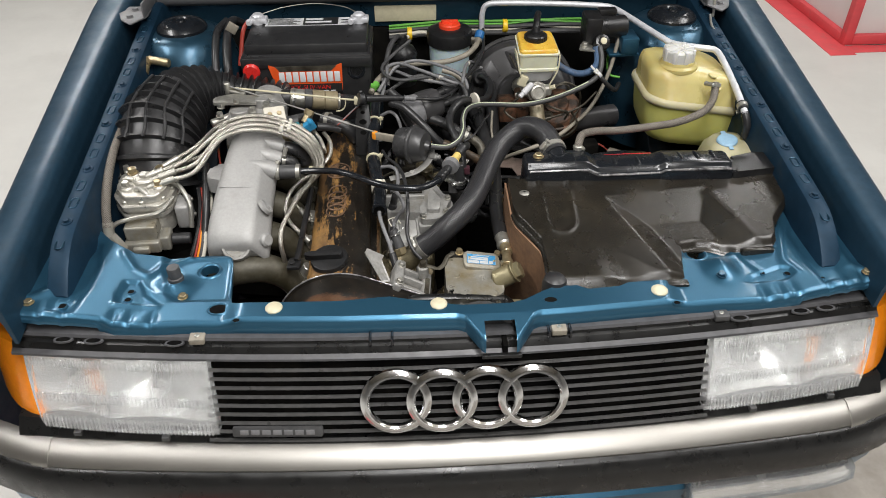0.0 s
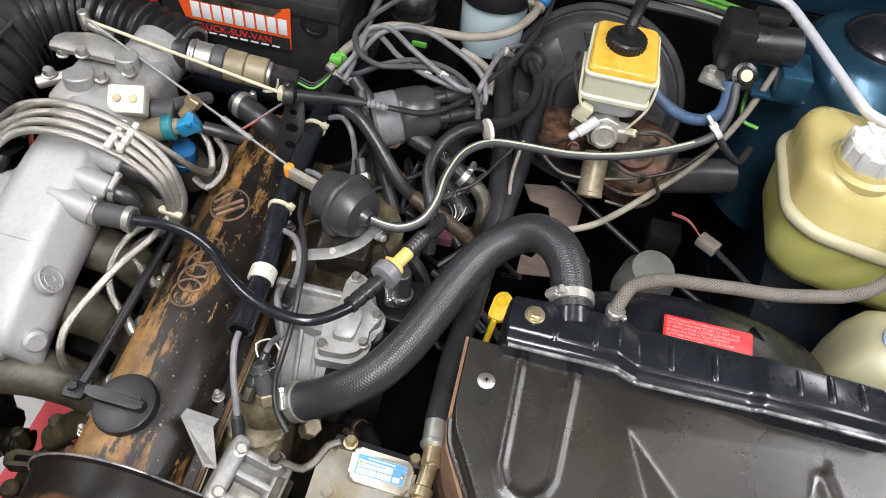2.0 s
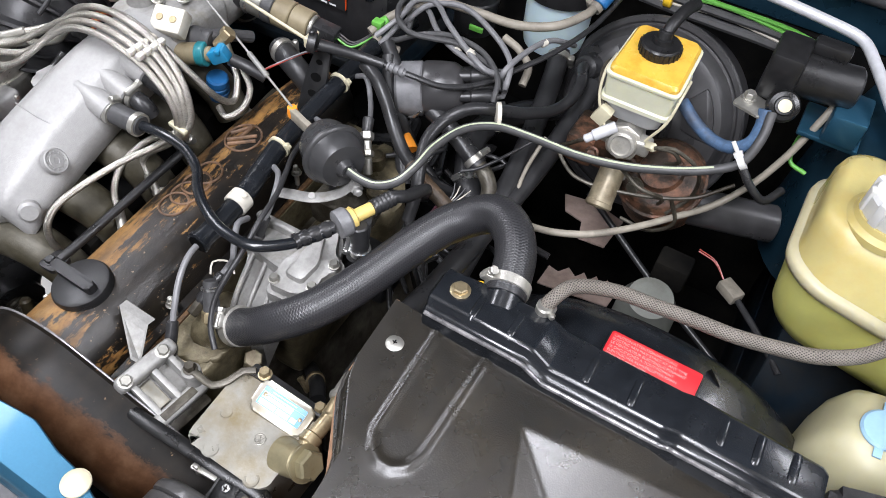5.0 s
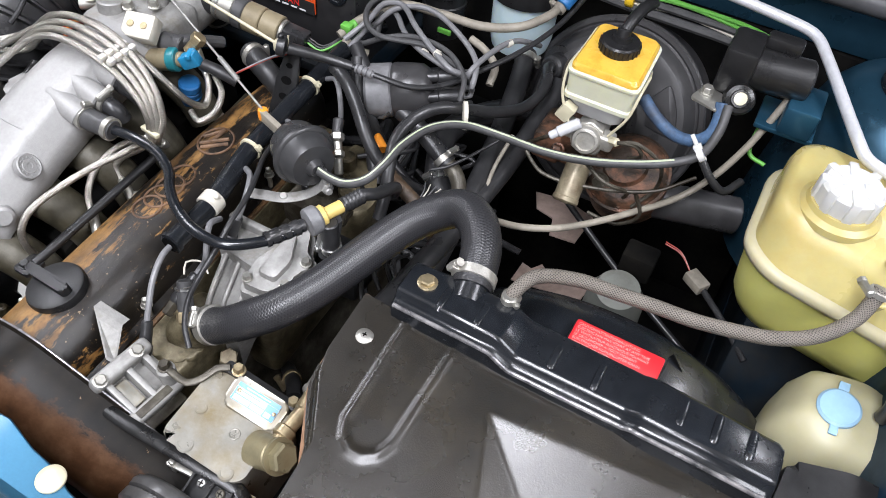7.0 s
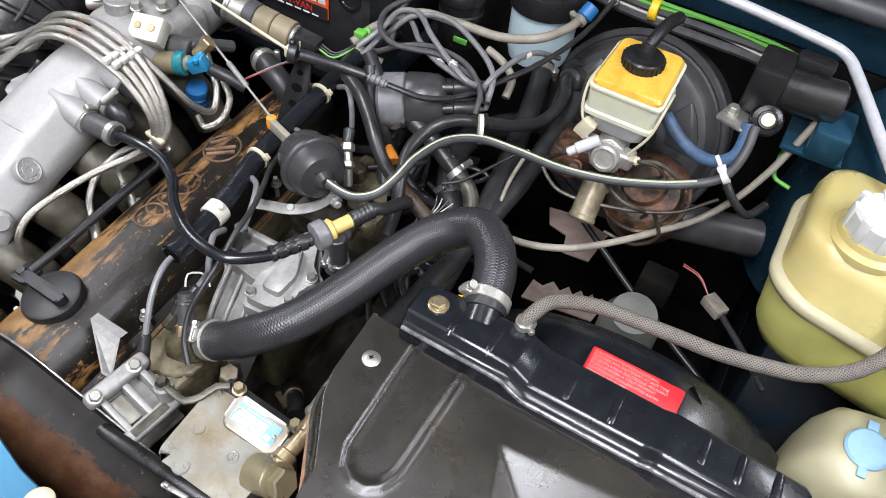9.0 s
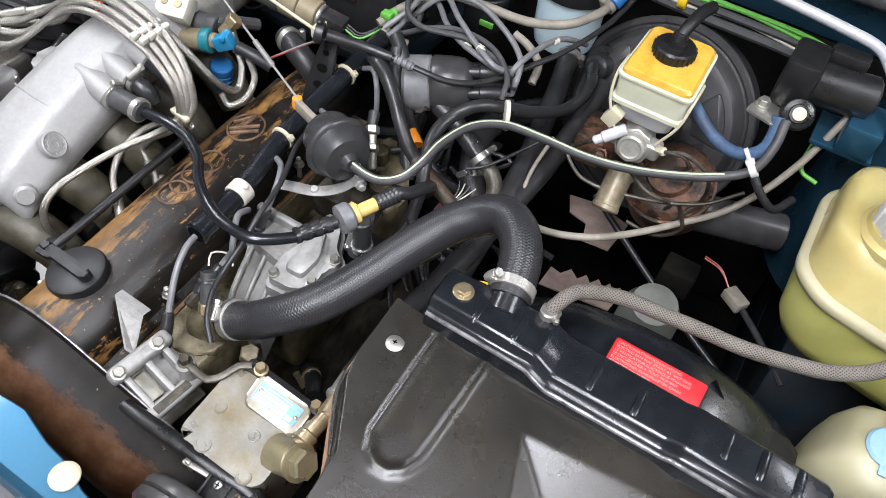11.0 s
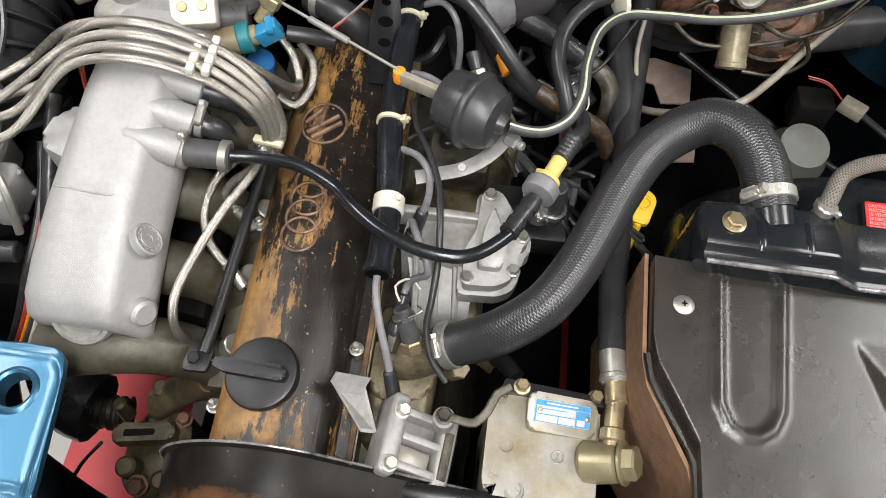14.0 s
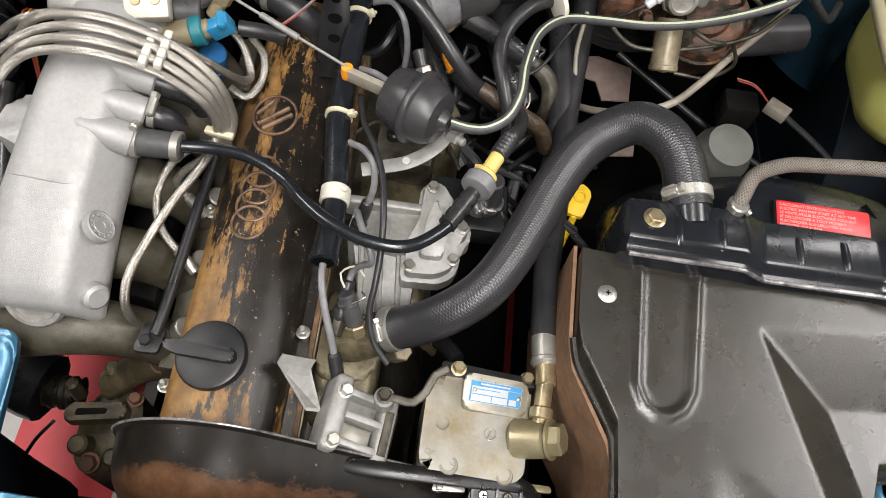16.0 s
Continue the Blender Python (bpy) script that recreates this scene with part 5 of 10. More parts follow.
GASKET = surface("oily_cork_gasket", (0.16, 0.085, 0.035), 0.6, 0, 0.5, 120, bump=0.4, bump_scale=300, dirt=(0.03, 0.02, 0.01), dirt_amount=0.45, dirt_scale=50)
COVER_CAST = surface("tan_cast_relief", (0.10, 0.060, 0.036), 0.42, 0.1, 0.4, 60, dirt=(0.28, 0.165, 0.095), dirt_amount=0.4, dirt_scale=40)
engine()


def ground_engine_bracket():
    """Ribbed alloy bracket next to the timing cover."""
    t = thing("engine_bracket", "dull cast aluminium bracket with three webs and bolts", "bracket")
    m = Matrix.Translation((-0.067, 0.145, 0.735)) @ Matrix.Rotation(radians(25), 4, "Y") @ Matrix.Rotation(radians(-6), 4, "Z")
    bm = BM()
    box(bm, (-0.036, -0.036, -0.030), (0.032, 0.036, -0.014), 0.004, m)
    box(bm, (-0.037, -0.037, -0.03), (-0.019, 0.037, 0.011), 0.006, m, 3)
    box(bm, (0.018, -0.037, -0.03), (0.034, 0.037, 0.005), 0.005, m, 3)
    part("body", bm, CAST, t)
    for y in (0.024, 0.002, -0.024):
        bm = BM()
        box(bm, (-0.024, y - 0.0035, -0.02), (0.022, y + 0.0035, 0.004), 0.0015, m)
        part("web", bm, CAST, t)
    bm = BM()
    box(bm, (0.012, -0.030, -0.034), (0.046, 0.03, -0.02), 0.003, m)
    box(bm, (0.021, -0.026, 0.004), (0.030, 0.018, 0.0065), 0.001, m)
    part("pad", bm, CAST_DIRTY, t)
    bm = BM()
    box(bm, (-0.016, -0.021, -0.016), (0.016, -0.004, -0.007), 0.002, m)
    part("cap", bm, PUMP, t, "stained pale pad")
    for x, y in ((-0.0275, 0.020), (-0.0275, -0.028)):
        bm = BM()
        hexnut(bm, m @ V(x, y, 0.0105), m.to_3x3() @ V(0, 0, 1), 0.0062, 0.007)
        part("bolt", bm, ZINC, t)
    # thin folded plate standing behind it
    A, B, C, D = V(-0.149, 0.178, 0.778), V(-0.121, 0.184, 0.756), V(-0.106, 0.150, 0.734), V(-0.121, 0.150, 0.732)
    n = (B - A).cross(D - A).normalized() * 0.0022
    bm = BM()
    loft(bm, [[A, B, C, D], [A + n, B + n, C + n, D + n]])
    part("plate", bm, CAST, t, "thin folded alloy plate", 20)
    bm = BM()
    f = V(0.004, 0.008, 0.004)
    loft(bm, [[A, B, B + f, A + f], [A + n, B + n, B + f + n, A + f + n]])
    part("plate_edge", bm, CAST, t, "", 20)
    bm = BM()
    rod(bm, (-0.048, 0.168, 0.725), (-0.048, 0.168, 0.752), 0.010, seg=20, edge=0.003)
    part("boss", bm, CAST, t)
    bm = BM()
    hexnut(bm, (-0.048, 0.168, 0.752), (0, 0, 1), 0.0062, 0.009)
    tube(bm, [(-0.048, 0.168, 0.754), (-0.034, 0.167, 0.750), (-0.020, 0.168, 0.744), (-0.009, 0.180, 0.745), (-0.002, 0.196, 0.7485), (0.010, 0.204, 0.7495)], 0.0042, 8, flat=0.45)
    part("stay", bm, CAST_DIRTY, t, "bent steel stay")


ground_engine_bracket()


STRAW = surface("straw_passivated_casting", (0.30, 0.265, 0.16), 0.36, 0.5, 0.2, 60, bump=0.08, bump_scale=400, dirt=(0.17, 0.125, 0.06), dirt_amount=0.38, dirt_scale=30)


def pump():
    t = thing("compressor", "grimy cast aluminium compressor with a blue rating label", "compressor")
    crown = lambda x, y: 0.7365 + 0.10 * (y - 0.15) - 0.07 * (x - 0.04)
    bm = BM()
    prism(bm, rounded([(-0.004, 0.109), (0.084, 0.107), (0.093, 0.116), (0.095, 0.200), (0.002, 0.206), (-0.008, 0.194), (-0.009, 0.120)], 0.007), 0.60, crown, 0.012, None, 4)
    body = part("body", bm, PUMP, t)
    bm = BM()
    prism(bm, rounded([(0.002, 0.1985), (0.100, 0.1985), (0.102, 0.208), (0.004, 0.212)], 0.002), 0.66, lambda x, y: 0.7475 - 0.09 * (x - 0.02), 0.001)
    part("rear_plate", bm, BLACK, t, "black plate along the back of the casting")
    # pad that carries the label, leaning forward
    plane = lambda x, y: 0.7548 - 0.18 * (x - 0.033) + 0.33 * (y - 0.194)
    bm = BM()
    prism(bm, rounded([(0.026, 0.168), (0.090, 0.168), (0.092, 0.201), (0.026, 0.201)], 0.008), 0.73, lambda x, y: plane(x, y) - 0.0009, 0.003, None, 3)
    part("label_pad", bm, PUMP, t)
    ux, uy = V(1, 0.015, -0.175).normalized(), V(0, 1, 0.33).normalized()
    un = ux.cross(uy).normalized()
    uy = un.cross(ux)
    m = Matrix.Translation((0.0582, 0.1852, plane(0.0582, 0.1852))) @ Matrix((ux, uy, un)).transposed().to_4x4()
    bm = BM()
    prism(bm, rounded([(-0.0265, -0.0102), (0.0265, -0.0102), (0.0265, 0.0102), (-0.0265, 0.0102)], 0.002), -0.001, 0.0004, 0.0001, m)
    lb = part("label", bm, LABEL_GREY, t, "pale grey and blue rating label with plain bars")
    for lo, hi, mt in (((-0.026, 0.0050), (0.026, 0.0098), LABEL_BLUE), ((0.0125, -0.0098), (0.026, 0.0046), LABEL_BLUE), ((-0.026, -0.0098), (-0.0245, 0.0046), LABEL_BLUE), ((-0.0242, -0.0030), (0.0122, -0.0022), LABEL_BLUE), ((-0.0242, -0.0098), (0.0122, -0.0091), LABEL_BLUE), ((-0.004, -0.009), (-0.0034, -0.0031), LABEL_BLUE), ((0.0140, -0.0085), (0.0215, -0.0030), LABEL_GREY), ((-0.016, 0.0068), (0.014, 0.0082), LABEL_GREY), ((-0.020, 0.0020), (0.004, 0.0028), LABEL_BLUE)):
        bm = BM()
        box(bm, (*lo, 0.0003), (*hi, 0.0007 if mt is LABEL_BLUE else 0.0010), 0, m)
        part("bar", bm, mt, lb)
    for x, y in ((-0.0215, 0.0015), (0.0235, -0.0012)):
        bm = BM()
        lathe(bm, [(0.0022, 0), (0.0022, 0.0014), (0.001, 0.0020), (0, 0.0020)], m @ Matrix.Translation((x, y, 0.0003)), 12)
        part("rivet", bm, BRASS, lb)
    # cast disc mark, bosses and bolts
    bm = BM()
    pts = [V(0.057 + 0.0056 * math.cos(a), 0.149 + 0.0056 * math.sin(a), crown(0.057, 0.149) + 0.0004) for a in [2 * math.pi * i / 24 for i in range(25)]]
    tube(bm, pts, 0.0008, 6, raw=True, caps=False)
    for dx in (-0.002, 0.002):
        tube(bm, [V(0.057 + dx, 0.1455, crown(0.057, 0.149) + 0.0002), V(0.057 - dx, 0.1525, crown(0.057, 0.149) + 0.0008)], 0.0007, 6)
    part("cast_mark", bm, PUMP, t)
    for x, y, r in ((0.010, 0.154, 0.0075), (0.020, 0.116, 0.010), (0.074, 0.113, 0.009), (0.086, 0.160, 0.006)):
        bm = BM()
        lathe(bm, [(r, -0.012), (r, 0.0010), (r - 0.0012, 0.0024), (r * 0.62, 0.0024), (r * 0.55, 0.0), (0, 0.0)], Matrix.Translation((x, y, crown(x, y) - 0.002)), 20)
        part("boss", bm, PUMP, t)
    for x, y, z in ((0.020, 0.206, 0.7475), (0.090, 0.207, 0.738)):
        bm = BM()
        hexnut(bm, (x, y, z), (0, 0, 1), 0.0062, 0.009)
        part("bolt", bm, BRASS, t)
    # side union with its big hex plug
    bm = BM()
    rod(bm, (0.080, 0.150, 0.726), (0.112, 0.149, 0.7435), 0.0195, 0.0180, seg=28, edge=0.004)
    part("union", bm, STRAW, t, "round union on the pump side")
    bm = BM()
    hexnut(bm, (0.1135, 0.149, 0.7445), (0.84, -0.04, 0.54), 0.0158, 0.014)
    part("hex_plug", bm, STRAW, t, "big passivated hexagon plug")
    bm = BM()
    rod(bm, (0.103, 0.158, 0.744), (0.107, 0.212, 0.748), 0.0085, seg=16)
    rod(bm, (0.1035, 0.166, 0.745), (0.1042, 0.178, 0.746), 0.0115, seg=16)
    rod(bm, (0.1072, 0.200, 0.7475), (0.106, 0.222, 0.7475), 0.0105, seg=16)
    part("pipe_end", bm, BRASS, t, "gold passivated pipe end")
    bm = BM()
    rod(bm, (0.1062, 0.220, 0.7475), (0.1035, 0.256, 0.747), 0.0136, seg=20)
    rod(bm, (0.1060, 0.222, 0.7475), (0.1054, 0.2285, 0.7475), 0.0150, seg=20)
    part("ferrule", bm, ZINC, t, "crimped aluminium ferrule")
    bm = BM()
    tube(bm, [(0.1035, 0.250, 0.747), (0.104, 0.33, 0.746), (0.112, 0.42, 0.742), (0.122, 0.55, 0.74), (0.135, 0.68, 0.76), (0.14, 0.80, 0.80)], 0.0145, 14)
    part("hose", bm, RUBBER, t, "thick black hose")
    # black rail of the belt guard across the front, ribbed guard block with two screws, pulley
    bm = BM()
    tube(bm, [(-0.100, 0.108, 0.728), (-0.054, 0.104, 0.734), (0.0, 0.1045, 0.733), (0.050, 0.1055, 0.728), (0.092, 0.107, 0.722), (0.112, 0.098, 0.708)], 0.0075, 8, flat=0.4)
    part("guard_rail", bm, BLACK_SATIN, t, "thin black rail of the belt guard")
    bm = BM()
    prism(bm, rounded([(0.040, 0.072), (0.100, 0.072), (0.098, 0.100), (0.044, 0.100)], 0.004), 0.66, lambda x, y: 0.722 + 0.30 * (y - 0.10), 0.002)
    g = part("guard_block", bm, BLACK, t, "black ribbed block with two bright screws")
    for x in (0.0445, 0.068, 0.0905):
        bm = BM()
        loft(bm, [[(x + d, 0.070, 0.705), (x + d, 0.070, 0.719), (x + d, 0.100, 0.728), (x + d, 0.100, 0.705)] for d in (0.0, 0.0022)])
        part("rib", bm, BLACK_SATIN, g, "", 20)
    for x in (0.0565, 0.080):
        m = Matrix.Translation((x, 0.095, 0.7212)) @ Matrix.Rotation(radians(16), 4, "X")
        bm = BM()
        lathe(bm, [(0.0050, 0), (0.0050, 0.0014), (0.0038, 0.0028), (0, 0.0032)], m, 16)
        sc = part("screw", bm, STEEL if x < 0.07 else CAST_DIRTY, g)
        # screw recess drawn as a dark cross for its shade
        bm = BM()
        box(bm, (-0.003, -0.0005, 0.0024), (0.003, 0.0005, 0.0036), 0, m)
        box(bm, (-0.0005, -0.003, 0.0024), (0.0005, 0.003, 0.0037), 0, m)
        part("cross", bm, VOID, sc)
    bm = BM()
    prism(bm, rounded([(0.008, 0.094), (0.040, 0.096), (0.038, 0.104), (0.010, 0.104)], 0.002), 0.712, 0.716, 0.0008)
    box(bm, (0.012, 0.095, 0.700), (0.018, 0.100, 0.722), 0.001)
    part("tab", bm, ZINC, t, "dull bent steel tab")
    bm = BM()
    lathe(bm, [(0.050, -0.004), (0.056, 0), (0.058, 0.004), (0.0575, 0.010), (0.053, 0.012), (0.0575, 0.014), (0.058, 0.024), (0.052, 0.030), (0, 0.030)], Matrix.Translation((0.045, 0.070, 0.694)) @ Matrix.Rotation(radians(90), 4, "X"), 48)
    part("pulley", bm, GRILLE, t, "black belt pulley cover")
    bm = BM()
    box(bm, (0.106, 0.066, 0.690), (0.146, 0.092, 0.712), 0.003)
    bp = part("bolt_lug", bm, BLACK, t)
    bm = BM()
    hexnut(bm, (0.1262, 0.0815, 0.712), (0, -0.25, 1), 0.0098, 0.010)
    part("bolt", bm, STRAW, bp)
    bm = BM()
    prism(bm, rounded([(0.086, 0.104), (0.124, 0.106), (0.122, 0.112), (0.086, 0.112)], 0.002), 0.706, 0.713, 0.001)
    part("front_flange", bm, STRAW, t)
    # mounting below, near black in place of shade
    bm = BM()
    box(bm, (-0.01, 0.10, 0.40), (0.12, 0.22, 0.62), 0.01)
    part("mount", bm, VOID, t)


pump()


OLIVE_CAST = surface("olive_oily_casting", (0.085, 0.068, 0.036), 0.45, 0.3, 0.45, 60, bump=0.3, bump_scale=380, dirt=(0.022, 0.018, 0.010), dirt_amount=0.48, dirt_scale=26)
RUNNER = surface("oily_runner_casting", (0.088, 0.081, 0.062), 0.50, 0.2, 0.35, 40, spec=0.35, bump=0.15, bump_scale=500, dirt=(0.034, 0.029, 0.016), dirt_amount=0.5, dirt_scale=15)


def manifold():
    t = thing("inlet_manifold", "silver cast aluminium inlet manifold with curved runners", "manifold")
    # plenum: a tapering rounded box that rises towards the throttle, its flank leaning out over the runners
    secs = []
    for y, cx, w, zt, h in ((0.196, -0.3765, 0.047, 0.788, 0.026), (0.200, -0.3765, 0.053, 0.799, 0.044), (0.214, -0.3765, 0.0555, 0.811, 0.058), (0.245, -0.3760, 0.0545, 0.826, 0.066), (0.290, -0.3735, 0.0520, 0.846, 0.070), (0.340, -0.3685, 0.0495, 0.867, 0.074), (0.390, -0.3640, 0.0470, 0.885, 0.075), (0.430, -0.3600, 0.0450, 0.895, 0.075), (0.470, -0.3570, 0.0430, 0.899, 0.070)):
        ring = rounded([(-w, -h), (w * 0.85, -h), (w, -0.050), (w * 0.99, -0.034), (w * 0.56, -0.0035), (w * 0.28, 0.0), (-w * 0.55, -0.001), (-w * 0.92, -0.010), (-w, -0.028)], 0.011, 4)
        secs.append([(cx + x, y - 0.22 * z, zt + z) for x, z in ring])
    bm = BM()
    loft(bm, secs)
    part("plenum", bm, CAST_CLEAN, t, "bright silver cast plenum", 60)
    # runners: five separate oily pipes that curve from the plenum down to the head, on a common flange
    for k in range(5):
        y = 0.206 + k * 0.0735
        z = 0.738 + 0.30 * (y - 0.206)
        bm = BM()
        tube(bm, [(-0.425, y - 0.010, z - 0.014), (-0.385, y - 0.006, z - 0.004), (-0.345, y, z - 0.006), (-0.322, y + 0.004, z - 0.016), (-0.303, y + 0.008, z - 0.032), (-0.289, y + 0.010, z - 0.052), (-0.277, y + 0.010, z - 0.077)], lambda u, g: 0.031 - 0.006 * u, 20, flat=0.92)
        part("runner", bm, RUNNER, t, "oil-stained cast inlet runner")
    bm = BM()
    prism(bm, [(-0.282, 0.185), (-0.262, 0.185), (-0.262, 0.60), (-0.282, 0.60)], 0.60, lambda x, y: 0.695 + 0.10 * (y - 0.2), 0.004)
    part("runner_flange", bm, RUNNER, t)
    # filler block under the runners, near black for the shade there
    bm = BM()
    prism(bm, [(-0.425, 0.27), (-0.30, 0.25), (-0.30, 0.60), (-0.425, 0.60)], 0.62, lambda x, y: 0.690 + 0.20 * (y - 0.2), 0.010)
    part("runner_web", bm, VOID, t)
    for k in range(5):
        y = 0.224 + k * 0.0735
        bm = BM()
        rod(bm, (-0.272, y, 0.700 + 0.12 * (y - 0.27)), (-0.258, y, 0.722 + 0.12 * (y - 0.27)), 0.011, seg=14)
        part("injector_seat", bm, ZINC, t)
    # round cast emblem disc on the flank
    m = Matrix.Translation((-0.3275, 0.272, 0.8205)) @ Matrix.Rotation(radians(54), 4, "Y") @ Matrix.Rotation(radians(-14), 4, "X")
    bm = BM()
    lathe(bm, [(0.0155, -0.006), (0.0155, 0.0012), (0.014, 0.0022), (0.0125, 0.0012), (0.009, 0.0012), (0.0085, 0.002), (0.004, 0.002), (0.0035, 0.0012), (0, 0.0012)], m, 32)
    part("cast_disc", bm, CAST_CLEAN, t)
    for k in range(12):
        a = 2 * math.pi * k / 12
        bm = BM()
        lathe(bm, [(0.0011, 0), (0.0008, 0.0011), (0, 0.0012)], m @ Matrix.Translation((0.0107 * math.cos(a), 0.0107 * math.sin(a), 0.0012)), 8)
        part("bead", bm, CAST_CLEAN, t)
    # end plug in front
    m = along((-0.377, 0.206, 0.784), (-0.374, 0.178, 0.804))
    bm = BM()
    lathe(bm, [(0.030, -0.012), (0.028, 0.002), (0.025, 0.006), (0.021, 0.006), (0.020, 0.002), (0, 0.002)], m, 32)
    part("end_plug", bm, CAST, t, "round cast end plug")
    bm = BM()
    rod(bm, (-0.340, 0.226, 0.778), (-0.321, 0.214, 0.787), 0.0125, seg=24, edge=0.003)
    part("boss", bm, CAST_CLEAN, t)
    bm = BM()
    prism(bm, rounded([(-0.448, 0.345), (-0.41, 0.330), (-0.41, 0.395), (-0.442, 0.388)], 0.012), 0.81, 0.842, 0.006, None, 3)
    part("lug", bm, CAST_CLEAN, t)
    # seam line
    bm = BM()
    tube(bm, [(-0.412, 0.300, 0.8475), (-0.385, 0.297, 0.8485), (-0.360, 0.296, 0.8485), (-0.347, 0.299, 0.8455)], 0.0009, 6)
    part("seam", bm, CAST_CLEAN, t)
    # stubs for breather hoses, cast in one with the plenum and tapering into its top
    for p0, p1, r in (((-0.366, 0.352, 0.866), (-0.316, 0.354, 0.844), 0.0150), ((-0.360, 0.380, 0.874), (-0.309, 0.381, 0.853), 0.0140), ((-0.356, 0.410, 0.882), (-0.306, 0.412, 0.863), 0.0140)):
        a, b = Vector(p0), Vector(p1)
        bm = BM()
        lathe(bm, [(0.004, 0), (0.009, 0.006), (r * 0.85, 0.020), (r + 0.001, 0.036), (r + 0.001, (b - a).length - 0.002), (r - 0.001, (b - a).length)], along(a, b), 28)
        part("stub", bm, CAST_CLEAN, t)
    # black breather boot with two clamps
    bm = BM()
    rod(bm, (-0.320, 0.354, 0.8435), (-0.271, 0.357, 0.8405), 0.0135, 0.0130, seg=20)
    bo = part("boot", bm, RUBBER_GREY, t, "grey rubber breather boot")
    bm = BM()
    clamp(bm, (-0.313, 0.354, 0.843), (1, 0, -0.05), 0.0138, 0.007, turn=60)
    part("clamp", bm, ZINC, bo)
    bm = BM()
    clamp(bm, (-0.276, 0.3565, 0.841), (1, 0, -0.05), 0.0134, 0.008, ears=False)
    part("clamp", bm, ZINC, bo)
    bm = BM()
    tube(bm, [(-0.311, 0.381, 0.853), (-0.298, 0.381, 0.851), (-0.288, 0.382, 0.845), (-0.284, 0.383, 0.833)], 0.0110, 14)
    bo = part("boot", bm, RUBBER, t, "black rubber cap hose")
    bm = BM()
    clamp(bm, (-0.303, 0.381, 0.852), (1, 0, -0.2), 0.0116, 0.007, turn=100)
    part("clamp", bm, ZINC, bo)
    bm = BM()
    tube(bm, [(-0.308, 0.412, 0.863), (-0.290, 0.413, 0.858), (-0.274, 0.416, 0.845), (-0.268, 0.419, 0.825)], 0.013, 14)
    part("boot", bm, RUBBER, t)
    return t


manifold()


def throttle():
    t = thing("throttle_assembly", "grey cast throttle housing with linkage and white connector", "throttle assembly")
    bm = BM()
    box(bm, (-0.43, 0.47, 0.82), (-0.315, 0.575, 0.885), 0.012, seg=3)
    rod(bm, (-0.36, 0.57, 0.855), (-0.352, 0.62, 0.865), 0.038, seg=24)
    rod(bm, (-0.40, 0.50, 0.86), (-0.40, 0.505, 0.898), 0.018, seg=20)
    rod(bm, (-0.36, 0.545, 0.88), (-0.36, 0.547, 0.902), 0.014, seg=20)
    part("body", bm, CAST, t)
    bm = BM()
    prism(bm, rounded([(-0.06, -0.01), (0.03, -0.012), (0.05, 0.012), (-0.02, 0.03), (-0.06, 0.018)], 0.008), 0, 0.006, 0.002, Matrix.Translation((-0.40, 0.55, 0.892)))
    part("lever_plate", bm, ZINC, t)
    for x, y, z in ((-0.44, 0.505, 0.885), (-0.41, 0.535, 0.90), (-0.375, 0.51, 0.892), (-0.35, 0.53, 0.892), (-0.445, 0.545, 0.885)):
        bm = BM()
        hexnut(bm, (x, y, z), (0.1, -0.1, 1), 0.0065, 0.010)
        part("nut", bm, ZINC, t)
    bm = BM()
    rod(bm, (-0.458, 0.50, 0.872), (-0.425, 0.52, 0.876), 0.008)
    part("linkage_arm", bm, ZINC, t)
    bm = BM()
    rod(bm, (-0.40, 0.585, 0.893), (-0.436, 0.592, 0.900), 0.006)
    rod(bm, (-0.436, 0.592, 0.892), (-0.436, 0.592, 0.918), 0.007)
    part("linkage_arm", bm, ZINC, t)
    bm = BM()
    m = Matrix.Translation((-0.327, 0.482, 0.893)) @ Matrix.Rotation(radians(14), 4, "Z") @ Matrix.Rotation(radians(34), 4, "X")
    box(bm, (-0.021, -0.017, -0.012), (0.021, 0.017, 0.012), 0.004, m)
    cn = part("connector", bm, WHITE_OLD, t, "aged white plastic connector block")
    for x in (-0.009, 0.009):
        bm = BM()
        rod(bm, m @ V(x, 0, 0.0118), m @ V(x, 0, 0.0135), 0.0048)
        part("pin", bm, BRASS, cn)
    bm = BM()
    rod(bm, (-0.315, 0.50, 0.868), (-0.285, 0.505, 0.868), 0.014)
    tube(bm, [(-0.30, 0.50, 0.875), (-0.285, 0.52, 0.87), (-0.27, 0.56, 0.85)], 0.008, 10)
    part("sensor", bm, RUBBER_GREY, t)


throttle()


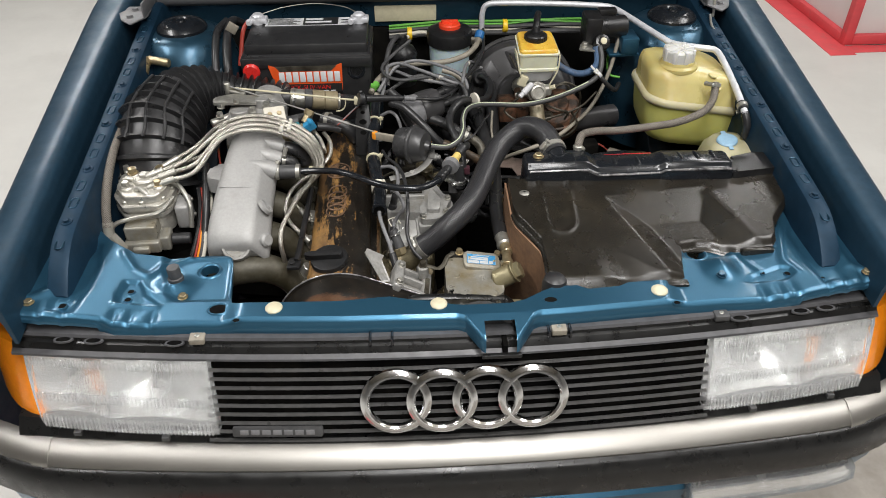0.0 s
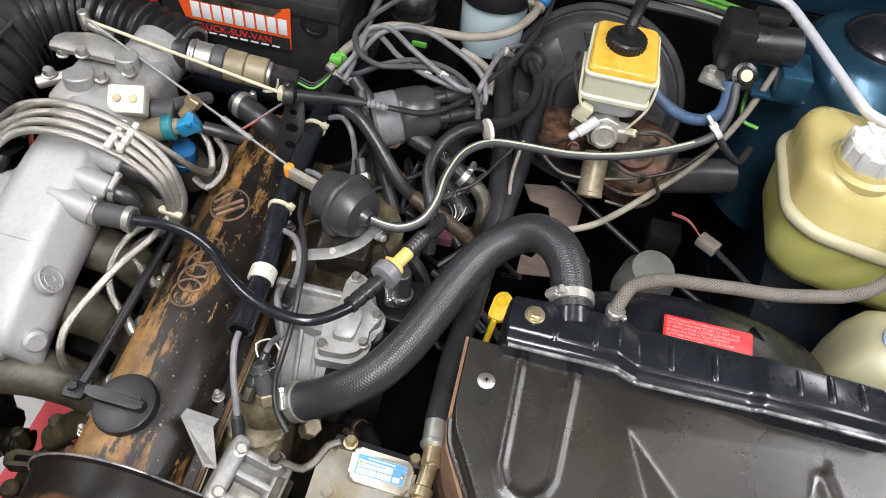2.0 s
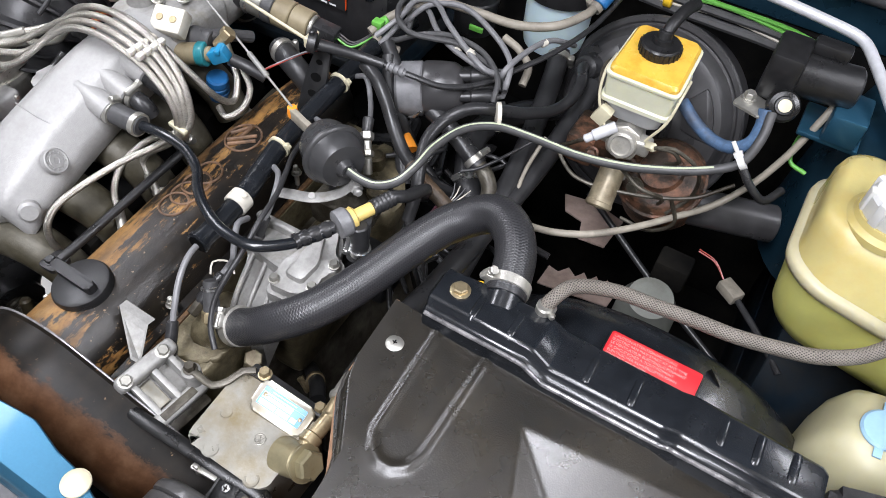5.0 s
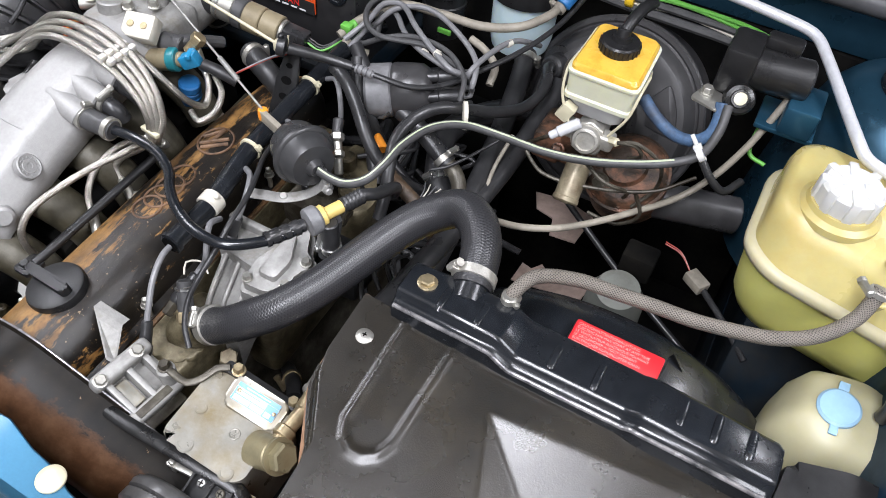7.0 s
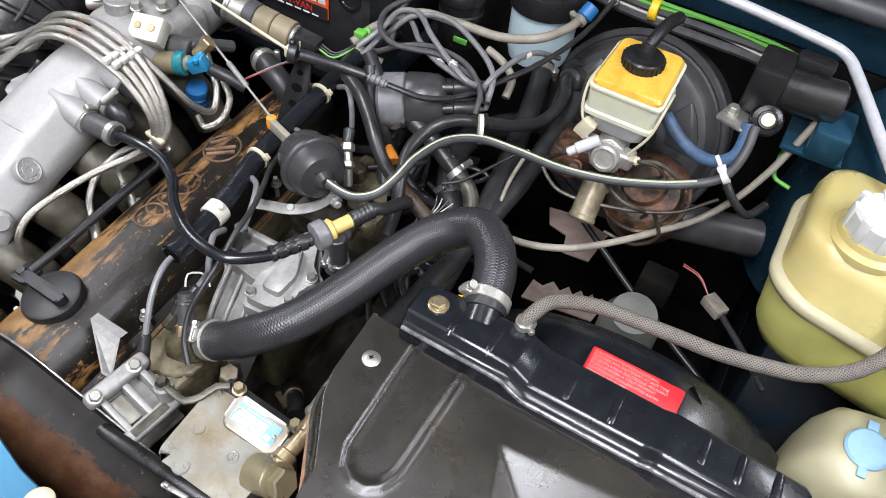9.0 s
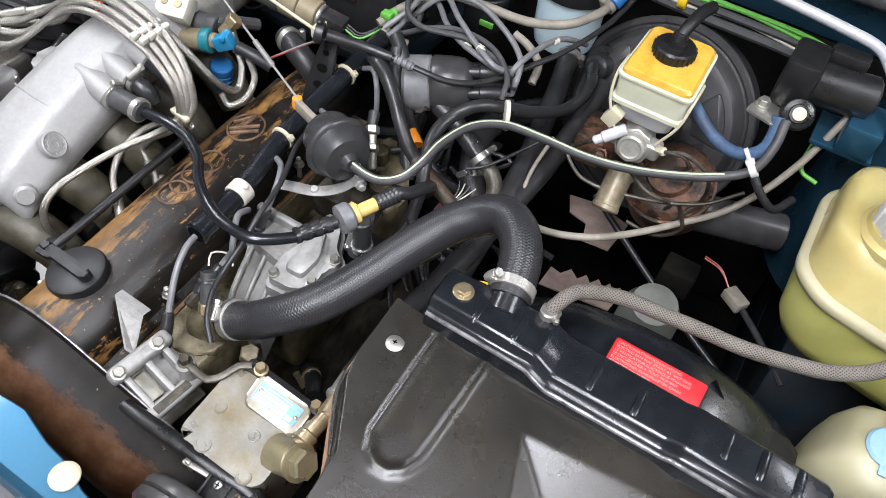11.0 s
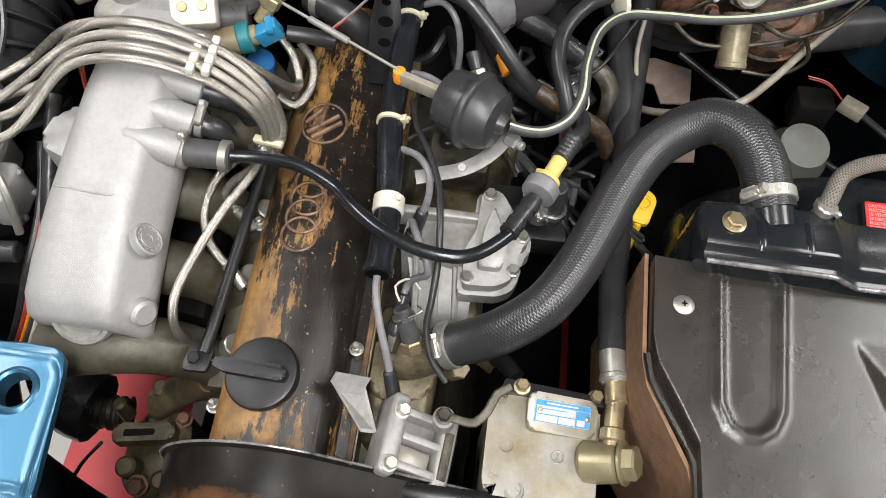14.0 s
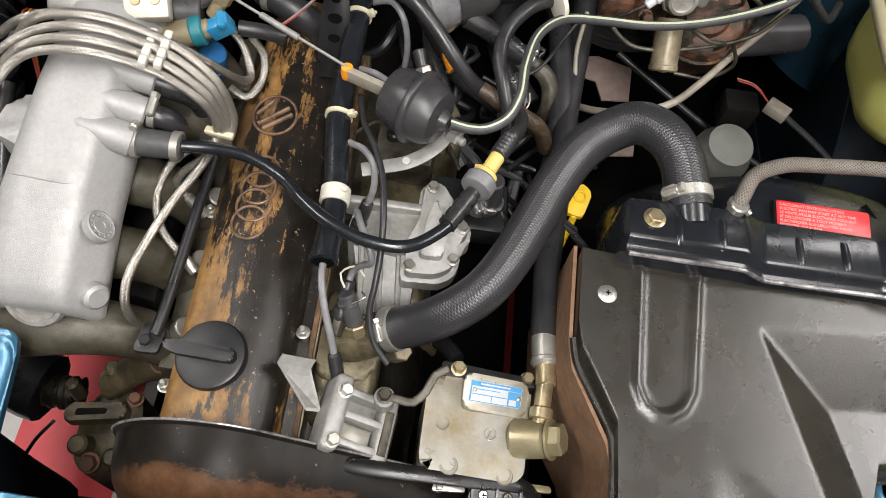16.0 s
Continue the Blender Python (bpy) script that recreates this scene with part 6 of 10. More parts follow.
def bellows():
    t = thing("air_hose", "large ribbed black rubber air intake bellows", "air hose")
    path = [(-0.566, 0.425, 0.775), (-0.567, 0.455, 0.825), (-0.562, 0.510, 0.860), (-0.532, 0.590, 0.882), (-0.475, 0.640, 0.878), (-0.415, 0.645, 0.866), (-0.360, 0.638, 0.856), (-0.325, 0.632, 0.850)]

    def rad(u, s):
        big = 0.080 - 0.042 * min(1, max(0, (u - 0.30) / 0.45)) if u < 0.75 else 0.038
        ph = s / 0.0235 if s < 0.21 else 0.21 / 0.0235 + (s - 0.21) / 0.0150
        return big + (0.0060 if ph % 1 < 0.20 else 0.0045 if ph % 1 < 0.26 else -0.0045)

    bm = BM()
    tube(bm, path, rad, 32, step=0.0026)
    part("bellows", bm, RUBBER, t, "", 25)
    # moulded lengthwise ribs on the wide end
    for k in range(4):
        a = -0.35 + k * 0.42
        C = spline(path[1:5], 0.008)
        bm = BM()
        pts = []
        for i, c in enumerate(C):
            u = i / (len(C) - 1)
            tg = (C[min(i + 1, len(C) - 1)] - C[max(i - 1, 0)]).normalized()
            up = V(0, 0, 1)
            n = (up - tg * up.dot(tg)).normalized()
            bi = tg.cross(n)
            r = 0.0880 - 0.020 * u
            pts.append(c + n * r * math.cos(a) + bi * r * math.sin(a))
        tube(bm, pts[: int(len(pts) * 0.62)], 0.0032, 8, raw=True)
        part("rib", bm, RUBBER, t)
    bm = BM()
    clamp(bm, (-0.331, 0.634, 0.851), (1, -0.15, -0.15), 0.037, 0.010)
    part("clamp", bm, ZINC, t)


bellows()


def fuel_distributor():
    t = thing("fuel_distributor", "bright cast aluminium fuel distributor with brass unions", "fuel distributor")
    m = Matrix.Translation((-0.558, 0.345, 0.818)) @ Matrix.Rotation(radians(3), 4, "Z")

    def plate(sc, z0, z1, name, mt, bev=0.003, dx=0.0):
        pts = [(-0.030, -0.060), (0.030, -0.060), (0.046, -0.040), (0.052, 0.010), (0.046, 0.046), (-0.034, 0.052), (-0.054, 0.030), (-0.054, -0.020)]
        bm = BM()
        prism(bm, rounded([(x * sc + dx, y * sc) for x, y in pts], 0.010), z0, z1, bev, m, 3)
        return part(name, bm, mt, t)

    plate(0.96, -0.062, -0.020, "lower_body", BRIGHT_CAST)
    plate(1.06, -0.022, -0.014, "flange", BRIGHT_CAST, 0.002)
    plate(0.98, -0.014, -0.006, "diaphragm", ZINC, 0.001)
    plate(1.05, -0.006, 0.004, "flange", BRIGHT_CAST, 0.002)
    head = plate(0.90, 0.004, 0.020, "head", BRIGHT_CAST, 0.004)
    for x, y, r, h in ((0.0, 0.0, 0.021, 0.030), (-0.026, 0.022, 0.013, 0.026), (0.024, 0.024, 0.013, 0.025), (-0.030, -0.020, 0.012, 0.024), (0.028, -0.022, 0.012, 0.024)):
        bm = BM()
        lathe(bm, [(r, 0.018), (r, h - 0.003), (r - 0.003, h), (0, h)], m @ Matrix.Translation((x, y, 0)), 24)
        part("boss", bm, BRIGHT_CAST, head)
    for k, (x, y, z, r, h, mt) in enumerate(((-0.026, 0.022, 0.025, 0.0085, 0.012, BRASS), (0.024, 0.024, 0.024, 0.0085, 0.012, BRASS), (0.0, 0.0, 0.029, 0.010, 0.008, ZINC), (-0.030, -0.020, 0.023, 0.0075, 0.010, ZINC), (0.028, -0.022, 0.023, 0.0075, 0.010, BRASS), (-0.040, 0.036, 0.002, 0.0065, 0.032, ZINC))):
        bm = BM()
        hexnut(bm, m @ V(x, y, z), (0, 0, 1), r, h)
        part("union", bm, mt, t)
    for x, y in ((-0.048, -0.012), (-0.046, 0.024), (-0.004, 0.046), (0.042, 0.036), (0.046, -0.006), (0.036, -0.040), (0.0, -0.052), (-0.030, -0.048)):
        bm = BM()
        lathe(bm, [(0.0055, 0.004), (0.0055, 0.009), (0.004, 0.0105), (0, 0.0105)], m @ Matrix.Translation((x, y, 0)), 16)
        part("screw", bm, ZINC, t)
    for x0, y0, x1, y1 in ((-0.012, -0.03, 0.012, -0.045), (0.01, 0.03, 0.03, 0.04), (-0.045, 0.0, -0.015, 0.005)):
        bm = BM()
        tube(bm, [m @ V(x0, y0, 0.020), m @ V((x0 + x1) / 2, (y0 + y1) / 2, 0.027), m @ V(x1, y1, 0.016)], 0.005, 10)
        part("gallery", bm, BRIGHT_CAST, head)
    # stepped regulator block in front
    for lo, hi in (((-0.032, -0.092, -0.052), (0.024, -0.050, -0.022)), ((-0.036, -0.102, -0.074), (0.028, -0.050, -0.050)), ((-0.020, -0.110, -0.070), (0.010, -0.09, -0.056)), ((0.026, -0.094, -0.076), (0.044, -0.058, -0.046))):
        bm = BM()
        box(bm, lo, hi, 0.004, m, 3)
        part("regulator_block", bm, PUMP, t, "stained alloy regulator block")
    # actuator on its side
    bm = BM()
    box(bm, (0.052, -0.050, -0.060), (0.078, -0.004, -0.010), 0.006, m, 3)
    act = part("pressure_actuator", bm, CAST_CLEAN, t, "grey boxed pressure actuator")
    for y, z in ((-0.042, -0.018), (-0.012, -0.018), (-0.042, -0.052), (-0.012, -0.052)):
        bm = BM()
        rod(bm, m @ V(0.076, y, z), m @ V(0.081, y, z), 0.004, seg=12)
        part("screw", bm, ZINC, act)
    for pts in ([(0.050, -0.030, 0.0), (0.030, -0.066, -0.008), (-0.015, -0.074, -0.012), (-0.045, -0.080, -0.018), (-0.058, -0.084, -0.034), (-0.058, -0.086, -0.075)], [(0.046, 0.0, 0.012), (0.066, -0.02, 0.014), (0.082, -0.045, -0.01), (0.080, -0.06, -0.05)], [(-0.04, 0.03, 0.022), (-0.01, 0.045, 0.03), (0.03, 0.052, 0.032), (0.06, 0.05, 0.03)]):
        bm = BM()
        tube(bm, [m @ V(*p) for p in pts], 0.0042, 10)
        part("pipe", bm, ZINC, t)
    bm = BM()
    rod(bm, m @ V(0.044, -0.076, -0.062), m @ V(0.078, -0.074, -0.064), 0.011)
    part("plug", bm, RUBBER, t)
    # air-flow meter below, coloured near black for the shade it sits in
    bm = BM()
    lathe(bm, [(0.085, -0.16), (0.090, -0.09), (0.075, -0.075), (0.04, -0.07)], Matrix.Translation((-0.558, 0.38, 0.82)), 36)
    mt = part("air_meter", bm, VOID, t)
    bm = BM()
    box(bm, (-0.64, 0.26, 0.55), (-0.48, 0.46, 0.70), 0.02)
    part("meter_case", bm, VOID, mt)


BRIGHT_CAST = surface("bright_fuel_casting", (0.49, 0.475, 0.43), 0.36, 0.6, 0.18, 90, bump=0.25, bump_scale=420, dirt=(0.26, 0.22, 0.15), dirt_amount=0.32, dirt_scale=30)
fuel_distributor()


CLIP = surface("translucent_white_clip", (0.62, 0.60, 0.54), 0.4, 0, 0.08, 60, sss=0.2, sss_radius=0.004)


def injector_lines():
    """Five steel-braided fuel lines from the distributor over the manifold and down to the head."""
    ends = [(-0.300, 0.221, 0.716), (-0.274, 0.290, 0.742), (-0.278, 0.350, 0.752), (-0.275, 0.425, 0.765), (-0.262, 0.50, 0.775)]
    starts = [(-0.510, 0.330, 0.846), (-0.512, 0.350, 0.850), (-0.535, 0.352, 0.852), (-0.500, 0.382, 0.850), (-0.515, 0.392, 0.852)]
    clipx = [(0.0, -0.002), (0.002, 0.0082), (-0.002, 0.0184), (0.002, 0.0286), (0.0, 0.0380)]
    for k in range(5):
        dy, dz = clipx[k][1], 0.0042 * k - 0.006
        s, en = Vector(starts[k]), Vector(ends[k])
        pts = [s, s + V(0.045, 0.015 + 0.3 * dy, 0.008), (-0.415 + 0.1 * dy, 0.392 + dy * 1.1, 0.903 + dz), (-0.36, 0.398 + dy, 0.918 + dz), (-0.297, 0.398 + dy * 0.95, 0.905 + dz), (-0.262 + 0.4 * dy, 0.396 + dy * 0.6, 0.878 + dz), (-0.247 + 0.5 * dy, 0.392 + 0.3 * dy, 0.845), (-0.249 + 0.4 * dy, 0.385 + 0.1 * dy, 0.820)]
        if k == 0:
            pts += [(-0.256, 0.358, 0.816), (-0.274, 0.314, 0.812), (-0.290, 0.270, 0.803), (-0.300, 0.236, 0.792), (-0.301, 0.217, 0.776), (-0.299, 0.212, 0.752), en]
        elif k == 1:
            pts += [(-0.272, 0.384, 0.806), (-0.297, 0.366, 0.790), (-0.306, 0.334, 0.772), (-0.296, 0.308, 0.757), en]
        elif k == 2:
            pts += [(-0.262, 0.375, 0.800), (-0.283, 0.365, 0.785), (-0.292, 0.356, 0.770), en]
        elif k == 3:
            pts += [(-0.262, 0.395, 0.800), (-0.275, 0.410, 0.785), en]
        else:
            pts = [s, s + V(0.04, 0.03, 0.012), (-0.42, 0.432, 0.905), (-0.355, 0.440, 0.912), (-0.30, 0.438, 0.895), (-0.262, 0.440, 0.868), (-0.240, 0.452, 0.835), (-0.236, 0.475, 0.815), (-0.246, 0.498, 0.832), (-0.262, 0.508, 0.85)]
        t = thing("fuel_line", "silver steel-braided fuel injection line", "fuel line", "fuel injection lines")
        bm = BM()
        tube(bm, pts, 0.0043, 12, step=0.005)
        part("hose", bm, BRAID, t)
        bm = BM()
        d = (Vector(pts[1]) - Vector(pts[0])).normalized()
        rod(bm, Vector(pts[0]) - d * 0.022, Vector(pts[0]) + d * 0.012, 0.0062, seg=14)
        rod(bm, Vector(pts[0]) - d * 0.040, Vector(pts[0]) - d * 0.018, 0.0046, seg=12)
        part("union", bm, ZINC, t)
        bm = BM()
        d = (Vector(pts[-1]) - Vector(pts[-2])).normalized()
        rod(bm, Vector(pts[-1]) - d * 0.008, Vector(pts[-1]) + d * 0.022, 0.0062, seg=14)
        part("injector_end", bm, ZINC, t)
    t = thing("line_clip", "pale plastic clips holding the braided fuel lines", "clip")
    for x, w in ((-0.304, 0.0075), (-0.290, 0.0075)):
        m = Matrix.Translation((x, 0.414, 0.9035)) @ Matrix.Rotation(radians(12), 4, "Y")
        for y in (-0.0175, -0.0065, 0.0045, 0.0155):
            bm = BM()
            box(bm, (-w / 2, y - 0.0052, 0.001), (w / 2, y + 0.0052, 0.0098), 0.0022, m)
            part("clip", bm, CLIP, t)
    bm = BM()
    box(bm, (-0.013, -0.004, -0.003), (0.016, 0.004, 0.003), 0.0015, Matrix.Translation((-0.247, 0.388, 0.828)) @ Matrix.Rotation(radians(-8), 4, "Z"))
    part("lower_clip", bm, CREAM, t)


injector_lines()


# ---------------------------------------------------------------- cooling
def radiator():
    t = thing("radiator", "black radiator with a pressed top tank beside the air duct", "radiator")
    # top tank: pressed channel that steps down to the right of the filler neck
    secs = []
    for x, zt, zl, yf, yb in ((0.148, 0.850, 0.838, 0.322, 0.342), (0.150, 0.864, 0.850, 0.314, 0.350), (0.154, 0.870, 0.858, 0.308, 0.354), (0.200, 0.872, 0.860, 0.306, 0.355), (0.262, 0.872, 0.860, 0.305, 0.355), (0.270, 0.869, 0.857, 0.304, 0.355), (0.284, 0.860, 0.850, 0.303, 0.356), (0.290, 0.859, 0.849, 0.303, 0.356), (0.396, 0.861, 0.851, 0.302, 0.353), (0.402, 0.862, 0.852, 0.3015, 0.352), (0.410, 0.867, 0.857, 0.300, 0.350), (0.416, 0.868, 0.858, 0.299, 0.350), (0.470, 0.868, 0.858, 0.298, 0.347), (0.530, 0.868, 0.858, 0.296, 0.343), (0.536, 0.865, 0.855, 0.297, 0.341), (0.539, 0.852, 0.846, 0.299, 0.337)):
        secs.append([(x, yf - 0.010, zl - 0.06), (x, yf - 0.010, zl - 0.004), (x, yf - 0.009, zl), (x, yf - 0.004, zl + 0.0005), (x, yf - 0.001, zl + 0.002), (x, yf + 0.0015, zt - 0.003), (x, yf + 0.004, zt - 0.0005), (x, yf + 0.007, zt), (x, yb - 0.006, zt), (x, yb - 0.002, zt - 0.002), (x, yb, zt - 0.008), (x, yb, zt - 0.06)])
    bm = BM()
    loft(bm, secs)
    tank = part("top_tank", bm, BLACK_GLOSS, t, "glossy black pressed top tank", 45)
    # pale lip: the highlight is painted in along with wear
    bm = BM()
    tube(bm, [(0.156, 0.2985, 0.8585), (0.20, 0.2965, 0.8605), (0.262, 0.2955, 0.8605), (0.270, 0.2945, 0.8575), (0.284, 0.2935, 0.8505), (0.290, 0.2935, 0.8495), (0.396, 0.2925, 0.8515), (0.402, 0.292, 0.8525), (0.410, 0.2905, 0.8575), (0.416, 0.2895, 0.8585), (0.470, 0.2885, 0.8585), (0.532, 0.2865, 0.8585)], 0.0024, 10)
    part("tank_lip", bm, WORN_HIGHLIGHT, tank, "black lip with worn paint and its highlight painted pale")
    for x, z in ((0.200, 0.871), (0.2405, 0.871), (0.3205, 0.8588), (0.3645, 0.8602), (0.445, 0.867), (0.4765, 0.868), (0.508, 0.868)):
        bm = BM()
        tube(bm, [(x, 0.308, z - 0.003), (x, 0.313, z + 0.0002), (x, 0.334, z + 0.0004), (x, 0.340, z - 0.0008)], 0.0040, 12, flat=0.45)
        part("rib", bm, BLACK_GLOSS, tank)
    bm = BM()
    lathe(bm, [(0.0105, 0), (0.0105, 0.0014), (0.009, 0.002)], Matrix.Translation((0.1765, 0.331, 0.8715)), 24)
    lathe(bm, [(0.0080, 0.001), (0.0080, 0.0058), (0.0066, 0.0070), (0, 0.0070)], Matrix.Translation((0.1765, 0.331, 0.8715)), 6)
    part("bolt", bm, BRASS, t, "brass coloured hexagon bolt")
    bm = BM()
    rod(bm, (0.217, 0.338, 0.856), (0.2125, 0.365, 0.8655), 0.0195, seg=24)
    part("neck", bm, BLACK_GLOSS, t)
    bm = BM()
    rod(bm, (0.256, 0.353, 0.85), (0.256, 0.354, 0.880), 0.0085, seg=16)
    part("vent_stub", bm, ZINC, t)
    # core and side tanks
    bm = BM()
    box(bm, (0.15, 0.300, 0.42), (0.545, 0.350, 0.84), 0.004)
    part("core", bm, BLACK, t)
    # fan cowl behind, bowing back
    bm = BM()
    secs = []
    for i in range(25):
        a = math.pi * (0.02 + 0.96 * i / 24)
        c, s = math.cos(a), math.sin(a)
        secs.append([(0.372 + 0.200 * c, 0.352, 0.69 + 0.136 * s), (0.368 + 0.198 * c, 0.415, 0.69 + 0.134 * s), (0.366 + 0.194 * c, 0.432, 0.69 + 0.130 * s), (0.364 + 0.186 * c, 0.444, 0.69 + 0.121 * s), (0.364 + 0.172 * c, 0.450, 0.69 + 0.100 * s), (0.366 + 0.162 * c, 0.450, 0.69 + 0.095 * s), (0.372 + 0.190 * c, 0.352, 0.69 + 0.126 * s)])
    loft(bm, secs)
    part("fan_cowl", bm, BLACK_GLOSS, t, "black round fan cowl behind the radiator")
    bm = BM()
    rod(bm, (0.375, 0.38, 0.69), (0.375, 0.47, 0.69), 0.05, seg=24)
    part("fan_motor", bm, VOID, t)
    for k in range(6):
        a = 2 * math.pi * k / 6
        bm = BM()
        m = Matrix.Translation((0.375, 0.40, 0.69)) @ Matrix.Rotation(a, 4, "Y")
        prism(bm, [(0.04, -0.018), (0.14, -0.03), (0.14, 0.03), (0.04, 0.018)], -0.001, 0.001, 0, m @ Matrix.Rotation(radians(60), 4, "X"))
        part("fan_blade", bm, VOID, t)
    # red warning label on the cowl
    ux, un = V(0.996, -0.03, 0.03).normalized(), V(-0.03, -0.10, 0.99).normalized()
    uy = un.cross(ux).normalized()
    ux = uy.cross(un)
    mm = Matrix.Translation((0.3685, 0.3845, 0.829)) @ Matrix((ux, uy, un)).transposed().to_4x4()
    bm = BM()
    prism(bm, rounded([(-0.048, -0.0155), (0.048, -0.0155), (0.048, 0.0155), (-0.048, 0.0155)], 0.003), 0, 0.0008, 0.0002, mm)
    lb = part("warning_label", bm, LABEL_RED, t, "red fan warning label with pale writing")
    for k, w in enumerate(("CAUTION/ATTENTION/ACHTUNG", "ELECTRIC FAN MAY START AT ANY TIME", "LE VENTILATEUR ELECTRIQUE POUVANT", "SE DECLENCHER A TOUT MOMENT", "ELEKTRISCHER KUHLERLUFTER KANN", "JEDERZEIT ANLAUFEN")):
        text_part("text_line", w, mm @ Matrix.Translation((-0.045, 0.0100 - k * 0.0046, 0.0009)), 0.0043, PALE_INK, lb, 0.0001)
    bm = BM()
    box(bm, (-0.05, -0.030, -0.02), (0.05, 0.018, -0.001), 0.003, mm)
    part("label_plinth", bm, BLACK, t)
    return t


radiator()


def air_duct():
    t = thing("air_duct", "grained black plastic air duct in front of the radiator", "air duct")
    front = [(0.118, 0.226), (0.122, 0.204), (0.140, 0.172), (0.157, 0.140), (0.160, 0.062), (0.172, 0.046), (0.30, 0.046), (0.345, 0.052), (0.384, 0.056), (0.395, 0.10), (0.403, 0.136), (0.43, 0.140), (0.455, 0.136), (0.474, 0.126), (0.494, 0.117), (0.556, 0.122), (0.566, 0.134), (0.576, 0.168), (0.618, 0.222), (0.640, 0.262)]
    rear = [(0.118, 0.308), (0.150, 0.306), (0.160, 0.299), (0.220, 0.297), (0.224, 0.301), (0.265, 0.298), (0.288, 0.296), (0.40, 0.295), (0.411, 0.292), (0.53, 0.289), (0.545, 0.300), (0.640, 0.322)]
    U = [(0.174, 0.315), (0.173, 0.186), (0.180, 0.170), (0.191, 0.163), (0.204, 0.163), (0.216, 0.171), (0.223, 0.186), (0.230, 0.315)]

    def along(line, x):
        for (x0, y0), (x1, y1) in zip(line, line[1:]):
            if x <= x1:
                return y0 + (y1 - y0) * max(0.0, (x - x0)) / (x1 - x0)
        return line[-1][1]

    def gap(p, a, b):
        d = (b[0] - a[0], b[1] - a[1])
        k = max(0.0, min(1.0, ((p[0] - a[0]) * d[0] + (p[1] - a[1]) * d[1]) / (d[0] ** 2 + d[1] ** 2)))
        return math.hypot(p[0] - a[0] - k * d[0], p[1] - a[1] - k * d[1])

    def side(p, a, b):
        """Signed distance to the right of the line from a to b."""
        d = (b[0] - a[0], b[1] - a[1])
        return (d[1] * (p[0] - a[0]) - d[0] * (p[1] - a[1])) / math.hypot(*d)

    def soft(v, w):
        v = max(0.0, min(1.0, v / w))
        return v * v * (3 - 2 * v)

    def top(x, y):
        z = 0.7955 + 0.145 * y
        # finger-shaped pressing with a raised rim
        if 0.15 < x < 0.25:
            d = min(gap((x, y), a, b) for a, b in zip(U, U[1:]))
            z += 0.0026 * math.exp(-(d / 0.0042) ** 2)
        # hollow between creases: a steep inner wall, a long slope below the tank and a steep outer wall
        e = min(0.40 * side((x, y), (0.350, 0.085), (0.289, 0.247)), 0.34 * side((x, y), (0.483, 0.268), (0.529, 0.150)), 0.26 * (0.254 - y + 0.08 * (x - 0.289)))
        z -= min(0.018, max(0.0, e))
        # lower crease running to the front edge
        e = -side((x, y), (0.334, 0.076), (0.244, 0.143))
        z -= min(0.013, max(0.0, 0.30 * e)) * soft(x - 0.236, 0.085)
        # ridge at the outer end
        z += 0.0025 * math.exp(-(gap((x, y), (0.478, 0.25), (0.526, 0.135)) / 0.007) ** 2)
        # rounded front edge
        return z - 0.010 * (1 - soft(y - along(front, x), 0.018)) ** 2

    xs = sorted(set([round(0.118 + 0.522 * i / 190, 5) for i in range(191)] + [0.157, 0.1585, 0.160, 0.1725, 0.384, 0.395, 0.403]))
    secs = []
    for x in xs:
        y0, y1 = along(front, x), along(rear, x)
        row = [(x, y0 + (y1 - y0) * j / 72, top(x, y0 + (y1 - y0) * j / 72)) for j in range(73)]
        secs.append([(x, y0 + 0.003, top(x, y0) - 0.03)] + row + [(x, y1 - 0.003, top(x, y1) - 0.03)])
    bm = BM()
    loft(bm, secs)
    part("duct_panel", bm, LEATHER, t, "", 50)
    bm = BM()
    tube(bm, [(x, along(front, x), top(x, along(front, x)) - 0.004) for x in (0.118, 0.122, 0.140, 0.157, 0.160, 0.172, 0.24, 0.30, 0.345, 0.384, 0.395, 0.403, 0.43, 0.455, 0.474, 0.494, 0.556)], 0.0042, 8, step=0.01)
    part("rolled_edge", bm, LEATHER, t)
    bm = BM()
    box(bm, (0.333, 0.040, 0.786), (0.386, 0.056, 0.794), 0.003)
    part("tab", bm, LEATHER, t)
    bm = BM()
    box(bm, (0.50, 0.112, 0.776), (0.556, 0.121, 0.803), 0.002)
    part("tab", bm, LEATHER, t)
    # rounded rubber buffer at the front corner
    bm = BM()
    lathe(bm, [(0.021, -0.05), (0.021, -0.010), (0.018, 0.0), (0.011, 0.005), (0, 0.006)], Matrix.Translation((0.166, 0.060, 0.802)), 28)
    part("buffer", bm, RUBBER, t, "rounded black rubber buffer")
    # screw with a broad bright head
    bm = BM()
    z = top(0.143, 0.265)
    lathe(bm, [(0.0092, 0), (0.0092, 0.001), (0.0065, 0.0026), (0.003, 0.0034), (0, 0.0030)], Matrix.Translation((0.143, 0.266, z)), 24)
    s = part("screw", bm, ZINC, t, "bright cross-head screw")
    # dark cross painted on for the shaded recess
    bm = BM()
    box(bm, (0.1405, 0.2654, z + 0.0028), (0.1455, 0.2666, z + 0.0036), 0)
    box(bm, (0.1424, 0.2635, z + 0.0028), (0.1436, 0.2685, z + 0.0037), 0)
    part("cross", bm, VOID, s)
    # fibre board side
    bm = BM()
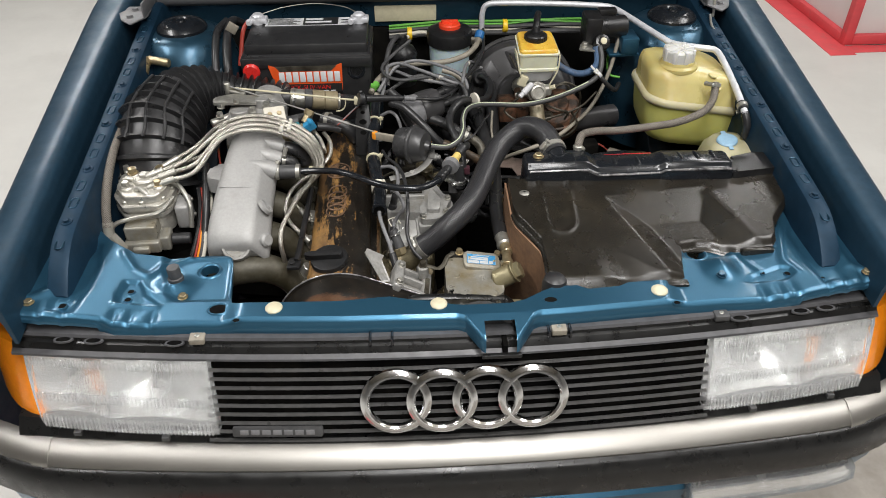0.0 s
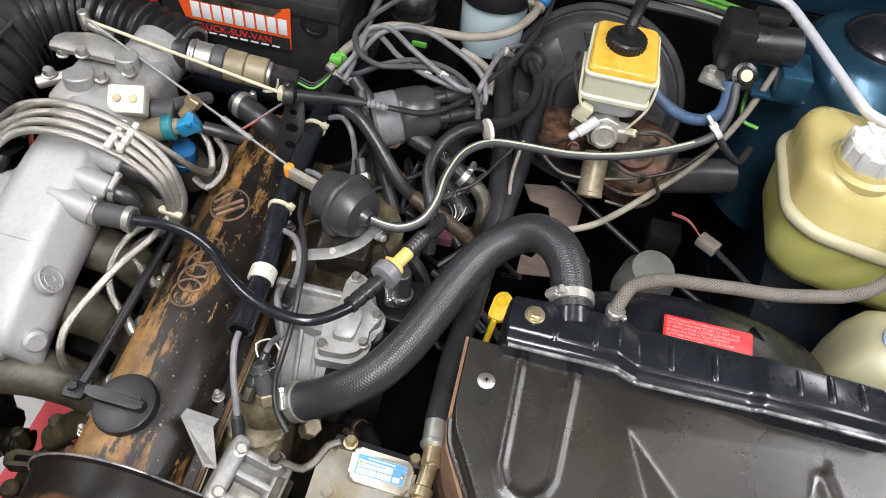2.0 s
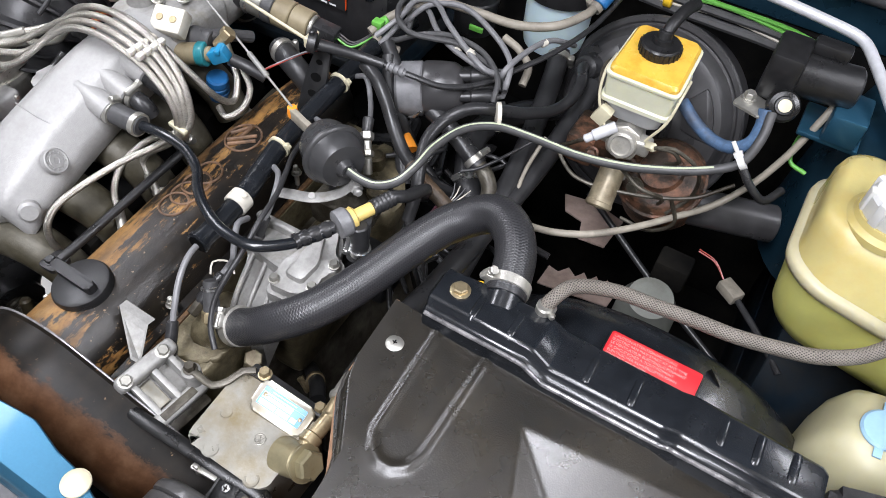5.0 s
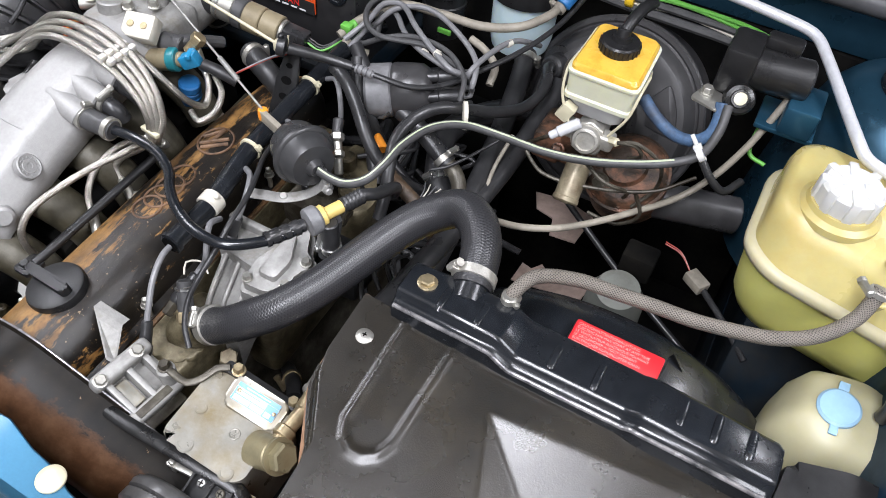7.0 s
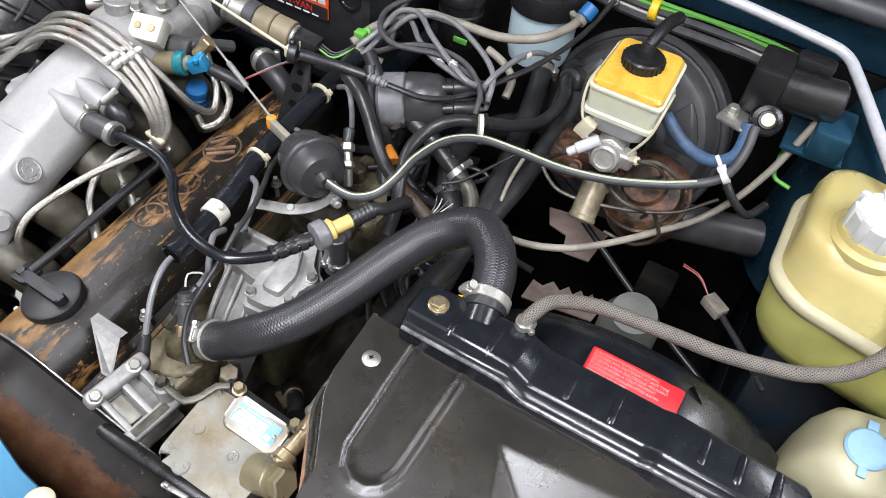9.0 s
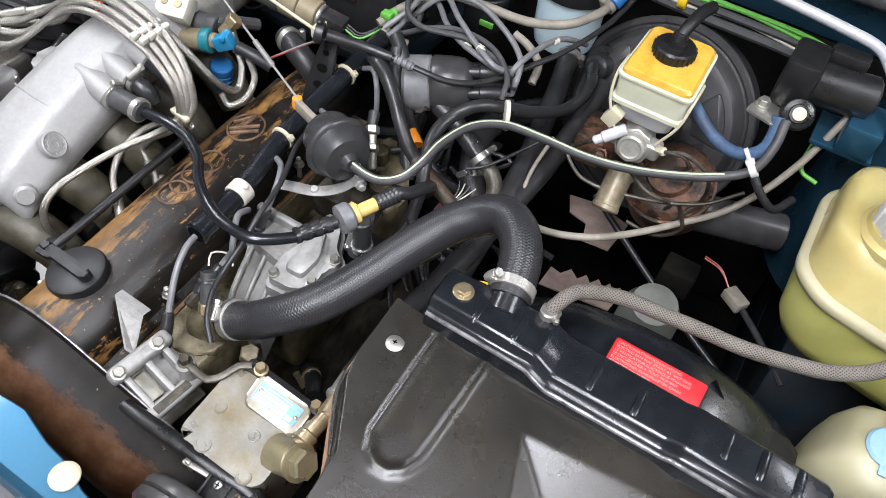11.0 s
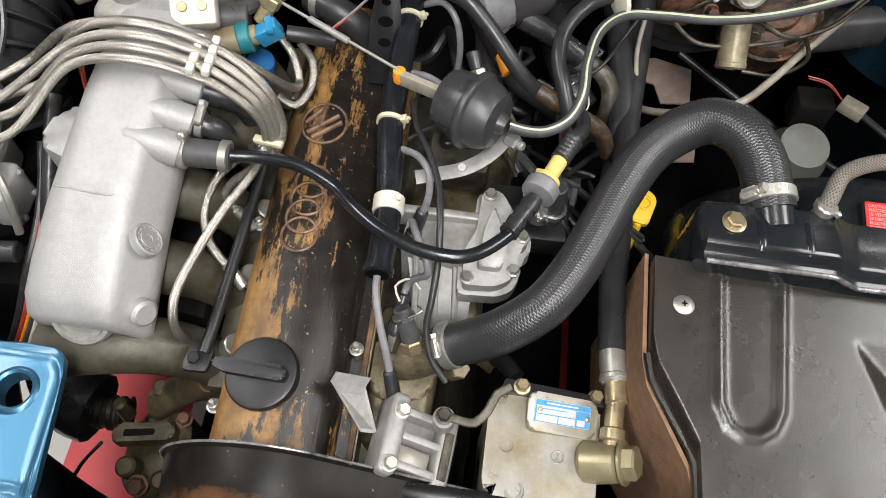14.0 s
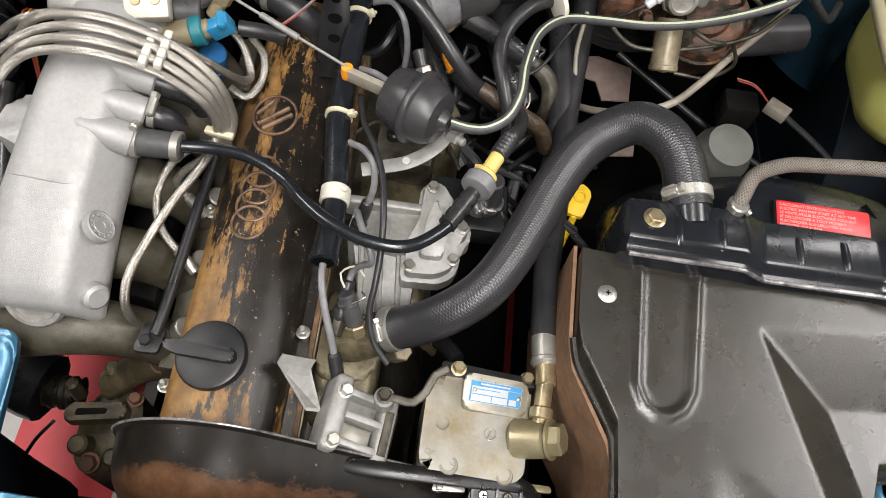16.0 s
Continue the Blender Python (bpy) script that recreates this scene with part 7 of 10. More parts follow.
    prism(bm, [(0.117, 0.318), (0.117, 0.222), (0.121, 0.20), (0.155, 0.138), (0.159, 0.12), (0.159, 0.050), (0.156, 0.050), (0.156, 0.12), (0.152, 0.136), (0.118, 0.199), (0.1135, 0.222), (0.1135, 0.318)], 0.60, lambda x, y: 0.778 + 0.145 * y, 0)
    part("side_board", bm, CARD, t, "brown fibre board side of the duct", 20)
    # black side filler towards the wing
    bm = BM()
    prism(bm, rounded([(0.538, 0.286), (0.640, 0.300), (0.645, 0.352), (0.60, 0.356), (0.545, 0.340)], 0.008), 0.80, 0.852, 0.010)
    part("side_filler", bm, BLACK, t)


air_duct()


def coolant_tank():
    TANK_SHIFT = Matrix.Translation((0.005, -0.004, -0.013))
    t = thing("coolant_tank", "yellowed plastic coolant tank half full of green coolant", "coolant tank")
    base = [(0.437, 0.560), (0.470, 0.530), (0.655, 0.512), (0.668, 0.540), (0.662, 0.680), (0.640, 0.715), (0.475, 0.722), (0.440, 0.69)]
    cx, cy = 0.553, 0.62

    def ring(sc, z, dx=0.0, dy=0.0, tilt=0.0):
        return [(cx + (x - cx) * sc + dx, cy + (y - cy) * sc + dy, z + tilt * ((x - cx) * sc)) for x, y in rounded(base, 0.028, 4)]

    k = -0.10
    bm = BM()
    loft(bm, [ring(0.66, 0.772, tilt=k), ring(0.80, 0.780, tilt=k), ring(0.88, 0.80, tilt=k), ring(0.92, 0.83, tilt=k), ring(0.95, 0.868, tilt=k)])
    part("lower_shell", bm, TANK_LOW, t, "greenish lower shell with coolant", 60)
    bm = BM()
    loft(bm, [ring(0.96, 0.866, tilt=k), ring(1.0, 0.868, tilt=k), ring(1.01, 0.874, tilt=k), ring(1.0, 0.880, tilt=k), ring(0.95, 0.883, tilt=k)])
    part("seam", bm, TANK_EDGE, t, "pale welded seam", 60)
    bm = BM()
    loft(bm, [ring(0.94, 0.880, tilt=k), ring(0.90, 0.893, -0.003, 0.004, k), ring(0.82, 0.917, -0.012, 0.008, k), ring(0.74, 0.934, -0.018, 0.008, k), ring(0.64, 0.940, -0.02, 0.008, k), ring(0.3, 0.942, -0.02, 0.008, k)])
    part("upper_shell", bm, TANK, t, "yellowed translucent upper shell", 60)
    bm = BM()
    lathe(bm, [(0.042, -0.004), (0.042, 0.004), (0.036, 0.008), (0.034, 0.014)], Matrix.Translation((0.507, 0.598, 0.942)), 36)
    part("collar", bm, TANK, t)
    bm = BM()
    seg = 48
    prof = [(0.030, 0.0), (0.031, 0.004), (0.031, 0.026), (0.028, 0.030), (0, 0.030)]
    lathe(bm, prof, Matrix.Translation((0.507, 0.598, 0.950)), seg)
    cap = part("cap", bm, WHITE, t, "white ribbed screw cap")
    for i in range(8):
        a = 2 * math.pi * i / 8 + 0.2
        bm = BM()
        m = Matrix.Translation((0.507, 0.598, 0.950)) @ Matrix.Rotation(a, 4, "Z")
        box(bm, (0.008, -0.0050, 0.003), (0.0335, 0.0050, 0.0318), 0.002, m)
        part("rib", bm, WHITE, cap)
    bm = BM()
    rod(bm, (0.566, 0.524, 0.905), (0.568, 0.512, 0.93), 0.0085, seg=14)
    part("spout", bm, TANK, t)
    bm = BM()
    lathe(bm, [(0.010, 0.0), (0.009, 0.002), (0.006, -0.002), (0, -0.002)], Matrix.Translation((0.572, 0.557, 0.934)) @ Matrix.Rotation(radians(15), 4, "Y"), 20)
    part("dimple", bm, TANK, t)
    t.matrix_basis = TANK_SHIFT
    # grey cotton braided hose from the radiator
    t = thing("vent_hose", "grey cotton-braided hose from radiator to coolant tank", "hose")
    bm = BM()
    tube(bm, [(0.256, 0.353, 0.866), (0.258, 0.361, 0.880), (0.270, 0.384, 0.886), (0.307, 0.407, 0.880), (0.346, 0.417, 0.874), (0.386, 0.420, 0.876), (0.423, 0.420, 0.880), (0.462, 0.428, 0.881), (0.497, 0.434, 0.888), (0.533, 0.456, 0.892), (0.560, 0.490, 0.900), (0.568, 0.512, 0.925)], 0.0075, 16, step=0.004)
    part("hose", bm, COTTON, t)
    bm = BM()
    clamp(bm, (0.257, 0.357, 0.874), (0.1, 0.3, 1), 0.0086, 0.006, ears=False)
    hexnut(bm, (0.265, 0.351, 0.874), (0.5, -0.9, 0), 0.0032, 0.004)
    part("clamp", bm, ZINC, t)
    bm = BM()
    clamp(bm, (0.5675, 0.510, 0.922), (0.1, 0.3, 1), 0.0092, 0.006, turn=40)
    part("clamp", bm, ZINC, t)
    # washer bottle
    t = thing("washer_bottle", "cream plastic washer bottle with a blue filler cap", "washer bottle")
    BOTTLE_SHIFT = Matrix.Translation((0.010, 0.022, -0.024))
    t.matrix_basis = BOTTLE_SHIFT
    b2 = [(0.515, 0.380), (0.56, 0.350), (0.655, 0.352), (0.680, 0.39), (0.665, 0.455), (0.60, 0.485), (0.535, 0.470)]
    c2 = (0.60, 0.415)
    r2 = lambda sc, z: [(c2[0] + (x - c2[0]) * sc, c2[1] + (y - c2[1]) * sc, z - 0.05 * (x - c2[0])) for x, y in rounded(b2, 0.02, 4)]
    bm = BM()
    loft(bm, [r2(0.86, 0.66), r2(0.96, 0.69), r2(1.0, 0.76), r2(0.97, 0.80), r2(0.86, 0.832), r2(0.64, 0.852), r2(0.3, 0.857)])
    part("bottle", bm, BOTTLE, t, "", 60)
    bm = BM()
    lathe(bm, [(0.0205, 0), (0.0205, 0.004), (0.018, 0.006), (0, 0.0065)], Matrix.Translation((0.572, 0.408, 0.8585)) @ Matrix.Rotation(radians(8), 4, "X") @ Matrix.Rotation(radians(-8), 4, "Y"), 28)
    cp = part("cap", bm, BLUE_CAP, t, "pale blue snap cap")
    bm = BM()
    box(bm, (-0.005, 0.016, 0.001), (0.005, 0.030, 0.004), 0.001, Matrix.Translation((0.572, 0.408, 0.8585)) @ Matrix.Rotation(radians(8), 4, "X") @ Matrix.Rotation(radians(-8), 4, "Y"))
    part("strap", bm, BLUE_CAP, cp)
    bm = BM()
    box(bm, (-0.004, -0.030, 0.001), (0.004, -0.016, 0.004), 0.001, Matrix.Translation((0.572, 0.408, 0.8585)) @ Matrix.Rotation(radians(8), 4, "X") @ Matrix.Rotation(radians(-8), 4, "Y"))
    part("strap", bm, BLUE_CAP, cp)


coolant_tank()


def upper_hose():
    t = thing("radiator_hose", "thick black cord-patterned upper radiator hose", "radiator hose")
    bm = BM()
    tube(bm, [(-0.060, 0.243, 0.728), (-0.030, 0.245, 0.748), (0.0, 0.250, 0.775), (0.030, 0.268, 0.795), (0.052, 0.298, 0.806), (0.071, 0.336, 0.817), (0.090, 0.378, 0.830), (0.113, 0.415, 0.846), (0.140, 0.433, 0.863), (0.164, 0.435, 0.877), (0.187, 0.420, 0.882), (0.203, 0.398, 0.877), (0.2105, 0.374, 0.868), (0.2145, 0.354, 0.862)], 0.0215, 22, step=0.004)
    part("hose", bm, CORD_HOSE, t)
    bm = BM()
    clamp(bm, (-0.050, 0.2435, 0.735), (0.8, 0.05, 0.6), 0.0222, 0.012, turn=120)
    part("clamp", bm, ZINC, t, "zinc worm-drive hose clamp")
    bm = BM()
    clamp(bm, (0.2122, 0.3655, 0.8650), (0.16, -0.96, -0.20), 0.0222, 0.011, turn=150)
    part("clamp", bm, BRIGHT_CAST, t, "bright worm-drive hose clamp")


upper_hose()


# ---------------------------------------------------------------- back of the bay
# Black lifted to grey for the lid's highlights, with paler blotches.
BATTERY_CASE = surface("greyed_black_case", (0.021, 0.021, 0.022), 0.36, 0, 0.25, 60, bump=0.08, bump_scale=500, dirt=(0.040, 0.039, 0.037), dirt_amount=0.3, dirt_scale=12)


def battery():
    t = thing("battery", "black car battery with an orange and white front label", "battery")
    x0, x1, y0, y1, zt = -0.420, -0.140, 0.692, 0.868, 0.952
    bm = BM()
    box(bm, (x0, y0, 0.770), (x1, y1, zt - 0.022), 0.004)
    part("case", bm, BATTERY_CASE, t)
    bm = BM()
    box(bm, (x0 - 0.003, y0 - 0.004, zt - 0.050), (x1 + 0.003, y1 + 0.004, zt - 0.026), 0.003)
    part("rim", bm, BATTERY_CASE, t)
    bm = BM()
    box(bm, (x0 + 0.006, y0 + 0.012, zt - 0.03), (x1 - 0.006, y1 - 0.004, zt), 0.006)
    part("lid", bm, BATTERY_CASE, t)
    bm = BM()
    box(bm, (x0 + 0.04, y1 - 0.055, zt), (x1 - 0.035, y1 - 0.010, zt + 0.0008), 0)
    top = part("top_label", bm, LABEL_WHITE, t, "white top label with rows of plain bars")
    for lo, hi, mt in (((x0 + 0.125, y1 - 0.054), (x1 - 0.075, y1 - 0.011), LABEL_BLACK), ((x1 - 0.068, y1 - 0.03), (x1 - 0.04, y1 - 0.024), LABEL_BLACK), ((x1 - 0.068, y1 - 0.045), (x1 - 0.04, y1 - 0.039), LABEL_BLACK)):
        bm = BM()
        box(bm, (*lo, zt + 0.0009), (*hi, zt + 0.0013), 0)
        part("bar", bm, mt, top)
    for k in range(7):
        bm = BM()
        box(bm, (x0 + 0.045, y1 - 0.050 + k * 0.0055, zt + 0.0009), (x0 + 0.118 - 0.008 * (k % 3), y1 - 0.0475 + k * 0.0055, zt + 0.0013), 0)
        part("bar", bm, LABEL_BLACK, top)
    for k in range(2):
        bm = BM()
        box(bm, (x0 + 0.13, y1 - 0.025 - k * 0.018, zt + 0.0014), (x1 - 0.11 + 0.02 * k, y1 - 0.015 - k * 0.018, zt + 0.0018), 0)
        part("bar", bm, LABEL_WHITE, top)
    # front label: orange shield with a broad white band, no letters
    yl = y0 - 0.0052
    bm = BM()
    pts = rounded([(-0.365, 0.912), (-0.348, 0.846), (-0.206, 0.846), (-0.203, 0.914), (-0.225, 0.905), (-0.285, 0.903), (-0.345, 0.905)], 0.004)
    V0 = [bm.verts.new((x, yl, z)) for x, z in pts]
    V1 = [bm.verts.new((x, yl + 0.002, z)) for x, z in pts]
    bm.faces.new(V0), bm.faces.new(V1[::-1])
    for i in range(len(pts)):
        j = (i + 1) % len(pts)
        bm.faces.new((V0[j], V0[i], V1[i], V1[j]))
    lb = part("front_label", bm, LABEL_ORANGE, t, "orange front label with plain pale bars", 0)
    for k in range(9):
        bm = BM()
        x = -0.343 + k * 0.0152
        box(bm, (x, yl - 0.0012, 0.871), (x + 0.0122, yl - 0.0002, 0.895), 0.0005)
        part("bar", bm, LABEL_WHITE, lb)
    bm = BM()
    box(bm, (-0.3485, yl - 0.0008, 0.8465), (-0.2065, yl - 0.0001, 0.8665), 0)
    part("strip", bm, LABEL_BLACK, lb, "black strip with red words")
    text_part("words", "TRUCK-SUV-VAN", Matrix.Translation((-0.344, yl - 0.0010, 0.8535)) @ Matrix.Rotation(radians(90), 4, "X"), 0.0145, RED, lb)
    for k in range(8):
        bm = BM()
        box(bm, (-0.338 + 0.015 * k, yl - 0.0012, 0.8485), (-0.327 + 0.015 * k, yl - 0.0009, 0.8510), 0)
        part("bar", bm, LABEL_WHITE, lb)
    bm = BM()
    prism(bm, [(-0.340, 0.0), (-0.228, 0.0), (-0.215, 0.012), (-0.350, 0.012)], 0, 0.0006, 0, Matrix(((1, 0, 0, 0), (0, 0, -1, yl), (0, 1, 0, 0.8965), (0, 0, 0, 1))))
    part("bar", bm, CAST_DIRTY, lb)
    bm = BM()
    rod(bm, (-0.401, y0 - 0.012, 0.898), (-0.401, y0 + 0.002, 0.898), 0.0185, seg=28, edge=0.004)
    part("terminal_cap", bm, RED, t, "round red terminal cap")
    bm = BM()
    lathe(bm, [(0.020, 0), (0.019, 0.003), (0.014, 0.003), (0.013, 0.001), (0, 0.001)], along((-0.173, y0 + 0.001, 0.893), (-0.173, 0, 0.893)), 28)
    part("side_terminal", bm, BLACK_GLOSS, t)
    # terminals with clamps
    for x, y in ((-0.398, 0.835), (-0.166, 0.828)):
        bm = BM()
        lathe(bm, [(0.015, 0), (0.014, 0.018), (0.010, 0.022), (0, 0.022)], Matrix.Translation((x, y, zt)), 20)
        part("post", bm, PIPE, t)
        bm = BM()
        box(bm, (x - 0.02, y - 0.014, zt + 0.001), (x + 0.022, y + 0.014, zt + 0.014), 0.004)
        hexnut(bm, (x - 0.018, y - 0.016, zt + 0.008), (0, -1, 0), 0.006, 0.01)
        part("terminal_clamp", bm, PIPE, t, "dull lead terminal clamp")
    bm = BM()
    tube(bm, [(-0.398, 0.855, zt + 0.012), (-0.34, 0.875, zt + 0.022), (-0.27, 0.882, zt + 0.026), (-0.20, 0.872, zt + 0.020), (-0.166, 0.845, zt + 0.012)], 0.0011, 8)
    part("hold_down_rod", bm, ZINC, t)
    bm = BM()
    tube(bm, [(-0.420, 0.835, zt + 0.006), (-0.432, 0.82, zt - 0.01), (-0.440, 0.80, zt - 0.05), (-0.445, 0.78, zt - 0.08)], 0.005, 10)
    part("red_cable", bm, RED_WIRE, t, "red battery cable")
    bm = BM()
    box(bm, (x0 - 0.02, y0 - 0.02, 0.755), (x1 + 0.02, y1 + 0.02, 0.772), 0.004)
    part("tray", bm, PAINT_DARK, t)


battery()


STAINED = surface("brown_stained_zinc", (0.26, 0.225, 0.15), 0.45, 0.3, 0.3, 60, bump=0.15, bump_scale=300, dirt=(0.09, 0.055, 0.028), dirt_amount=0.42, dirt_scale=26)


def brake_unit():
    t = thing("brake_servo", "round black brake servo with silver master cylinder", "brake servo")
    # the drum leans back, its face turned up and a little inwards
    face = V(-0.149, -0.912, 0.383).normalized()
    right = V(0.987, -0.162, 0.0).normalized()
    up = face.cross(right).normalized()
    m = Matrix.Translation((0.217, 0.84, 0.754)) @ Matrix((right, up, face)).transposed().to_4x4()
    bm = BM()
    lathe(bm, [(0.120, -0.085), (0.132, -0.07), (0.134, -0.006), (0.139, -0.003), (0.1425, 0.0), (0.1425, 0.006), (0.140, 0.009), (0.134, 0.009), (0.131, 0.006), (0.128, 0.008), (0.122, 0.022), (0.117, 0.027), (0.108, 0.029), (0.058, 0.031), (0.052, 0.034), (0.048, 0.044), (0.044, 0.047), (0, 0.047)], m, 72)
    part("servo_drum", bm, DRUM, t, "satin black servo drum", 25)
    for a0 in (28, 90, 152, 208, 270, 332):
        bm = BM()
        pts = [V(0.108 * math.cos(radians(a0 + 21 - 42 * i / 8)), 0.108 * math.sin(radians(a0 + 21 - 42 * i / 8)), 0) for i in range(9)]
        pts += [V(0.064 * math.cos(radians(a0 - 16 + 32 * i / 6)), 0.064 * math.sin(radians(a0 - 16 + 32 * i / 6)), 0) for i in range(7)]
        prism(bm, rounded([(q.x, q.y) for q in pts][::-1], 0.004, 3), 0.026, 0.0335, 0.0025, m, 2)
        part("pressing", bm, DRUM, t)
    # vacuum elbow
    bm = BM()
    lathe(bm, [(0.030, 0), (0.028, 0.006), (0.020, 0.008), (0.017, 0.014), (0.015, 0.028), (0.017, 0.030), (0.017, 0.036), (0.013, 0.040)], m @ Matrix.Translation((-0.094, 0.037, 0.022)), 28)
    part("vacuum_elbow", bm, RUBBER, t)
    # master cylinder
    bm = BM()
    rod(bm, (0.213, 0.80, 0.795), (0.228, 0.672, 0.838), 0.020, seg=24)
    rod(bm, (0.228, 0.682, 0.840), (0.229, 0.652, 0.847), 0.0235, seg=8)
    lathe(bm, [(0.0185, 0), (0.0185, 0.006), (0.0165, 0.010), (0.013, 0.011), (0.012, 0.008), (0, 0.008)], along((0.229, 0.653, 0.847), (0.2295, 0.640, 0.851)), 28)
    box(bm, (0.196, 0.652, 0.836), (0.262, 0.674, 0.858), 0.005, None, 3)
    part("master_cylinder", bm, BRIGHT_CAST, t, "bright alloy master cylinder end")
    bm = BM()
    box(bm, (-0.009, -0.007, -0.011), (0.009, 0.007, 0.013), 0.002, Matrix.Translation((0.194, 0.655, 0.874)) @ Matrix.Rotation(radians(25), 4, "Y"))
    part("terminal_block", bm, CREAM, t, "cream terminal block")
    bm = BM()
    rod(bm, (0.216, 0.652, 0.868), (0.194, 0.638, 0.852), 0.0072, seg=16)
    rod(bm, (0.196, 0.639, 0.8535), (0.186, 0.633, 0.846), 0.0055, seg=16)
    part("switch", bm, RES_LOW, t, "pale grey pressure switch")
    bm = BM()
    rod(bm, (0.254, 0.66, 0.852), (0.268, 0.650, 0.861), 0.0055, seg=6)
    part("union", bm, CREAM, t, "small pale pipe union")
    # dark pump body with flaking rust, stained damper below
    bm = BM()
    pm = along((0.286, 0.700, 0.775), (0.280, 0.680, 0.815))
    lathe(bm, [(0.050, -0.05), (0.055, -0.045), (0.055, 0.0), (0.0585, 0.002), (0.0585, 0.008), (0.055, 0.010), (0.051, 0.020), (0.044, 0.025), (0.030, 0.026), (0.027, 0.033), (0, 0.034)], pm, 44)
    part("pump_body", bm, FLAKED, t, "dark pump body with flaking rust")
    for k in range(9):
        a = 2 * math.pi * k / 9 + 0.3
        bm = BM()
        hexnut(bm, pm @ V(0.051 * math.cos(a), 0.051 * math.sin(a), 0.008), pm.to_3x3() @ V(0, 0, 1), 0.0050, 0.006)
        part("bolt", bm, FLAKED, t)
    bm = BM()
    lathe(bm, [(0.015, -0.02), (0.0165, -0.018), (0.0165, 0.034), (0.0175, 0.035), (0.0175, 0.040), (0.0150, 0.042), (0.0130, 0.040), (0.0055, 0.039), (0.005, 0.043), (0, 0.043)], along((0.230, 0.640, 0.800), (0.232, 0.605, 0.767)), 28)
    part("damper", bm, STAINED, t, "stained zinc damper canister")
    bm = BM()
    rod(bm, (0.30, 0.70, 0.745), (0.44, 0.75, 0.735), 0.026, seg=20)
    part("hydraulic_tube", bm, DRUM, t, "satin black tube")
    rng = random.Random(11)
    for k in range(8):
        c = V(0.190 + 0.10 * rng.random(), 0.650 + 0.05 * rng.random(), 0.770 + 0.05 * rng.random())
        bm = BM()
        hexnut(bm, c, (rng.uniform(-0.4, 0.4), -1, rng.uniform(0, 0.8)), rng.uniform(0.006, 0.010), rng.uniform(0.010, 0.018))
        part("fitting", bm, rng.choice((FLAKED, CAST_DIRTY, ZINC)), t)
    for lo, hi in (((0.190, 0.675, 0.770), (0.232, 0.74, 0.822)), ((0.150, 0.685, 0.755), (0.192, 0.75, 0.800))):
        bm = BM()
        box(bm, lo, hi, 0.006, None, 2)
        part("valve_block", bm, FLAKED, t, "flaking rusty valve block")
    # pipes
    for pts in ([(0.193, 0.656, 0.884), (0.178, 0.670, 0.905), (0.172, 0.70, 0.912), (0.176, 0.74, 0.90)], [(0.268, 0.650, 0.861), (0.29, 0.650, 0.87), (0.325, 0.66, 0.845), (0.33, 0.665, 0.80), (0.31, 0.65, 0.77)], [(0.186, 0.634, 0.846), (0.17, 0.632, 0.832), (0.155, 0.64, 0.81), (0.19, 0.625, 0.79), (0.26, 0.630, 0.795), (0.33, 0.65, 0.81), (0.37, 0.68, 0.83)], [(0.31, 0.645, 0.80), (0.325, 0.64, 0.77), (0.30, 0.635, 0.745), (0.26, 0.64, 0.74)], [(0.272, 0.648, 0.864), (0.29, 0.65, 0.866), (0.300, 0.655, 0.85), (0.285, 0.66, 0.835)], [(0.24, 0.63, 0.83), (0.27, 0.62, 0.82), (0.30, 0.64, 0.80), (0.29, 0.66, 0.76)]):
        bm = BM()
        tube(bm, pts, 0.0026, 8)
        part("brake_pipe", bm, CAST_DIRTY, t)
    # fluid reservoir
    r = thing("brake_fluid_reservoir", "yellowed brake fluid reservoir with a black screw cap", "fluid reservoir")
    out = [(0.184, 0.655), (0.271, 0.655), (0.269, 0.748), (0.187, 0.748)]
    rr = lambda d, y=0: [(x + (d if x < 0.22 else -d), yy + (d if yy < 0.7 else -d) + y) for x, yy in out]
    sec = lambda d, z, y=0: [(x, yy, z + 0.10 * (yy - 0.70)) for x, yy in rounded(rr(d, y), 0.010, 4)]
    bm = BM()
    loft(bm, [sec(0.016, 0.868), sec(0.010, 0.876), sec(0.004, 0.903)])
    part("lower", bm, RES_LOW, r, "grey lower half")
    bm = BM()
    loft(bm, [sec(0.003, 0.897), sec(-0.001, 0.900), sec(-0.001, 0.905), sec(0.001, 0.907), sec(0.0, 0.934), sec(-0.002, 0.936), sec(-0.002, 0.939), sec(0.001, 0.940)])
    part("middle", bm, RES_MID, r, "milky middle with a seam")
    bm = BM()
    loft(bm, [sec(0.001, 0.937), sec(0.001, 0.944), sec(0.004, 0.948), sec(0.02, 0.949)])
    part("top", bm, RES_TOP, r, "amber stained top")
    bm = BM()
    seg = 40
    lathe(bm, [(0.0245, 0), (0.0245, 0.011), (0.0225, 0.0135), (0.012, 0.0145), (0.011, 0.020), (0, 0.021)], Matrix.Translation((0.226, 0.708, 0.947)), seg)
    cap = part("cap", bm, BLACK, r, "black ribbed screw cap with cable")
    for i in range(24):
        a = 2 * math.pi * i / 24
        bm = BM()
        box(bm, (0.0240, -0.0012, 0.001), (0.0256, 0.0012, 0.0108), 0.0004, Matrix.Translation((0.226, 0.708, 0.947)) @ Matrix.Rotation(a, 4, "Z"))
        part("rib", bm, BLACK, cap)
    bm = BM()
    rod(bm, (0.226, 0.708, 0.960), (0.226, 0.712, 0.974), 0.0095, 0.0085)
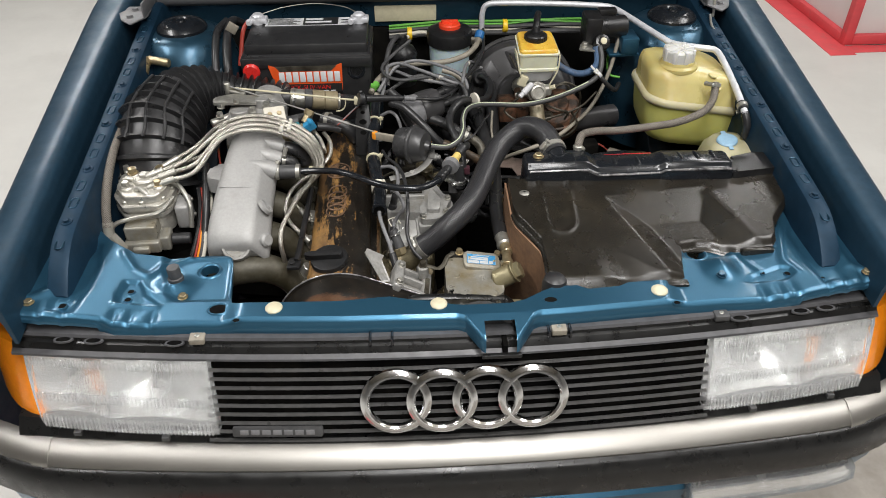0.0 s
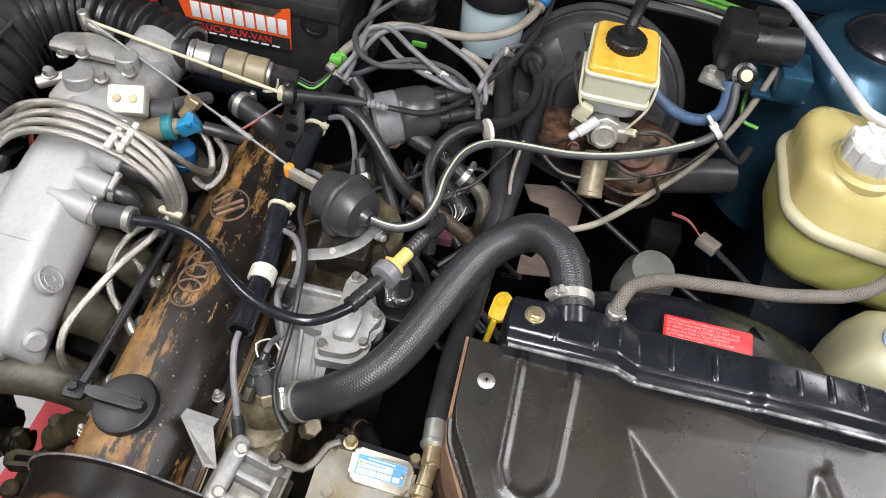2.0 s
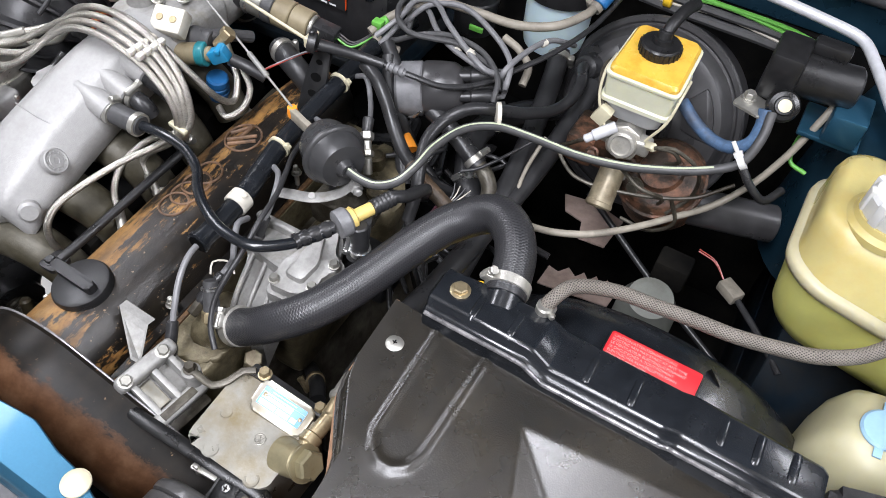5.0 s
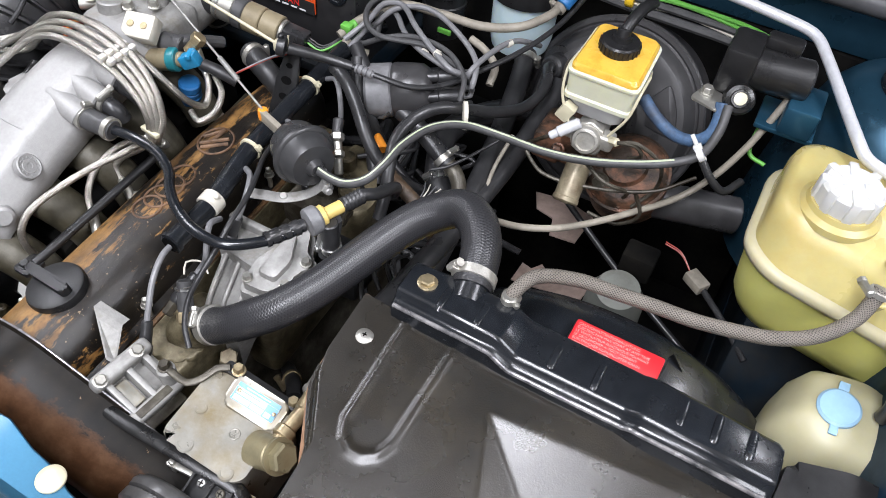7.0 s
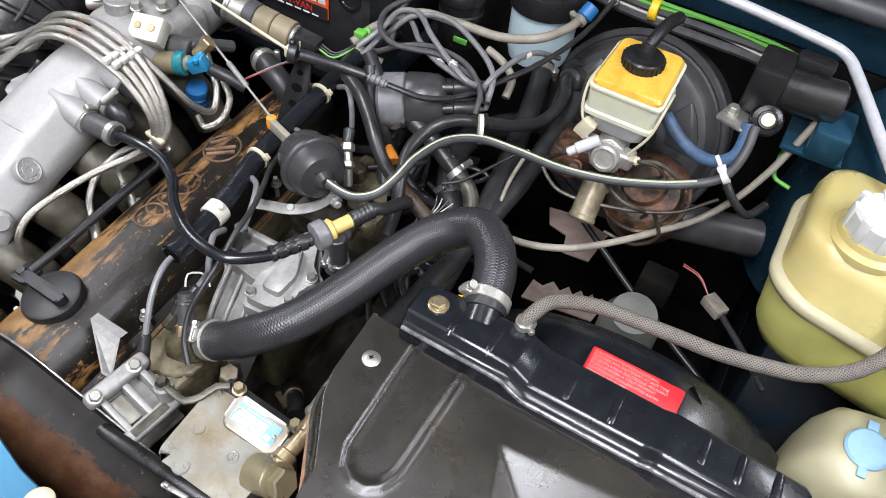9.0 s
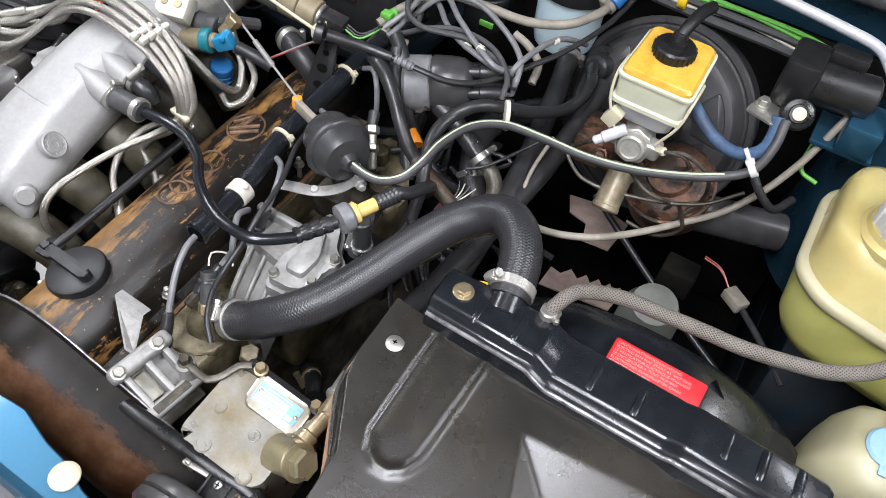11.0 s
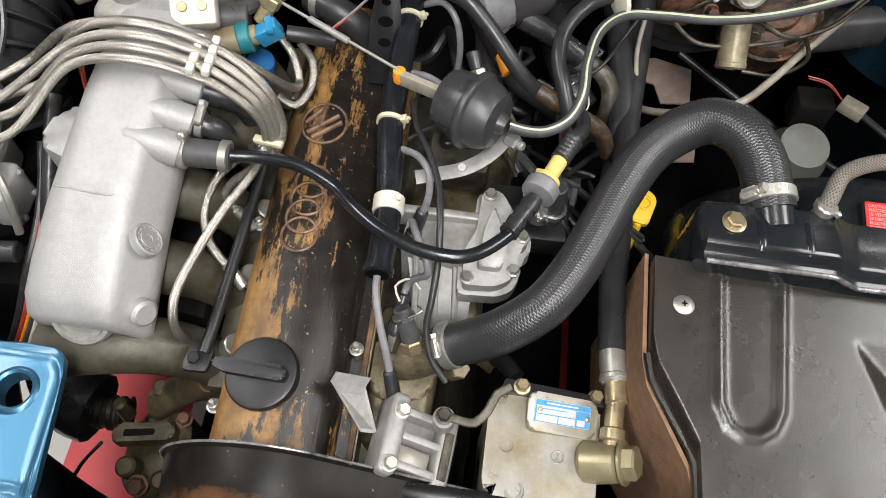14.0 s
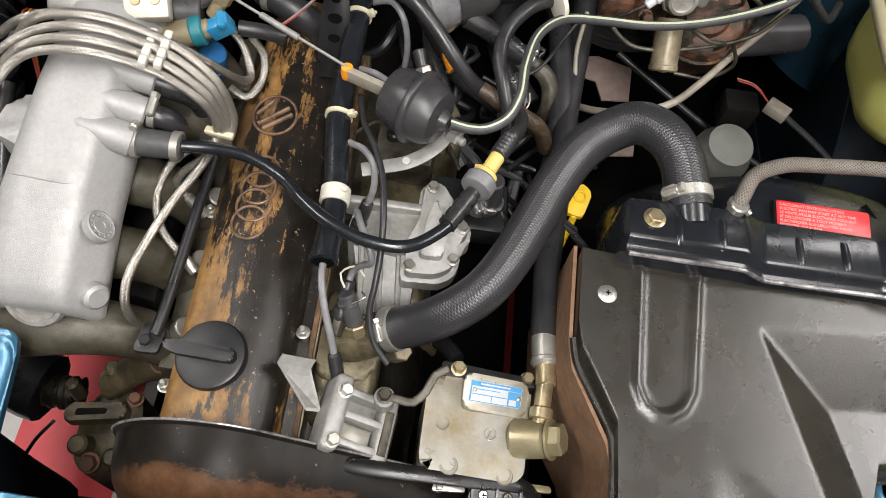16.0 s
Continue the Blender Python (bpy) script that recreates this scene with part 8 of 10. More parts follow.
    tube(bm, [(0.226, 0.710, 0.966), (0.229, 0.724, 0.978), (0.234, 0.748, 0.984), (0.240, 0.772, 0.982)], 0.0075, 12)
    part("cable_boot", bm, BLACK, cap)
    for x in (0.181, 0.274):
        bm = BM()
        tube(bm, [(x, 0.70, 0.93), (x, 0.665, 0.928), (x + (0.004 if x < 0.2 else -0.004), 0.652, 0.90), (x + (0.02 if x < 0.2 else -0.02), 0.65, 0.865)], 0.0018, 8)
        part("strap", bm, CREAM, r, "thin cream retaining wire")


brake_unit()


def steering_reservoir():
    t = thing("fluid_reservoir", "pale blue hydraulic fluid reservoir with black lid and red cap", "fluid reservoir")
    m = Matrix.Translation((0.046, 0.865, 0.0))
    bm = BM()
    lathe(bm, [(0.038, 0.795), (0.044, 0.80), (0.048, 0.82), (0.049, 0.884), (0.046, 0.887)], m, 40)
    part("body", bm, PALE_BLUE, t)
    bm = BM()
    lathe(bm, [(0.051, 0.882), (0.054, 0.884), (0.055, 0.908), (0.053, 0.914), (0.046, 0.918), (0.030, 0.921), (0, 0.921)], m, 40)
    part("lid", bm, BLACK, t, "black ribbed lid")
    bm = BM()
    lathe(bm, [(0.026, 0.919), (0.026, 0.928), (0.023, 0.931), (0, 0.931)], m, 32)
    cap = part("cap", bm, RED_CAP, t, "orange-red screw cap")
    bm = BM()
    box(bm, (-0.020, -0.005, 0.929), (0.020, 0.005, 0.938), 0.002, m)
    part("grip", bm, RED_CAP, cap)


steering_reservoir()

# ---------------------------------------------------------------- hoses, cables, small fittings
def hose(name, pts, r, mt, label, category="hose", group="", seg=12, step=0.005):
    """A single hose or cable as a thing of its own."""
    t = thing(name, label, category, group)
    bm = BM()
    tube(bm, pts, r, seg, step)
    part("sleeve", bm, mt, t)
    return t


def ribs(t, p0, p1, r, n, mt, w=0.45, name="cuff"):
    """Moulded rings along a cuff."""
    p0, p1 = Vector(p0), Vector(p1)
    L = (p1 - p0).length
    prof = [(r, 0)]
    for k in range(n):
        a, b = L * k / n, L * (k + w) / n
        prof += [(r + 0.0016, a + 0.0004), (r + 0.0016, b), (r, b + 0.0006)]
    bm = BM()
    lathe(bm, prof + [(r, L)], along(p0, p1), 18)
    return part(name, bm, mt, t)


def tie(p, axis, r, mt=WHITE_OLD, turn=0.0, w=0.0048, label="white plastic cable tie", tail=0.014):
    t = thing("cable_tie", label, "cable tie", "cable ties")
    m = along(Vector(p) - Vector(axis).normalized() * w / 2, Vector(p) + Vector(axis)) @ pose(0, 0, 0, 0, 0, turn)
    bm = BM()
    lathe(bm, [(r, 0), (r + 0.0014, 0.0003), (r + 0.0014, w - 0.0003), (r, w)], m, 24)
    part("strap", bm, mt, t)
    bm = BM()
    box(bm, (r - 0.001, -0.004, -0.001), (r + 0.006, 0.004, w + 0.001), 0.001, m)
    part("head", bm, mt, t)
    bm = BM()
    box(bm, (r + 0.005, -0.0015, w * 0.2), (r + 0.005 + tail, 0.0015, w * 0.8), 0.0005, m)
    part("tail", bm, mt, t)


def breather():
    t = thing("breather_hose", "glossy black breather hose with a yellow and grey valve", "hose")
    bm = BM()
    tube(bm, [(-0.276, 0.357, 0.841), (-0.242, 0.362, 0.838), (-0.205, 0.357, 0.838), (-0.172, 0.340, 0.838), (-0.148, 0.316, 0.842), (-0.120, 0.296, 0.844), (-0.085, 0.282, 0.844), (-0.046, 0.282, 0.843), (-0.016, 0.305, 0.841), (0.004, 0.335, 0.840), (0.010, 0.350, 0.840)], 0.0062, 14)
    part("hose", bm, BLACK_GLOSS, t)
    ribs(t, (-0.012, 0.311, 0.841), (0.010, 0.352, 0.840), 0.0075, 4, RUBBER)
    ax = V(0.42, 0.90, 0.05).normalized()
    c = V(0.0125, 0.358, 0.840)
    bm = BM()
    lathe(bm, [(0.010, -0.004), (0.016, -0.002), (0.0165, 0.0), (0.0165, 0.010), (0.014, 0.013)], along(c, c + ax), 28)
    part("valve_disc", bm, CABLE, t, "grey round valve body")
    bm = BM()
    rod(bm, c + ax * 0.012, c + ax * 0.020, 0.0125)
    rod(bm, c + ax * 0.018, c + ax * 0.045, 0.0078)
    box(bm, (-0.004, 0.010, -0.004), (0.004, 0.024, 0.006), 0.001, Matrix.Translation(c))
    part("valve_yellow", bm, YELLOW, t, "yellow valve outlet")
    e = c + ax * 0.042
    bm = BM()
    tube(bm, [e, e + ax * 0.03, (0.050, 0.435, 0.838), (0.054, 0.462, 0.826), (0.050, 0.485, 0.806), (0.040, 0.50, 0.78)], 0.0075, 12)
    part("hose", bm, RUBBER, t)
    ribs(t, e, e + ax * 0.03, 0.0080, 6, RUBBER)
    s = V(0.030, 0.371, 0.836)
    bm = BM()
    rod(bm, s + V(0, 0, 0.002), s + V(0.003, -0.004, -0.05), 0.0105, seg=18)
    part("stub", bm, RUBBER, t)
    bm = BM()
    clamp(bm, s + V(0.003, -0.003, -0.036), (0, 0, 1), 0.0110, 0.008, turn=20)
    part("clamp", bm, STEEL, t)


breather()


ACTUATOR = surface("satin_charcoal_plastic", (0.036, 0.036, 0.037), 0.33, 0, 0.2, 60, dirt=(0.040, 0.038, 0.034), dirt_amount=0.25, dirt_scale=16)


def vacuum_actuator():
    t = thing("vacuum_actuator", "round black vacuum actuator with pull rod and bracket", "actuator")
    a, b = V(-0.090, 0.462, 0.838), V(-0.018, 0.424, 0.846)
    L = (b - a).length
    bm = BM()
    lathe(bm, [(0.0, 0.006), (0.024, 0.006), (0.029, 0.008), (0.0315, 0.014), (0.0335, 0.036), (0.0385, 0.0375), (0.0398, 0.0395), (0.0398, 0.0425), (0.0385, 0.0445), (0.0350, 0.046), (0.0325, 0.058), (0.027, 0.067), (0.012, 0.070), (0.008, 0.078), (0, 0.078)], along(a, b), 56)
    part("canister", bm, ACTUATOR, t)
    bm = BM()
    m = along((-0.131, 0.466, 0.853), (-0.080, 0.450, 0.850))
    box(bm, (-0.003, -0.0075, 0.0), (0.003, -0.005, 0.052), 0.0008, m)
    box(bm, (-0.003, 0.005, 0.0), (0.003, 0.0075, 0.052), 0.0008, m)
    box(bm, (-0.0045, -0.0075, 0.0), (-0.002, 0.0075, 0.052), 0.0008, m)
    part("arm", bm, BEIGE_HOSE, t, "tarnished pale steel arm")
    bm = BM()
    lathe(bm, [(0.006, -0.006), (0.0068, 0.0), (0.006, 0.008), (0.002, 0.009)], Matrix.Translation((-0.131, 0.467, 0.852)), 16)
    part("ball_cap", bm, ORANGE, t, "amber plastic ball joint cap")
    bm = BM()
    tube(bm, [(-0.436, 0.590, 0.912), (-0.131, 0.467, 0.860)], 0.0016, 8, 0.05)
    part("pull_rod", bm, CAST, t, "thin steel pull rod")
    bm = BM()
    d = (V(-0.131, 0.467, 0.860) - V(-0.436, 0.590, 0.912))
    p = V(-0.436, 0.590, 0.912)
    rod(bm, p + d * 0.69, p + d * 0.83, 0.0034)
    part("rod_sleeve", bm, CAST, t)
    # stamped bracket
    bm = BM()
    tube(bm, [(-0.104, 0.388, 0.798), (-0.086, 0.393, 0.800), (-0.058, 0.404, 0.800), (-0.036, 0.418, 0.806), (-0.022, 0.430, 0.818), (-0.018, 0.436, 0.838)], 0.0085, 10, flat=0.2)
    rod(bm, (-0.060, 0.404, 0.801), (-0.060, 0.403, 0.804), 0.005, seg=14)
    rod(bm, (-0.019, 0.433, 0.821), (-0.008, 0.424, 0.823), 0.0078, seg=6)
    rod(bm, (-0.012, 0.427, 0.8225), (-0.003, 0.420, 0.8245), 0.0048, seg=12)
    part("bracket", bm, CAST, t, "zinc plated stamped bracket")
    # second rod with a cream end
    t = thing("throttle_rod", "thin cream coated throttle rod", "rod")
    bm = BM()
    tube(bm, [(-0.436, 0.590, 0.908), (-0.168, 0.556, 0.887)], 0.0022, 8, 0.05)
    part("rod", bm, CREAM, t)
    bm = BM()
    box(bm, (-0.174, 0.549, 0.879), (-0.160, 0.563, 0.895), 0.003)
    part("end_block", bm, CREAM, t)


vacuum_actuator()


def cable_bracket():
    t = thing("cable_bracket", "black pierced steel bracket holding the throttle cable", "bracket")
    bm = BM()
    m = Matrix.Translation((-0.158, 0.545, 0.822)) @ Matrix.Rotation(radians(62), 4, "X")
    prism(bm, rounded([(-0.018, -0.05), (0.016, -0.05), (0.016, 0.02), (0.012, 0.062), (-0.008, 0.062), (-0.016, 0.02)], 0.005), 0, 0.004, 0.001, m)
    part("plate", bm, BLACK, t)
    # dark discs laid on the plate stand for the depth of its holes
    for y, r in ((-0.004, 0.0055), (0.018, 0.0065), (0.038, 0.004)):
        bm = BM()
        lathe(bm, [(r, 0.0038), (r, 0.0046), (0, 0.0047)], m @ Matrix.Translation((0, y, 0)) @ Matrix.Diagonal((1.25, 0.85, 1, 1)), 18)
        part("dark_disc", bm, VOID, t)
    c = thing("throttle_cable", "black throttle cable with a ribbed rubber sleeve", "cable")
    P = [(-0.150, 0.552, 0.892), (-0.108, 0.572, 0.882), (-0.070, 0.583, 0.876), (-0.035, 0.590, 0.870), (0.0, 0.603, 0.862), (0.034, 0.634, 0.860), (0.065, 0.68, 0.868), (0.095, 0.73, 0.878), (0.12, 0.80, 0.89), (0.13, 0.90, 0.90), (0.13, 0.985, 0.90)]
    bm = BM()
    tube(bm, P, 0.0038, 10)
    part("cable", bm, RUBBER, c)
    bm = BM()
    tube(bm, [P[0], Vector(P[0]).lerp(Vector(P[1]), 0.5), P[1], Vector(P[1]).lerp(Vector(P[2]), 0.9)], lambda u, g: 0.0078 - 0.0018 * u, 14)
    part("cuff", bm, RUBBER, c)
    ribs(c, P[2], (-0.045, 0.587, 0.8715), 0.0046, 4, CABLE)
    bm = BM()
    lathe(bm, [(0.012, -0.004), (0.013, 0.0), (0.013, 0.006), (0.009, 0.008)], along((-0.160, 0.548, 0.894), (-0.108, 0.572, 0.882)), 22)
    rod(bm, (-0.158, 0.549, 0.90), (-0.158, 0.549, 0.912), 0.004)
    part("grommet", bm, RUBBER, c)


cable_bracket()


KHAKI = surface("khaki_plastic", (0.25, 0.21, 0.13), 0.42, 0.1, 0.15, 40, dirt=(0.13, 0.10, 0.055), dirt_amount=0.35, dirt_scale=18)


def idle_valve():
    t = thing("idle_valve", "khaki idle air valve with a black band and plug", "valve")
    a, b = V(-0.312, 0.607, 0.872), V(-0.186, 0.622, 0.852)
    d = (b - a).normalized()
    for s0, s1, r, mt, nm in ((0.0, 0.030, 0.0205, ZINC, "collar"), (0.004, 0.010, 0.0220, STEEL, "clamp_band"), (0.030, 0.046, 0.0218, RUBBER_GREY, "rubber_band"), (0.046, 0.072, 0.0208, KHAKI, "body"), (0.0725, 0.100, 0.0200, KHAKI, "body_end"), (0.100, 0.106, 0.0170, ZINC, "end_plate")):
        bm = BM()
        rod(bm, a + d * s0, a + d * s1, r, seg=30)
        part(nm, bm, mt, t)
    for q in (-0.011, 0.011):
        bm = BM()
        tube(bm, [along(a, b) @ V(q, -0.019, 0.098), along(a, b) @ V(q, -0.016, 0.110), along(a, b) @ V(q, -0.006, 0.116), along(a, b) @ V(q, 0.008, 0.116)], 0.0020, 6)
        part("spring_clip", bm, CREAM, t, "cream wire clip")
    bm = BM()
    box(bm, (-0.012, -0.012, 0.104), (0.012, 0.012, 0.14), 0.003, along(a, b))
    part("plug", bm, RUBBER, t, "black electrical plug")
    for k in range(3):
        bm = BM()
        o = V(0, 0.003 * k, 0.002 * k)
        tube(bm, [a + d * 0.138 + o, a + d * 0.16 + o + V(0, 0, -0.004), V(-0.135, 0.66, 0.85) + o, V(-0.13, 0.69, 0.82) + o], 0.0016, 6)
        part("wire", bm, (GREEN, BLACK, BLACK)[k], t)
    bm = BM()
    tube(bm, [a, a - d * 0.02 + V(0, 0, -0.004), (-0.345, 0.60, 0.855), (-0.36, 0.60, 0.83)], 0.019, 18)
    part("inlet_hose", bm, RUBBER, t)
    # lower black hose that joins the cylinder head
    bm = BM()
    tube(bm, [(-0.245, 0.585, 0.83), (-0.215, 0.57, 0.828), (-0.19, 0.565, 0.815), (-0.175, 0.57, 0.79)], 0.016, 16)
    part("outlet_hose", bm, RUBBER, t)
    bm = BM()
    clamp(bm, (-0.235, 0.58, 0.830), (1, -0.3, 0), 0.0165, 0.009)
    part("clamp", bm, ZINC, t)


idle_valve()


TEAL = surface("teal_plastic", (0.02, 0.17, 0.20), 0.4, 0, 0.15, 60)


def cold_start():
    t = thing("cold_start_valve", "bright blue plastic connector on a tan cold start valve", "valve")
    bm = BM()
    box(bm, (-0.013, -0.008, -0.010), (0.013, 0.008, 0.009), 0.003, Matrix.Translation((-0.264, 0.492, 0.865)) @ Matrix.Rotation(radians(20), 4, "Z") @ Matrix.Rotation(radians(-25), 4, "Y"))
    box(bm, (-0.004, -0.011, 0.006), (0.004, 0.011, 0.013), 0.002, Matrix.Translation((-0.262, 0.492, 0.865)) @ Matrix.Rotation(radians(20), 4, "Z"))
    part("connector", bm, SKY_PLASTIC, t, "bright blue electrical connector")
    bm = BM()
    rod(bm, (-0.325, 0.474, 0.852), (-0.290, 0.485, 0.859), 0.0145, seg=20)
    rod(bm, (-0.285, 0.487, 0.860), (-0.274, 0.490, 0.862), 0.010, seg=20)
    part("valve_body", bm, KHAKI, t)
    bm = BM()
    rod(bm, (-0.292, 0.484, 0.859), (-0.280, 0.488, 0.861), 0.0158, seg=20)
    part("ring", bm, TEAL, t, "teal plastic ring")
    bm = BM()
    rod(bm, (-0.274, 0.500, 0.868), (-0.262, 0.512, 0.885), 0.0075, seg=12)
    rod(bm, (-0.266, 0.509, 0.880), (-0.260, 0.514, 0.889), 0.010, seg=6)
    part("union", bm, BRASS, t)
    bm = BM()
    tube(bm, [(-0.248, 0.498, 0.860), (-0.225, 0.502, 0.855), (-0.205, 0.508, 0.845)], 0.0080, 14)
    part("boot", bm, RUBBER, t)
    bm = BM()
    lathe(bm, [(0.0150, 0.0), (0.0155, 0.001), (0.0155, 0.012), (0.0138, 0.013), (0.0138, 0.016), (0.0150, 0.017), (0.0150, 0.021), (0.0138, 0.022), (0.0138, 0.025), (0.0150, 0.026), (0.0145, 0.034), (0.0125, 0.036), (0, 0.036)], along((-0.288, 0.500, 0.785), (-0.281, 0.497, 0.818)), 28)
    part("blue_cap", bm, BLUE_PLASTIC, t, "dark blue cap")
    bm = BM()
    tube(bm, [(-0.238, 0.503, 0.845), (-0.226, 0.498, 0.825), (-0.226, 0.480, 0.805), (-0.240, 0.462, 0.795), (-0.258, 0.468, 0.80)], 0.0042, 10)
    part("fuel_hose", bm, BRAID, t)
    for k, mt in enumerate((RED_WIRE, CABLE)):
        bm = BM()
        o = V(0.002 * k, 0.002 * k, 0.002 * k)
        tube(bm, [V(-0.215, 0.512, 0.848) + o, V(-0.195, 0.522, 0.862) + o, V(-0.175, 0.543, 0.872) + o, V(-0.165, 0.568, 0.868) + o], 0.0013, 6)
        part("wire", bm, mt, t)


cold_start()


def plug_tube():
    """Black tube along the cover that carries the plug leads."""
    t = thing("lead_tube", "black plastic lead tube with pale clamp beside the valve cover", "cable tube")
    P = [(-0.1235, 0.278, 0.800), (-0.1245, 0.349, 0.803), (-0.136, 0.441, 0.813), (-0.135, 0.569, 0.829), (-0.130, 0.66, 0.842), (-0.115, 0.72, 0.85)]
    bm = BM()
    tube(bm, P, 0.0128, 18, caps=True)
    part("tube", bm, BLACK_GLOSS, t)
    bm = BM()
    m = along(P[0], P[1])
    lathe(bm, [(0.0128, -0.002), (0.0146, -0.001), (0.0146, 0.004), (0.0128, 0.005)], m, 24)
    part("lip", bm, BLACK_GLOSS, t)
    # dark cap paints the shaded inside of the tube
    bm = BM()
    lathe(bm, [(0.0105, -0.0028), (0, -0.0026)], m, 20)
    part("mouth", bm, VOID, t)
    bm = BM()
    rod(bm, (-0.1242, 0.340, 0.8028), (-0.1250, 0.358, 0.8035), 0.0152, seg=26)
    rod(bm, (-0.116, 0.350, 0.817), (-0.114, 0.350, 0.8195), 0.0035)
    part("clamp", bm, WHITE_OLD, t, "pale plastic clamp")
    tie((-0.136, 0.441, 0.813), (0, 1, 0.1), 0.0135, CREAM, 150, label="cream cable tie round the lead tube", tail=0.004)
    tie((-0.135, 0.569, 0.829), (0, 1, 0.1), 0.0135, CREAM, 150, label="cream cable tie round the lead tube", tail=0.004)
    leads = (
        ([(-0.124, 0.286, 0.797), (-0.123, 0.262, 0.796), (-0.116, 0.236, 0.786), (-0.106, 0.212, 0.768), (-0.0995, 0.195, 0.748)], 0.0036),
        ([(-0.100, 0.335, 0.802), (-0.093, 0.312, 0.818), (-0.082, 0.292, 0.812), (-0.078, 0.283, 0.800), (-0.088, 0.288, 0.780), (-0.098, 0.288, 0.762), (-0.101, 0.270, 0.752)], 0.0036),
        ([(-0.120, 0.41, 0.812), (-0.103, 0.398, 0.820), (-0.090, 0.378, 0.822), (-0.088, 0.362, 0.806), (-0.095, 0.352, 0.78)], 0.0036),
        ([(-0.122, 0.50, 0.822), (-0.104, 0.488, 0.832), (-0.088, 0.482, 0.826), (-0.080, 0.482, 0.800), (-0.080, 0.478, 0.77)], 0.0036),
        ([(-0.122, 0.59, 0.832), (-0.100, 0.580, 0.846), (-0.085, 0.566, 0.838), (-0.078, 0.556, 0.806), (-0.080, 0.545, 0.77)], 0.0036),
    )
    for pts, r in leads:
        h = thing("plug_lead", "grey spark plug lead with a black boot", "cable", "spark plug leads")
        bm = BM()
        tube(bm, pts, r, 10)
        part("lead", bm, CABLE, h)
        d = (Vector(pts[-1]) - Vector(pts[-2])).normalized()
        e = Vector(pts[-1])
        bm = BM()
        lathe(bm, [(0.0045, -0.012), (0.0062, -0.010), (0.0068, 0.0), (0.0068, 0.016), (0.0085, 0.018), (0.0085, 0.026), (0.0065, 0.030)], along(e, e + d), 16)
        part("boot", bm, RUBBER, h)
        bm = BM()
        rod(bm, e + d * 0.026, e + d * 0.046, 0.0072, seg=6)
        part("connector", bm, CAST_DIRTY, h)
    hose("earth_cable", [(-0.118, 0.47, 0.815), (-0.108, 0.432, 0.820), (-0.092, 0.398, 0.826), (-0.080, 0.366, 0.826), (-0.073, 0.325, 0.822), (-0.0705, 0.290, 0.806), (-0.072, 0.262, 0.79), (-0.074, 0.242, 0.772), (-0.066, 0.220, 0.752), (-0.05, 0.205, 0.738)], 0.0033, RUBBER, "thin black rubber cable beside the engine", "cable")
    # temperature sender with a tied plug
    t = thing("temperature_sensor", "black plug with a tie on a brass temperature sender", "sensor")
    bm = BM()
    rod(bm, (-0.088, 0.243, 0.735), (-0.100, 0.262, 0.765), 0.0095, 0.0085, seg=18)
    part("plug", bm, RUBBER_GREY, t)
    bm = BM()
    rod(bm, (-0.084, 0.236, 0.726), (-0.088, 0.243, 0.737), 0.0115, seg=6)
    part("hexagon", bm, BRASS, t)
    bm = BM()
    clamp(bm, (-0.097, 0.257, 0.757), (-0.3, 0.5, 0.8), 0.0096, 0.003, False)
    tube(bm, [(-0.092, 0.252, 0.766), (-0.080, 0.258, 0.772), (-0.085, 0.266, 0.765)], 0.0009, 6)
    part("tie", bm, STEEL, t)
    bm = BM()
    tube(bm, [(-0.102, 0.266, 0.77), (-0.108, 0.278, 0.776), (-0.095, 0.290, 0.772), (-0.085, 0.285, 0.762)], 0.0012, 6)
    part("wire", bm, WHITE_OLD, t)


plug_tube()


